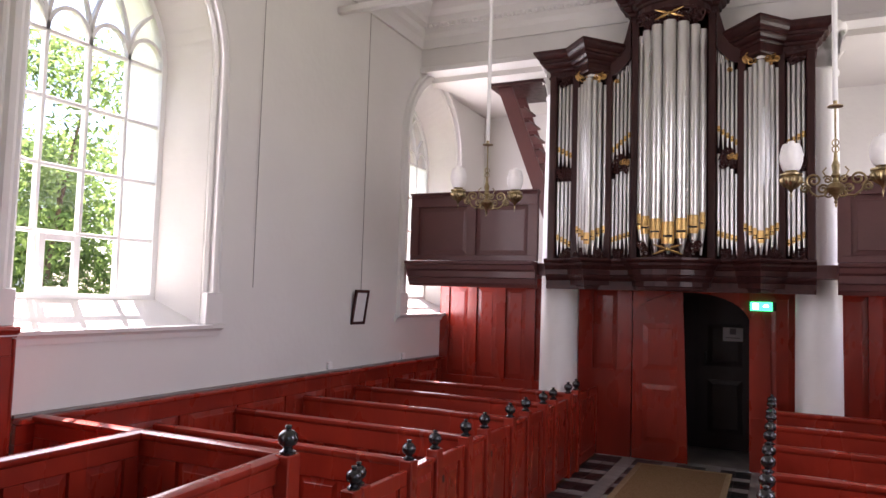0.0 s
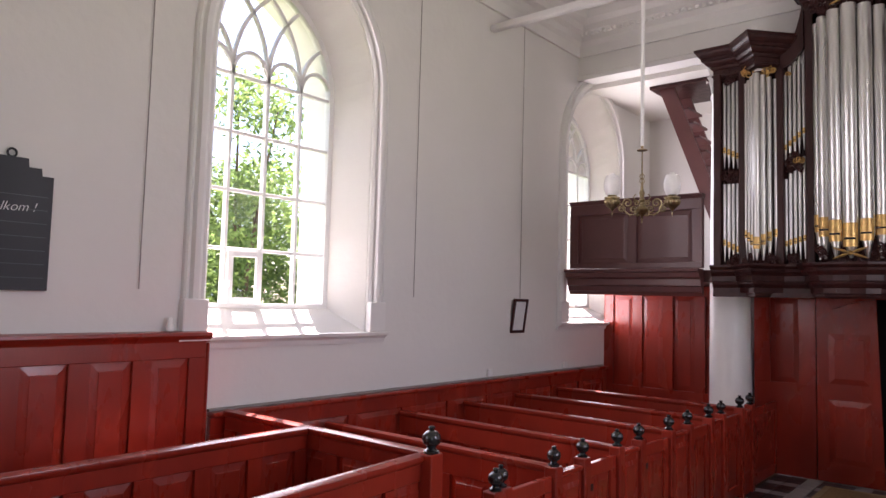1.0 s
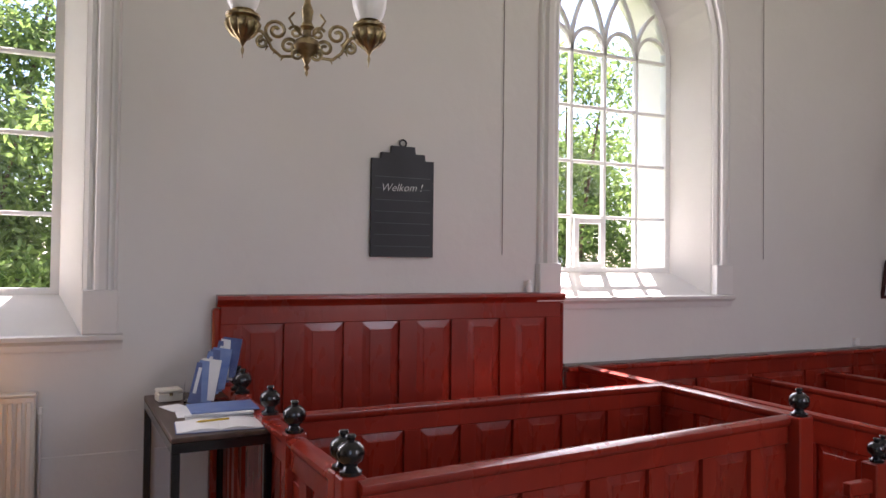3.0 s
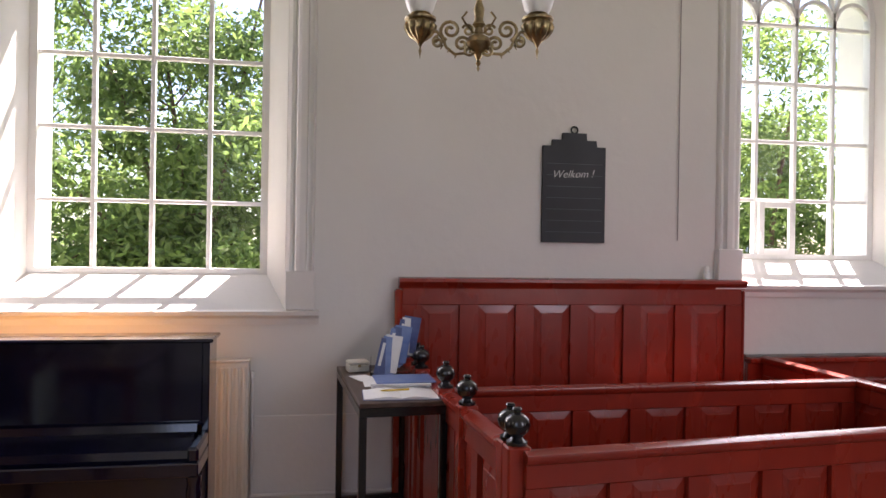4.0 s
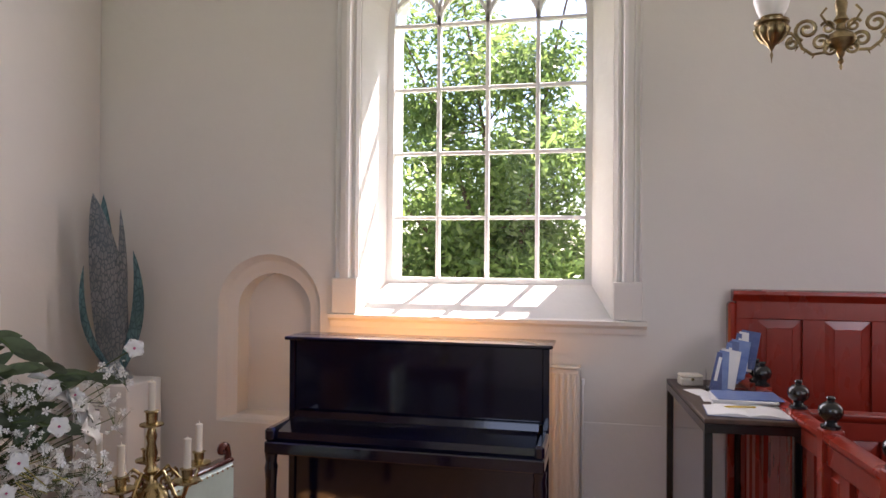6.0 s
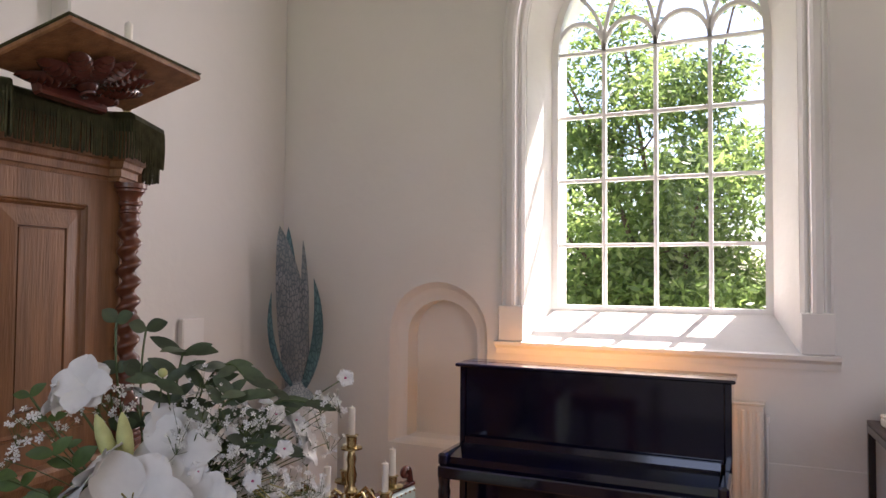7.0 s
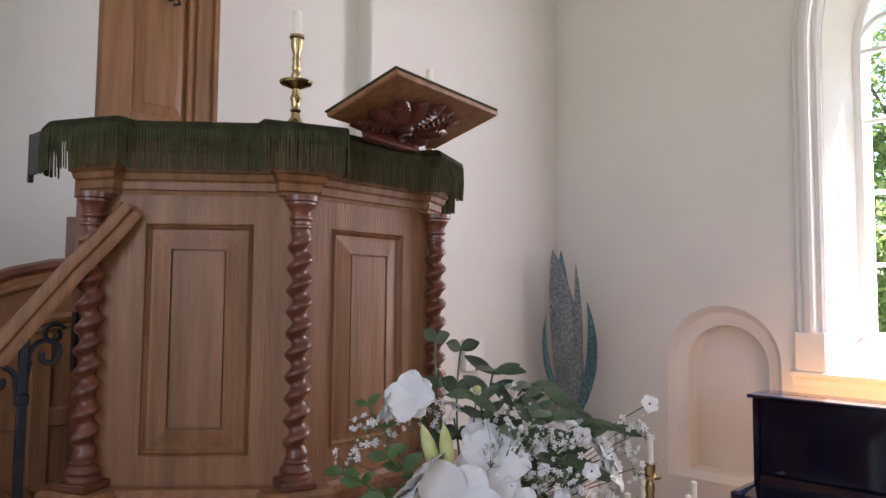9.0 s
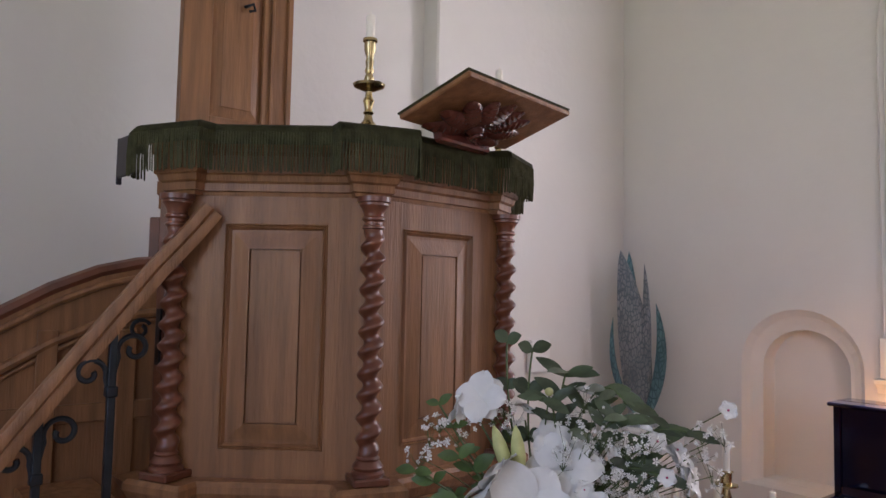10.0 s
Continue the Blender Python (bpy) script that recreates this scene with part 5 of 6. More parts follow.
levels = [(PR - 0.02, 1.10), (PR - 0.12, 0.95), (PR * 0.55, 0.75), (0.16, 0.60), (0.14, 0.12), (0.26, 0.08), (0.28, 0.0)]
prev = None
for r, z in levels:
    rg = [bm.verts.new((x, y, z)) for x, y in octo(r)]
    if prev:
        bridge(bm, prev, rg)
    else:
        bm.faces.new(rg)
    prev = rg
bm.faces.new(prev)
part("pedestal", bm, OAK, pulpit)


def twisted_column():
    """Barley-sugar column with a turned base and capital, standing on z 0."""
    bm = B()
    n, rows = 16, 132
    H0, H1 = 0.075, 0.692
    rings = []
    for i in range(rows + 1):
        u = i / rows
        z = H0 + (H1 - H0) * u
        a = u * 2 * math.pi * 10.6
        fade = min(1, u * 14, (1 - u) * 14)
        ox, oy = 0.0090 * fade * math.cos(a), 0.0090 * fade * math.sin(a)
        r = 0.0285 - 0.002 * u
        rings.append([bm.verts.new((ox + r * math.cos(2 * math.pi * k / n), oy + r * math.sin(2 * math.pi * k / n), z)) for k in range(n)])
    for A, C in zip(rings, rings[1:]):
        for k in range(n):
            bm.faces.new((A[k], A[(k + 1) % n], C[(k + 1) % n], C[k]))
    return bm


cb = None
verts = octo(PR + 0.024)
for k in range(8):
    if k == 6:
        continue
    x, y = verts[k]
    m = pose(x, y, Z0 + 0.002, 0, 0, 45 * k)
    if cb is None:
        c1 = part("twisted_column", twisted_column(), OAK_DARK, pulpit, "dark spiral-turned column", smooth=True, at=m)
        bm = B()
        lathe(bm, [(0.046, 0.022), (0.046, 0.030), (0.038, 0.037), (0.043, 0.046), (0.036, 0.056), (0.030, 0.062), (0.033, 0.068), (0.025, 0.078)], 16)
        c2 = part("column_base", bm, OAK_DARK, pulpit, smooth=True, at=m)
        bm = B()
        lathe(bm, [(0.022, 0.688), (0.031, 0.694), (0.031, 0.699), (0.025, 0.703), (0.025, 0.712), (0.032, 0.718), (0.032, 0.723), (0.028, 0.727), (0.029, 0.738), (0.036, 0.752), (0.041, 0.757), (0.041, 0.764), (0.047, 0.767), (0.047, 0.781)], 16)
        c3 = part("column_capital", bm, OAK_DARK, pulpit, smooth=True, at=m)
        c4 = part("column_block", slab(-0.05, 0.05, -0.05, 0.05, 0.0, 0.021, 0.004), OAK_DARK, pulpit, at=m)
        cb = (c1, c2, c3, c4)
    else:
        for c in cb:
            again(c, pulpit, m)

# green cloth with a hanging fringe round the rim
cloth = thing("pulpit_cloth", pose(PX, PY, 0, 0, 0, PHI), "dark green fringed cloth draped over the pulpit rim", "cloth")
CP = []
base = octo(PR + 0.068)
for k in (7, 0, 1, 2, 3, 4):
    b = Vector(base[k])
    a, c = Vector(base[k - 1]), Vector(base[(k + 1) % 8])
    o = b.normalized() * 0.058
    ua, uc = (a - b).normalized() * 0.125, (c - b).normalized() * 0.125
    if k == 7:
        CP += [b + ua * 1.7 - o * 0.6, b + ua * 1.65 + o * 0.7, b + ua * 0.9 + o, b + uc + o, b + uc * 1.05]
    else:
        CP += [b + ua * 1.05, b + ua + o, b + uc + o, b + uc * 1.05]
CP = [(p.x, p.y) for p in CP]
bm = B()
rows = [[bm.verts.new((x * k, y * k, z)) for x, y in CP] for k, z in ((0.80, 2.165), (0.985, 2.178), (1.0, 2.172), (1.004, 2.155), (1.003, 2.12))]
for A, C in zip(rows, rows[1:]):
    for i in range(len(CP) - 1):
        bm.faces.new((A[i], A[i + 1], C[i + 1], C[i]))
bmesh.ops.solidify(bm, geom=bm.faces[:], thickness=0.006)
part("band", bm, CLOTH, cloth, smooth=True)
v7, v6 = Vector(octo(PR + 0.06)[7]), Vector(octo(PR + 0.06)[6])
# turned end of the cloth, the shade on it put in as near-black
bm = B()
for q in ((-0.055, 0.055, -0.042, -0.030, 2.05, 2.17), (-0.055, 0.055, -0.030, 0.042, 2.158, 2.172), (-0.062, -0.055, -0.042, -0.025, 2.03, 2.172)):
    box(bm, *q, 0.003)
q = v7 + (v6 - v7) * 0.40
part("cloth_end", bm, DOOR_AND_SHADE, cloth, "cloth's end beside the doorway, painted near-black for its shade", at=pose(q.x, q.y, 0, 0, 0, math.degrees(math.atan2(v7.y - v6.y, v7.x - v6.x))))
bm = B()
rnd = random.Random(8)
for (x0, y0), (x1, y1) in zip(CP, CP[1:]):
    L = math.hypot(x1 - x0, y1 - y0)
    n = max(1, int(L / 0.0078))
    for i in range(n):
        u = (i + 0.5) / n
        x, y = x0 + (x1 - x0) * u, y0 + (y1 - y0) * u
        zb = 2.044 + rnd.uniform(-0.004, 0.004)
        dx, dy = rnd.uniform(-0.003, 0.003), rnd.uniform(-0.003, 0.003)
        P = [(x * 1.003, y * 1.003, 2.156), (x * 1.006 + dx * 0.5, y * 1.006 + dy * 0.5, 2.10), (x * 1.003 + dx, y * 1.003 + dy, zb)]
        tube(bm, P, 0.0030 * rnd.uniform(0.85, 1.15), 4)
tagged(part("fringe", bm, CLOTH, cloth, "twisted cord fringe"), kind="stuff")

# lectern board with a carved shell beneath
lec = thing("book_rest", pose(-1.96, 1.567, 2.236, 0, -18, 10), "sloping wooden book rest with a carved shell underside", "lectern")
part("board", slab(-0.13, 0.13, -0.25, 0.25, 0.0, 0.016, 0.004), OAK, lec)
part("edging", slab(-0.133, 0.133, -0.253, 0.253, 0.0161, 0.022, 0.003), CLOTH, lec, "green cloth top")
bm = B()
bmesh.ops.create_uvsphere(bm, u_segments=12, v_segments=8, radius=0.032, matrix=pose(-0.06, 0, -0.012) @ Matrix.Diagonal((1, 1, 0.7, 1)))
part("boss", bm, CARVED, lec, smooth=True)
for i in range(9):
    a = radians(-108 + 27 * i)
    ln = 0.135 + 0.03 * abs(math.sin(a)) * (abs(i - 4) > 1)
    m = pose(-0.06, 0, -0.001, 0, 0, math.degrees(a))
    bm = B()
    rows = []
    for j in range(41):
        u = j / 40
        wide = 0.034 * math.sin(math.pi * min(1.0, 0.10 + 0.86 * u)) ** 0.6
        row = []
        for k in range(11):
            v = -1 + k / 5
            edge = 1 - abs(v) ** 3
            ridge = 0.55 + 0.45 * abs(math.sin(9.0 * math.pi * (u - 0.10 * v * v)))
            z = -0.006 - 0.023 * edge * math.sin(math.pi * min(1, u * 0.9 + 0.10)) * (ridge if abs(v) < 0.75 else 1.0)
            row.append(bm.verts.new(m @ Vector((0.018 + ln * u, v * wide, z))))
        rows.append(row)
    for A, C in zip(rows, rows[1:]):
        for w_ in range(10):
            bm.faces.new((A[w_], A[w_ + 1], C[w_ + 1], C[w_]))
    part("shell_petal", bm, CARVED, lec, smooth=True)
bm = B()
tube(bm, [(-0.06 + p[0], p[2], -0.038) for p in scroll(0, 0, 0.026, 0.004, 0.5, 1.8)], 0.006, 6)
part("spiral", bm, CARVED, lec, smooth=True)
part("support", slab(-0.13, -0.10, -0.12, 0.12, -0.045, -0.001, 0.006), CARVED, lec)

# backboard
bb = thing("backboard", pose(-3.42, 1.42, 0, 0, 0, 90), "tall oak backboard panel rising behind the pulpit", "backboard")
bm = B()
for q in ((-0.25, -0.124, 1.1, 4.2), (0.112, 0.25, 1.1, 4.2), (-0.124, 0.112, 1.1, 2.465), (-0.124, 0.112, 3.6, 4.2)):
    box(bm, q[0], q[1], 0.0, 0.05, q[2], q[3], 0.003)
part("frame", bm, OAK, bb)
part("moulding", slab(0.145, 0.16, -0.012, -0.0005, 1.1, 4.2, 0.003), OAK, bb)
part("moulding", slab(0.225, 0.25, -0.014, -0.0005, 1.1, 4.2, 0.003), OAK, bb)
part("panel", raised_panel(0.236, 1.135, 0.003, 0.020, 0.046), OAK, bb, at=pose(-0.006, 0.023, 3.0325))
bm = B()
tube(bm, [(0.02, 0.0, 2.98), (0.02, -0.025, 2.975), (0.045, -0.03, 2.99), (0.055, -0.025, 2.965), (0.03, -0.022, 2.955)], 0.007, 6)
part("hook", bm, IRON, bb, "small iron hook", smooth=True)
part("foot", slab(-0.25, 0.25, 0.0, 0.05, 0.0, 1.099), OAK, bb)


# candlesticks on the rim
def candlestick(x, y, z, h=0.30):
    e = thing("candlestick", pose(x, y, z), "brass candlestick with drip pan and white candle", "candlestick", "pulpit candlesticks")
    bm = B()
    lathe(bm, [(0.0, 0.0), (0.050, 0.0), (0.048, 0.008), (0.026, 0.026), (0.014, 0.040), (0.011, 0.055), (0.016, 0.062), (0.011, 0.070), (0.013, 0.085), (0.017, 0.098), (0.011, 0.110), (0.010, 0.125), (0.045, 0.140), (0.048, 0.147), (0.044, 0.148), (0.012, 0.152), (0.015, 0.165), (0.010, 0.178), (0.014, 0.188), (0.010, 0.20), (0.013, 0.214), (0.010, 0.226), (0.017, 0.25), (0.017, 0.272), (0.022, 0.276), (0.021, 0.284), (0.012, 0.284)], 20)
    part("stick", bm, BRASS, e, smooth=True)
    bm = B()
    lathe(bm, [(0.0135, 0.276), (0.0135, 0.352), (0.010, 0.357), (0.002, 0.358), (0.001, 0.368), (0, 0.368)], 14)
    part("candle", bm, WAX, e, smooth=True)


candlestick(-2.195, 1.30, 2.182)
candlestick(-2.355, 1.985, 2.205)

# ---- pulpit stair ----
stair = thing("pulpit_stair", pose(0, 0, 0), "oak pulpit stair with a curved panelled cheek and iron balusters", "stair")
RP = [(-2.42, 0.93, 1.945), (-2.435, 0.88, 1.875), (-2.46, 0.80, 1.775), (-2.50, 0.656, 1.575), (-2.52, 0.464, 1.318), (-2.54, 0.25, 1.04), (-2.55, 0.05, 0.80)]
bm = B()
pr = [(-0.018, -0.036), (0.018, -0.036), (0.022, -0.018), (0.018, -0.008), (0.028, -0.002), (0.029, 0.010), (0.024, 0.022), (0.011, 0.027), (-0.011, 0.027), (-0.024, 0.022), (-0.029, 0.010), (-0.028, -0.002), (-0.018, -0.008), (-0.022, -0.018)]
rings = []
for i, p in enumerate(RP):
    d = (Vector(RP[min(i + 1, len(RP) - 1)]) - Vector(RP[max(i - 1, 0)])).normalized()
    s = d.cross(Vector((0, 0, 1))).normalized()
    u = s.cross(d)
    rings.append([bm.verts.new(Vector(p) + s * a + u * b) for a, b in pr])
for A, C in zip(rings, rings[1:]):
    for k in range(len(pr)):
        bm.faces.new((A[k], A[(k + 1) % len(pr)], C[(k + 1) % len(pr)], C[k]))
bm.faces.new(rings[0]), bm.faces.new(rings[-1])
part("handrail", bm, OAK, stair, "moulded oak handrail", smooth=True)
for i, (x, y, z) in enumerate(((-2.485, 0.705, 1.63), (-2.515, 0.545, 1.42), (-2.53, 0.39, 1.21), (-2.54, 0.23, 1.00), (-2.55, 0.07, 0.80))):
    bm = B()
    box(bm, x - 0.010, x + 0.010, y - 0.010, y + 0.010, z - 0.62, z - 0.02, 0.002)
    box(bm, x - 0.015, x + 0.015, y - 0.015, y + 0.015, z - 0.20, z - 0.17, 0.004)
    s1 = [(x, y + 0.055 + px, z - 0.075 + pz) for px, _, pz in scroll(0.0, 0.0, 0.045, 0.012, 3.6, -1.15)]
    tube(bm, [(x, y, z - 0.16)] + s1, 0.0075, 6)
    s2 = [(x, y - 0.055 + px, z - 0.135 + pz) for px, _, pz in scroll(0.0, 0.0, 0.042, 0.010, -0.3, 1.1)]
    tube(bm, [(x, y, z - 0.22)] + s2, 0.0075, 6)
    part("baluster", bm, IRON, stair, "scrolled wrought iron baluster", smooth=True)
# curved cheek on the far side of the stair
top = [(1.02, 1.81), (0.92, 1.80), (0.80, 1.77), (0.66, 1.71), (0.52, 1.63), (0.40, 1.565), (0.28, 1.45), (0.15, 1.30), (0.02, 1.12), (-0.10, 0.93)]
bm = B()
pts = top + [(-0.10, 0.0), (1.02, 0.0)]
fa = [bm.verts.new((-3.02, y, z)) for y, z in pts]
fb = [bm.verts.new((-3.06, y, z)) for y, z in pts]
bm.faces.new(fa), bm.faces.new(fb)
bridge(bm, fa, fb)
part("cheek", bm, OAK, stair, "curved oak cheek board")
for off, r, d in ((0.0, 0.026, 0.0), (-0.045, 0.012, 0.018), (-0.17, 0.016, 0.016), (-0.20, 0.007, 0.018)):
    bm = B()
    tube(bm, [(-3.02 + d - (0.02 if off == 0 else 0.012), y, z + off) for y, z in top], r, 8)
    part("cheek_moulding", bm, OAK_DARK if off == 0 else OAK, stair, smooth=True)
for y in (0.62, 0.86):
    part("cheek_stile", slab(-3.019, -3.005, y, y + 0.06, 0.2, 1.58, 0.003), OAK, stair)
part("cheek_rail", slab(-3.0195, -3.008, 0.0, 1.02, 1.28, 1.34, 0.003), OAK, stair)
part("newel", slab(-2.60, -2.55, 0.855, 0.905, 0.0, 2.02, 0.005), OAK_DARK, stair)
part("door_stile", slab(-2.64, -2.602, 0.86, 0.895, 0.9, 2.0, 0.004), OAK_DARK, stair)
bm = B()
box(bm, -2.595, -2.56, 0.848, 0.854, 1.50, 1.66)
tube(bm, [(-2.61, 0.81 + px, 1.60 + pz) for px, _, pz in scroll(0, 0, 0.03, 0.012, 0.5, 1.1)], 0.006, 6)
part("lock", bm, IRON, stair, "iron rim lock and scrolled handle", smooth=True)
for i in range(6):
    y = 0.80 - i * 0.17
    part("tread", slab(-3.015, -2.56, y - 0.22, y, 1.10 - 0.185 * i - 0.03, 1.10 - 0.185 * i, 0.004), OAK, stair)
part("stringer", slab(-2.575, -2.54, -0.1, 0.80, 0.0, 0.55, 0.004), OAK, stair)

# ---- communion table, flowers, candelabrum, chair ----
ct = thing("communion_table", pose(-1.66, 1.72, 0), "dark oak communion table carrying flowers and a candelabrum", "table")
part("tabletop", slab(-0.40, 0.36, -0.75, 0.75, 0.74, 0.78, 0.008), OAK_DARK, ct)
for x in (-0.34, 0.30):
    for y in (-0.68, 0.68):
        bm = B()
        lathe(bm, [(0.045, 0.0), (0.05, 0.06), (0.03, 0.10), (0.055, 0.3), (0.03, 0.5), (0.045, 0.56), (0.045, 0.739)], 14)
        part("leg", bm, OAK_DARK, ct, smooth=True, at=pose(x, y, 0))
part("apron", slab(-0.32, 0.28, -0.66, 0.66, 0.64, 0.739, 0.004), OAK_DARK, ct)

FX, FY = -1.72, 1.55
fl = thing("flower_arrangement", pose(FX, FY, 0), "large vase arrangement of white lilies, orchids and eucalyptus", "flowers")
bm = B()
lathe(bm, [(0.0, 0.781), (0.075, 0.781), (0.08, 0.80), (0.06, 0.86), (0.085, 0.95), (0.11, 1.03), (0.10, 1.06), (0.09, 1.055), (0.06, 0.95)], 20)
part("vase", bm, OPAL, fl, "white ceramic vase", smooth=True)
rnd = random.Random(21)
toward = Vector((0.50, -0.62, 0.0)).normalized()      # the side that faces the nave
across = Vector((toward.y * -1, toward.x, 0))


def at_(u, v, d):
    """A point of the bouquet: u across, v up, d towards the nave."""
    return across * u + Vector((0, 0, v)) + toward * d


def flower_mesh(n, ln, w, cup, mat_, two=True, ruffle=0.0, rseed=0):
    r_ = random.Random(rseed)
    bm = B()
    for layer in range(2 if two else 1):
        for i in range(n):
            a = 2 * math.pi * (i + 0.5 * layer) / n
            m = Matrix.Rotation(a, 4, "Z")
            rows = []
            curl, ph = r_.uniform(0.2, 0.9), r_.uniform(0, 6.28)
            for j in range(9):
                u = j / 8
                z = cup * math.sin(u * 1.7) * (1 - 0.35 * layer) - ruffle * u * u * ln * curl
                x = ln * u * (1 - 0.1 * layer)
                ww = w * math.sin(math.pi * (0.10 + 0.86 * u)) ** 0.7
                rows.append([bm.verts.new(m @ Vector((x, v * ww, z + 0.12 * ww * v * v + ruffle * 0.010 * u * math.sin(6 * u + 5 * v + ph)))) for v in (-1, -0.5, 0, 0.5, 1)])
            for A, C in zip(rows, rows[1:]):
                for k in range(4):
                    bm.faces.new((A[k], A[k + 1], C[k + 1], C[k]))
    return bm


def aim(p, d, roll=0.0):
    q = Vector(d).normalized().to_track_quat("Z", "Y").to_matrix().to_4x4()
    return Matrix.Translation(p) @ q @ Matrix.Rotation(roll, 4, "Z")


def stem_to(p, bend=0.0, r=0.0028, mat_=None):
    bm = B()
    b = Vector((rnd.uniform(-0.03, 0.03), rnd.uniform(-0.03, 0.03), 1.03))
    mid = (b + p) * 0.5 + Vector((0, 0, 0.05 + bend))
    tube(bm, [b * (1 - t) ** 2 + mid * 2 * t * (1 - t) + p * t * t for t in [k / 8 for k in range(9)]], r, 5)
    return part("stem", bm, mat_ or STEM, fl, smooth=True)


# big open lilies and blooms: across, height, depth, size, kind
LILY = part("lily", flower_mesh(3, 0.125, 0.056, 0.045, PETAL, True, 0.4, 3), PETAL, fl, "white lily", smooth=True, at=aim(at_(-0.03, 1.215, 0.17), toward + Vector((0, 0, 0.35))))
stem_to(at_(-0.03, 1.215, 0.15))
BLOOM = part("bloom", flower_mesh(4, 0.068, 0.033, 0.034, PETAL, True, 0.40, 5), PETAL, fl, "white double bloom", smooth=True, at=aim(at_(-0.15, 1.46, 0.08), toward + Vector((-0.25, 0.0, 0.35))))
stem_to(at_(-0.15, 1.45, 0.07))
for u, v, d, k, dd, src in ((-0.11, 1.27, 0.16, 0.8, (-0.4, -0.3, 0.5), LILY), (0.31, 1.33, 0.05, 0.85, (0.5, 0.4, 0.5), BLOOM), (0.34, 1.29, 0.06, 0.7, (0.6, 0.2, 0.1), BLOOM), (-0.04, 1.42, 0.02, 0.7, (0.2, 0.4, 0.9), BLOOM), (-0.19, 1.43, 0.07, 0.75, (-0.8, -0.3, 0.3), BLOOM), (0.05, 1.30, 0.10, 0.8, (0.3, -0.5, 0.4), LILY), (0.12, 1.21, 0.15, 0.55, (0.3, -0.6, 0.3), LILY), (0.02, 1.36, 0.06, 0.8, (0.5, -0.3, 0.2), BLOOM)):
    o = again(src, fl, aim(at_(u, v, d), dd, rnd.uniform(0, 3)) @ Matrix.Scale(k, 4))
    stem_to(at_(u, v, d) - Vector(dd).normalized() * 0.02)
bm = B()
for i in range(6):
    a = i * math.pi / 3
    tube(bm, [(0, 0, 0.02), (0.012 * math.cos(a), 0.012 * math.sin(a), 0.05), (0.022 * math.cos(a), 0.022 * math.sin(a), 0.075)], 0.002, 4)
part("stamen", bm, GYP, fl, at=aim(at_(-0.03, 1.215, 0.17), toward + Vector((0, 0, 0.35))))
# buds
bud = None
for u, v, d, lean in ((-0.095, 1.345, 0.13, -0.35), (-0.055, 1.345, 0.13, -0.12)):
    m = aim(at_(u, v, d), (across * lean + Vector((0, 0, 1))))
    if bud is None:
        bm = B()
        lathe(bm, [(0.003, -0.055), (0.012, -0.045), (0.018, -0.015), (0.017, 0.015), (0.010, 0.045), (0.002, 0.062)], 10)
        bud = part("bud", bm, BUD, fl, "pale green lily bud", smooth=True, at=m)
    else:
        again(bud, fl, m)
    stem_to(at_(u, v, d) - Vector((0, 0, 0.05)), 0, 0.004)


def leaf_mesh(ln, w, n=6, droop=0.15):
    bm = B()
    rows = []
    for j in range(n + 1):
        u = j / n
        ww = w * math.sin(math.pi * (0.04 + 0.94 * u)) ** 0.8
        rows.append([bm.verts.new((v * ww, ln * u, -droop * ln * u * u + 0.18 * ww * abs(v))) for v in (-1, 0, 1)])
    for A, C in zip(rows, rows[1:]):
        for k in range(2):
            bm.faces.new((A[k], A[k + 1], C[k + 1], C[k]))
    return bm


LEAF = part("leaf", leaf_mesh(0.078, 0.016), LEAF_D, fl, smooth=True, at=pose(0, 0, 1.05))
ROUND = part("round_leaf", leaf_mesh(0.046, 0.021, 6, 0.05), LEAF_D, fl, smooth=True, at=pose(0.02, 0, 1.05))
PALE = part("pale_leaf", leaf_mesh(0.085, 0.026, 6, 0.3), LEAF_L, fl, smooth=True, at=pose(0, 0.02, 1.05))


def spray(pts, src, size, step, mat_=None):
    """A leafy stem: pairs of leaves along a bent line."""
    P = [Vector(p) for p in pts]
    bm = B()
    Q = []
    n = 16
    for i in range(n + 1):
        t = i / n
        Q.append(P[0] * (1 - t) ** 2 + P[1] * 2 * t * (1 - t) + P[2] * t * t)
    tube(bm, Q, 0.0028, 5)
    part("stem", bm, STEM, fl, smooth=True)
    for i in range(4, n + 1, step):
        d = (Q[min(i + 1, n)] - Q[i - 1]).normalized()
        for s in (-1, 1):
            side = (across * s + d * 0.7 + toward * rnd.uniform(-0.2, 0.5) + Vector((0, 0, rnd.uniform(-0.3, 0.3)))).normalized()
            z = (toward + Vector((0, 0, 0.8)) + Vector((rnd.uniform(-0.4, 0.4), rnd.uniform(-0.4, 0.4), 0))).normalized()
            x = side.cross(z).normalized()
            z = x.cross(side)
            R = Matrix((x, side, z)).transposed().to_4x4()
            again(src, fl, Matrix.Translation(Q[i]) @ R @ Matrix.Scale(size * rnd.uniform(0.8, 1.15), 4))


b0 = Vector((0, 0, 1.05))
spray((b0, at_(-0.10, 1.38, 0.06), at_(-0.095, 1.60, 0.04)), ROUND, 0.9, 4)
spray((b0, at_(-0.06, 1.40, 0.04), at_(-0.03, 1.58, 0.04)), ROUND, 0.95, 4)
spray((b0, at_(0.10, 1.62, 0.0), at_(0.20, 1.46, 0.06)), LEAF, 1.0, 2)
spray((b0, at_(0.04, 1.55, 0.02), at_(0.06, 1.53, 0.05)), LEAF, 1.0, 3)
spray((b0, at_(0.20, 1.45, 0.02), at_(0.34, 1.40, 0.06)), LEAF, 0.9, 2)
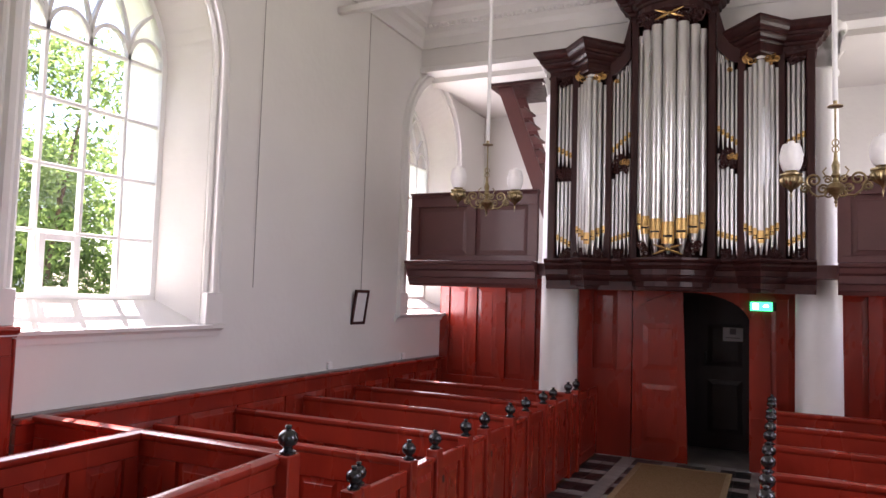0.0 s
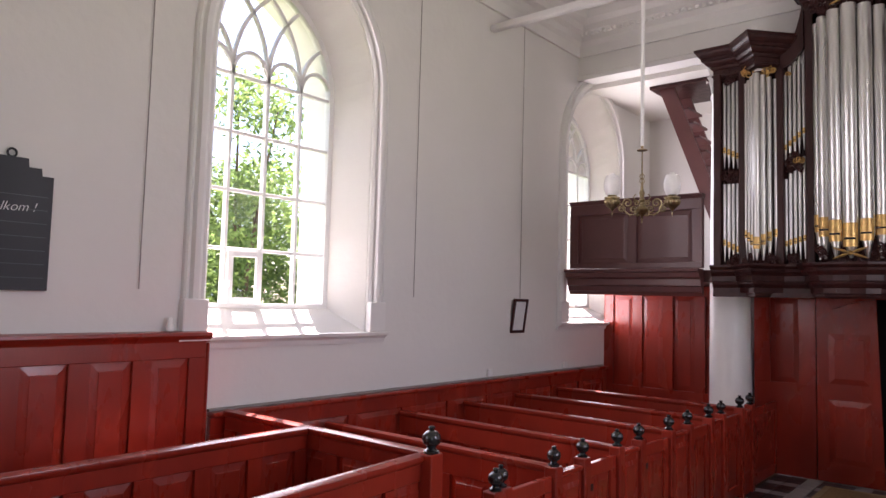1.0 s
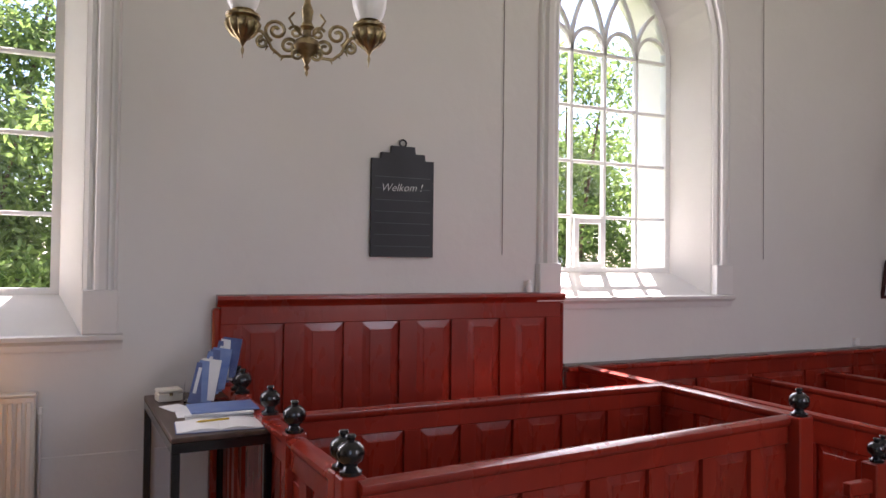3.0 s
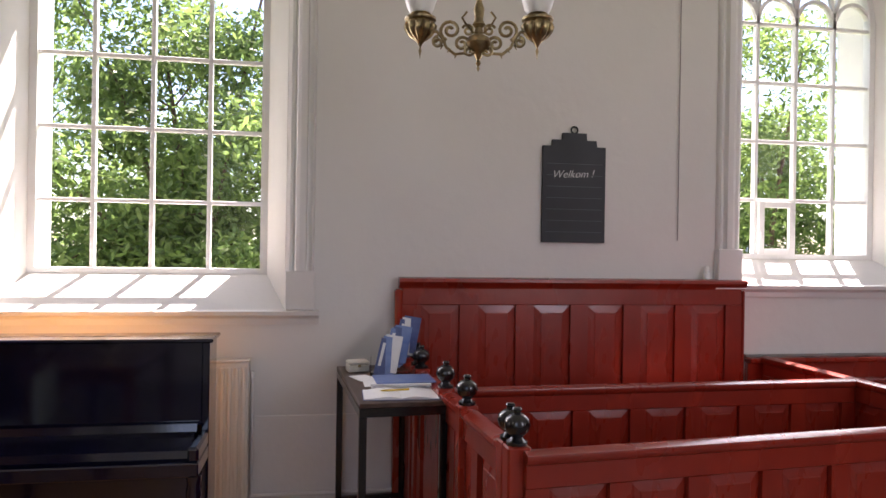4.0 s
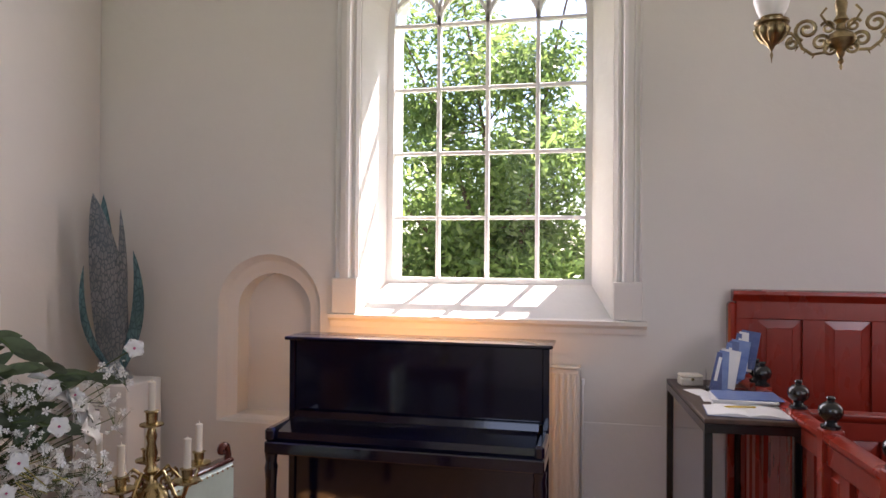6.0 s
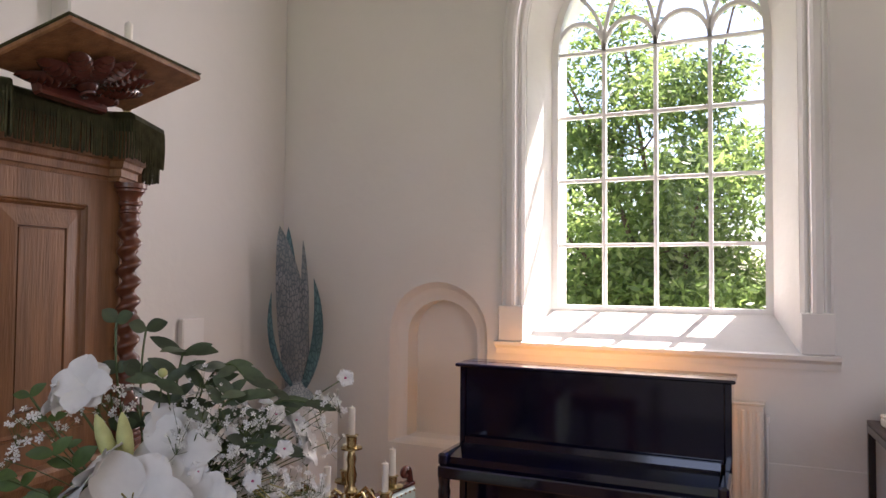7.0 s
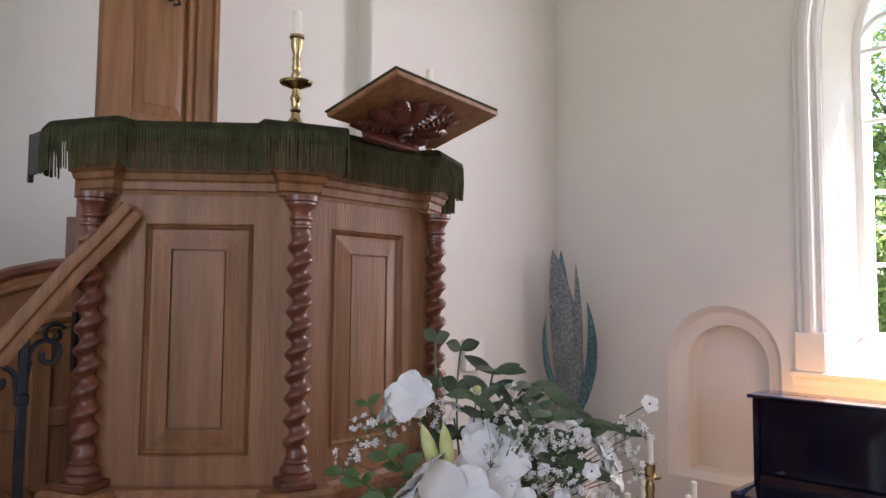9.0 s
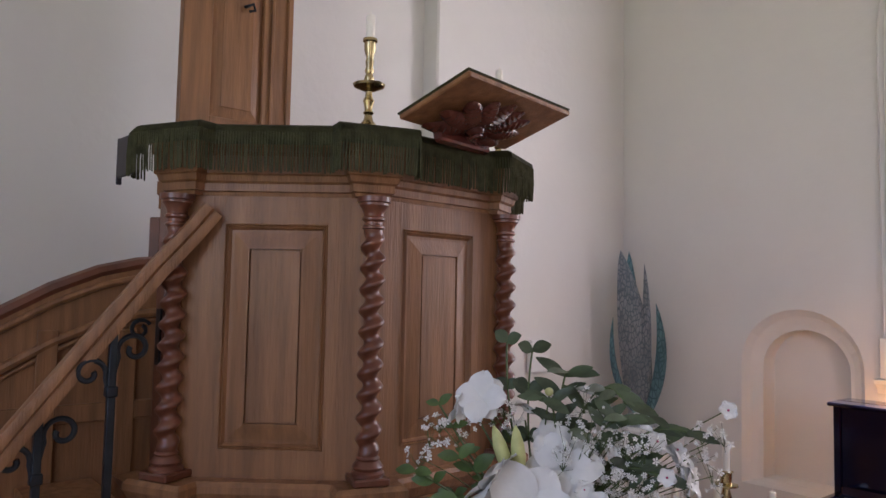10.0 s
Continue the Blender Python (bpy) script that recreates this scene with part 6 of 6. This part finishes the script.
spray((b0, at_(-0.18, 1.30, 0.06), at_(-0.26, 1.44, 0.08)), PALE, 0.45, 3)
spray((b0, at_(-0.20, 1.22, 0.08), at_(-0.31, 1.28, 0.12)), PALE, 0.55, 3)
spray((b0, at_(-0.16, 1.12, 0.14), at_(-0.30, 1.10, 0.2)), ROUND, 1.4, 2)
spray((b0, at_(0.06, 1.48, 0.06), at_(0.0, 1.47, 0.10)), LEAF, 0.9, 3)
spray((b0, at_(0.10, 1.42, 0.06), at_(0.20, 1.43, 0.08)), LEAF, 1.0, 2)
spray((b0, at_(0.12, 1.38, 0.08), at_(0.28, 1.30, 0.10)), LEAF, 0.95, 2)
spray((b0, at_(0.16, 1.28, 0.08), at_(0.25, 1.36, 0.06)), LEAF, 0.9, 3)
spray((b0, at_(-0.12, 1.25, 0.12), at_(-0.24, 1.22, 0.16)), PALE, 0.8, 3)
spray((b0, at_(-0.10, 1.20, 0.14), at_(-0.22, 1.13, 0.18)), ROUND, 1.3, 3)
spray((b0, at_(-0.14, 1.28, 0.10), at_(-0.20, 1.32, 0.12)), PALE, 0.7, 4)
spray((b0, at_(0.0, 1.2, 0.16), at_(-0.10, 1.16, 0.20)), PALE, 0.9, 3)
spray((b0, at_(0.10, 1.15, 0.14), at_(0.22, 1.14, 0.16)), LEAF, 0.9, 3)
spray((b0, at_(0.0, 1.15, 0.16), at_(0.06, 1.13, 0.22)), ROUND, 1.2, 3)
# fine white sprigs and small orchids
orchid = part("orchid", flower_mesh(5, 0.024, 0.012, 0.008, PETAL, False, 0.3, 11), PETAL, fl, "small white orchid", smooth=True, at=pose(0.01, 0.01, 1.09))
bm = B()
bmesh.ops.create_icosphere(bm, subdivisions=1, radius=0.0034, matrix=pose(0, 0, 0.004))
throat = part("orchid_throat", bm, PINK, fl, smooth=True, at=pose(0.01, 0.01, 1.09))
sprigs = [(0.42, 1.40), (0.40, 1.30), (0.10, 1.46), (0.14, 1.45), (-0.28, 1.36), (-0.25, 1.40), (-0.22, 1.36), (-0.31, 1.30), (-0.12, 1.42), (-0.10, 1.44), (-0.08, 1.40), (0.08, 1.38), (0.11, 1.40), (0.14, 1.37), (0.05, 1.33), (0.13, 1.32), (0.17, 1.30), (0.20, 1.36), (0.24, 1.34), (0.22, 1.27), (0.27, 1.25), (0.31, 1.23), (0.16, 1.22), (0.10, 1.26), (0.25, 1.19), (0.30, 1.17), (0.34, 1.21), (0.20, 1.16), (0.13, 1.17), (0.37, 1.20), (0.36, 1.14)]
sprigs += [(rnd.uniform(-0.02, 0.40), rnd.uniform(1.12, 1.40)) for i in range(46)]
twigs, dots = B(), B()
for u, v in sprigs:
    tip = at_(u, v, rnd.uniform(0.02, 0.15))
    root = Vector((rnd.uniform(-0.03, 0.03), rnd.uniform(-0.03, 0.03), 1.04))
    mid = (root + tip) * 0.5 + Vector((rnd.uniform(-0.03, 0.03), rnd.uniform(-0.03, 0.03), 0.06))
    tube(twigs, [root * (1 - t) ** 2 + mid * 2 * t * (1 - t) + tip * t * t for t in [k / 6 for k in range(7)]], 0.0013, 4)
    for q in range(12):
        off = Vector((rnd.gauss(0, 0.017), rnd.gauss(0, 0.017), rnd.gauss(0, 0.020)))
        tube(twigs, [tip - Vector((0, 0, 0.025)), tip + off], 0.0007, 3)
        f = aim(tip + off, off + toward * 0.03 + Vector((0, 0, 0.012)), rnd.uniform(0, 6)) @ Matrix.Scale(rnd.uniform(0.35, 1.0), 4)
        c_ = dots.verts.new(f @ Vector((0, 0, 0.0)))
        for p in range(5):
            a = p * 1.2566
            dots.faces.new([c_] + [dots.verts.new(f @ Vector((r * math.cos(a + w_), r * math.sin(a + w_), h_))) for r, w_, h_ in ((0.008, -0.45, 0.003), (0.0115, 0.0, 0.002), (0.008, 0.45, 0.003))])
tagged(part("twig", twigs, STEM, fl), kind="stuff")
tagged(part("floret", dots, PETAL, fl, "tiny white florets"), kind="stuff")
for u, v, d in ((0.10, 1.27, 0.14), (0.17, 1.34, 0.10), (0.22, 1.24, 0.14), (0.27, 1.38, 0.08), (0.44, 1.45, 0.02), (0.29, 1.30, 0.10), (0.14, 1.20, 0.17), (0.06, 1.24, 0.16), (0.20, 1.19, 0.17), (0.32, 1.36, 0.06), (0.26, 1.20, 0.15), (0.08, 1.17, 0.2)):
    m = aim(at_(u, v, d), toward + Vector((rnd.uniform(-0.5, 0.5), rnd.uniform(-0.5, 0.5), rnd.uniform(-0.2, 0.6))), rnd.uniform(0, 6)) @ Matrix.Scale(rnd.uniform(0.7, 1.1), 4)
    again(orchid, fl, m)
    again(throat, fl, m)
    stem_to(at_(u, v, d - 0.01), 0.03, 0.0016)
bm = B()
for i in range(26):
    u, v = 0.10 + rnd.uniform(0, 0.20), 1.13 + rnd.uniform(0, 0.14)
    p = at_(u, v, 0.13 + rnd.uniform(-0.03, 0.06))
    tube(bm, [p, p + across * rnd.uniform(0.02, 0.07) + Vector((0, 0, rnd.uniform(-0.05, 0.02)))], 0.0014, 4)
part("straw_sprig", bm, GYP, fl)
bm = B()
bmesh.ops.create_icosphere(bm, subdivisions=2, radius=0.011)
ob = part("seed_head", bm, BUD, fl, smooth=True, at=Matrix.Translation(at_(0.015, 1.485, 0.09)))
stem_to(at_(0.015, 1.475, 0.09), 0.03, 0.002)

cd = thing("candelabrum", pose(-1.566, 2.17, 0.781, 0, 0, 40), "polished brass candelabrum with white candles on the table", "candelabrum")
bm = B()
lathe(bm, [(0.0, 0.0), (0.085, 0.0), (0.08, 0.012), (0.03, 0.03), (0.018, 0.05), (0.014, 0.09), (0.05, 0.13), (0.058, 0.165), (0.045, 0.20), (0.018, 0.225), (0.014, 0.25), (0.022, 0.262), (0.012, 0.28), (0.018, 0.31), (0.012, 0.34), (0.016, 0.36), (0.010, 0.385), (0.034, 0.392), (0.034, 0.397), (0.016, 0.40), (0.017, 0.43), (0.022, 0.434), (0.012, 0.436)], 18)
part("stem", bm, BRASS, cd, smooth=True)
bm = B()
lathe(bm, [(0.0105, 0.432), (0.0105, 0.518), (0.002, 0.521), (0.001, 0.527), (0, 0.527)], 12)
part("candle", bm, WAX, cd, smooth=True)
for i in range(5):
    a = 2 * math.pi * i / 5 + 0.3
    m = Matrix.Rotation(a, 4, "Z")
    bm = B()
    pts = [(0.015, 0, 0.24), (0.05, 0, 0.265), (0.075, 0, 0.235), (0.10, 0, 0.20), (0.13, 0, 0.205), (0.145, 0, 0.24)]
    tube(bm, [m @ Vector(p) for p in pts], 0.006, 7)
    tube(bm, [m @ Vector(p) for p in scroll(0.055, 0.235, 0.026, 0.006, 1.0, -1.3)], 0.004, 5)
    arm = part("arm", bm, BRASS, cd, "curled brass arm", smooth=True)
    bm = B()
    lathe(bm, [(0.006, 0.238), (0.036, 0.25), (0.036, 0.256), (0.014, 0.26), (0.016, 0.285), (0.021, 0.288), (0.012, 0.29)], 14, tuple(m @ Vector((0.145, 0, 0))))
    part("drip_pan", bm, BRASS, arm, smooth=True)
    bm = B()
    lathe(bm, [(0.0105, 0.286), (0.0105, 0.372), (0.002, 0.375), (0.001, 0.382), (0, 0.382)], 12, tuple(m @ Vector((0.145, 0, 0))))
    part("candle", bm, WAX, arm, smooth=True)

ch = thing("armchair", pose(-2.05, 2.77, 0, 0, 0, -97) @ Matrix.Diagonal((1, 1, 0.865, 1)), "carved dark wood chair with pale green studded upholstery", "chair")
part("seat", slab(-0.27, 0.27, -0.25, 0.27, 0.40, 0.48, 0.03), TEAL_LEATHER, ch, "pale green seat pad")
for x in (-0.26, 0.21):
    part("back_leg", slab(x, x + 0.05, 0.185, 0.231, 0.0, 0.955, 0.008), CARVED, ch)
    part("front_leg", slab(x, x + 0.05, -0.25, -0.20, 0.0, 0.40, 0.008), CARVED, ch)
part("back_pad", slab(-0.262, 0.262, 0.232, 0.268, 0.54, 0.945, 0.012), TEAL_LEATHER, ch, "pale green studded back pad")
bm = B()
box(bm, -0.265, 0.265, 0.215, 0.262, 0.9455, 0.966, 0.006)
part("crest_rail", bm, CARVED, ch, smooth=True)
for s in (-1, 1):
    bm = B()
    tube(bm, [(s * 0.25, 0.24, 0.967), (s * 0.247, 0.24, 0.99), (s * 0.242, 0.24, 1.01)] + [(s * (0.215 + px), 0.24, 1.012 + pz) for px, _, pz in scroll(0, 0, 0.026, 0.008, 0.2, 0.8)], 0.014, 8)
    part("scroll_ear", bm, CARVED, ch, smooth=True)
bm = slab(-0.2, 0.2, 0.19, 0.23, 0.50, 0.538)
part("lower_rail", bm, CARVED, ch)
st_ = None
for i in range(16):
    m = pose(-0.24 + i * 0.032, 0.2685, 0.930)
    if st_ is None:
        bm = B()
        lathe(bm, [(0.006, 0.0), (0.005, 0.003), (0.0, 0.005)], 8, m=pose(0, 0, 0, -90))
        st_ = part("stud", bm, BRASS, ch, smooth=True, at=m)
    else:
        again(st_, ch, m)

# ---- outside ----
tagged(part("ground", slab(-150, 150, YO + 0.01, 300, -0.9, -0.45), GRASS), "sunlit lawn around the church", "ground", kind="structure")
tagged(part("ground_south", slab(-150, 150, -200, YS - 0.51, -0.9, -0.45), GRASS), "grass on the other side of the church", "ground", kind="structure")


def leaf_cloud(bm, clumps, count, size, seed, flat=0.5):
    """Single pointed leaves strewn through clumps of (centre, radius)."""
    r_ = random.Random(seed)
    tot = sum(c[1] ** 2 for c in clumps)
    for c, rad in clumps:
        for i in range(int(count * rad * rad / tot)):
            d = Vector((r_.gauss(0, 1), r_.gauss(0, 1), r_.gauss(0, 1))).normalized() * rad * (r_.random() ** 0.45)
            d.z *= 0.7
            p = Vector(c) + d
            a, t = r_.uniform(0, 6.283), r_.uniform(-1.25, 0.35)
            u = Vector((math.cos(a) * math.cos(t), math.sin(a) * math.cos(t), math.sin(t)))
            w = u.cross(Vector((r_.gauss(0, 1), r_.gauss(0, 1), r_.gauss(0, 1)))).normalized()
            s = size * r_.uniform(0.6, 1.3)
            q = [p, p + u * s * 0.4 + w * s * 0.17, p + u * s, p + u * s * 0.4 - w * s * 0.17]
            bm.faces.new([bm.verts.new(v) for v in q])
    return bm


def tree(x, y, h, spread, low, seed, count, size, label):
    r_ = random.Random(seed)
    e = thing("tree", pose(x, y, -0.45), label, "tree", "churchyard trees")
    bm = B()
    clumps = []
    n = 11
    fork = low * 0.55
    tube(bm, [(0, 0, -0.02), (0.05, 0.02, fork * 0.5), (0.0, 0.0, fork)], 0.10 * spread / 2.2, 9, lambda t: 1.25 - 0.45 * t)
    for i in range(n):
        a = 2 * math.pi * i / n + r_.uniform(-0.3, 0.3)
        rr = spread * r_.uniform(0.45, 0.95)
        z = low + (h - low) * r_.uniform(0.05, 0.95)
        tip = Vector((rr * math.cos(a) * (1.1 - z / h * 0.5), rr * math.sin(a) * (1.1 - z / h * 0.5), z))
        mid = Vector((tip.x * 0.4, tip.y * 0.4, fork + (z - fork) * 0.6))
        pts = [Vector((0, 0, fork)) * (1 - t) ** 2 + mid * 2 * t * (1 - t) + tip * t * t for t in [k / 7 for k in range(8)]]
        tube(bm, pts, 0.05 * spread / 2.2, 6, lambda t: 1 - 0.8 * t)
        clumps.append((tip, spread * r_.uniform(0.22, 0.38)))
        clumps.append((pts[5], spread * r_.uniform(0.20, 0.34)))
        for q in range(4):
            t2 = pts[3 + q % 3] + Vector((r_.uniform(-1, 1), r_.uniform(-1, 1), r_.uniform(-0.6, 0.5))) * spread * 0.42
            tube(bm, [pts[4], (pts[4] + t2) * 0.5 + Vector((0, 0, 0.1)), t2], 0.018, 5, lambda t: 1 - 0.7 * t)
            clumps.append((t2, spread * r_.uniform(0.18, 0.32)))
    part("trunk", bm, BARK, e, smooth=True)
    bm = B()
    leaf_cloud(bm, clumps, count, size, seed)
    tagged(part("crown", bm, TREE_LEAF, e, "sunlit green leaves"), kind="stuff")
    return e


tree(-1.6, 10.4, 6.9, 2.6, 1.3, 31, 46000, 0.135, "leafy green tree with several leaning stems outside the window")
tree(-5.6, 13.5, 7.5, 3.0, 1.6, 37, 15000, 0.14, "broad leafy tree in the churchyard")
tree(1.6, 13.2, 7.4, 2.8, 2.0, 41, 13000, 0.15, "tall leafy tree in the churchyard")
tree(7.1, 11.0, 7.6, 2.7, 0.3, 43, 42000, 0.135, "rounded leafy tree with an open sky above it")
tree(12.5, 13.0, 5.6, 2.8, 1.3, 47, 11000, 0.15, "leafy tree at the churchyard edge")
for x, y, s, sd in ((-3.9, 12.5, 0.9, 3), (-2.6, 14.0, 1.0, 4), (-0.6, 15.5, 0.8, 5), (9.5, 16.0, 1.3, 6), (-8.5, 19, 1.4, 7), (6.2, 9.3, 1.1, 8), (8.0, 9.6, 1.2, 9)):
    e = thing("bush", pose(x, y, -0.45), "low rounded green garden bush on the lawn", "bush", "garden bushes")
    bm = B()
    tube(bm, [(0, 0, 0), (0, 0, s * 0.5)], 0.05, 6)
    part("stem", bm, BARK, e)
    bm = B()
    leaf_cloud(bm, [((0, 0, s * 0.6), s * 0.8), ((s * 0.6, 0, s * 0.5), s * 0.6), ((-s * 0.6, 0.1, s * 0.45), s * 0.6)], 2200, 0.11, sd)
    tagged(part("foliage", bm, BUSH_LEAF, e), kind="stuff")
hs = thing("house", pose(13.5, 24, -0.45), "pale house far beyond the trees", "house")
part("wall", slab(-3, 3, 0, 6, 0, 3.0), HOUSE_MAT, hs)
bm = B()
vs = [bm.verts.new(v) for v in ((-3.3, -0.3, 2.95), (3.3, -0.3, 2.95), (3.3, 6.3, 2.95), (-3.3, 6.3, 2.95), (-3.0, 3, 5.6), (3.0, 3, 5.6))]
for f in ((0, 1, 5, 4), (2, 3, 4, 5), (0, 4, 3), (1, 2, 5), (0, 3, 2, 1)):
    bm.faces.new([vs[i] for i in f])
part("roof", bm, ROOF_MAT, hs)
for x in (-1.8, 0.4, 2.0):
    part("window", slab(x - 0.5, x + 0.5, -0.04, 0.01, 0.9, 2.1), BLACK, hs)
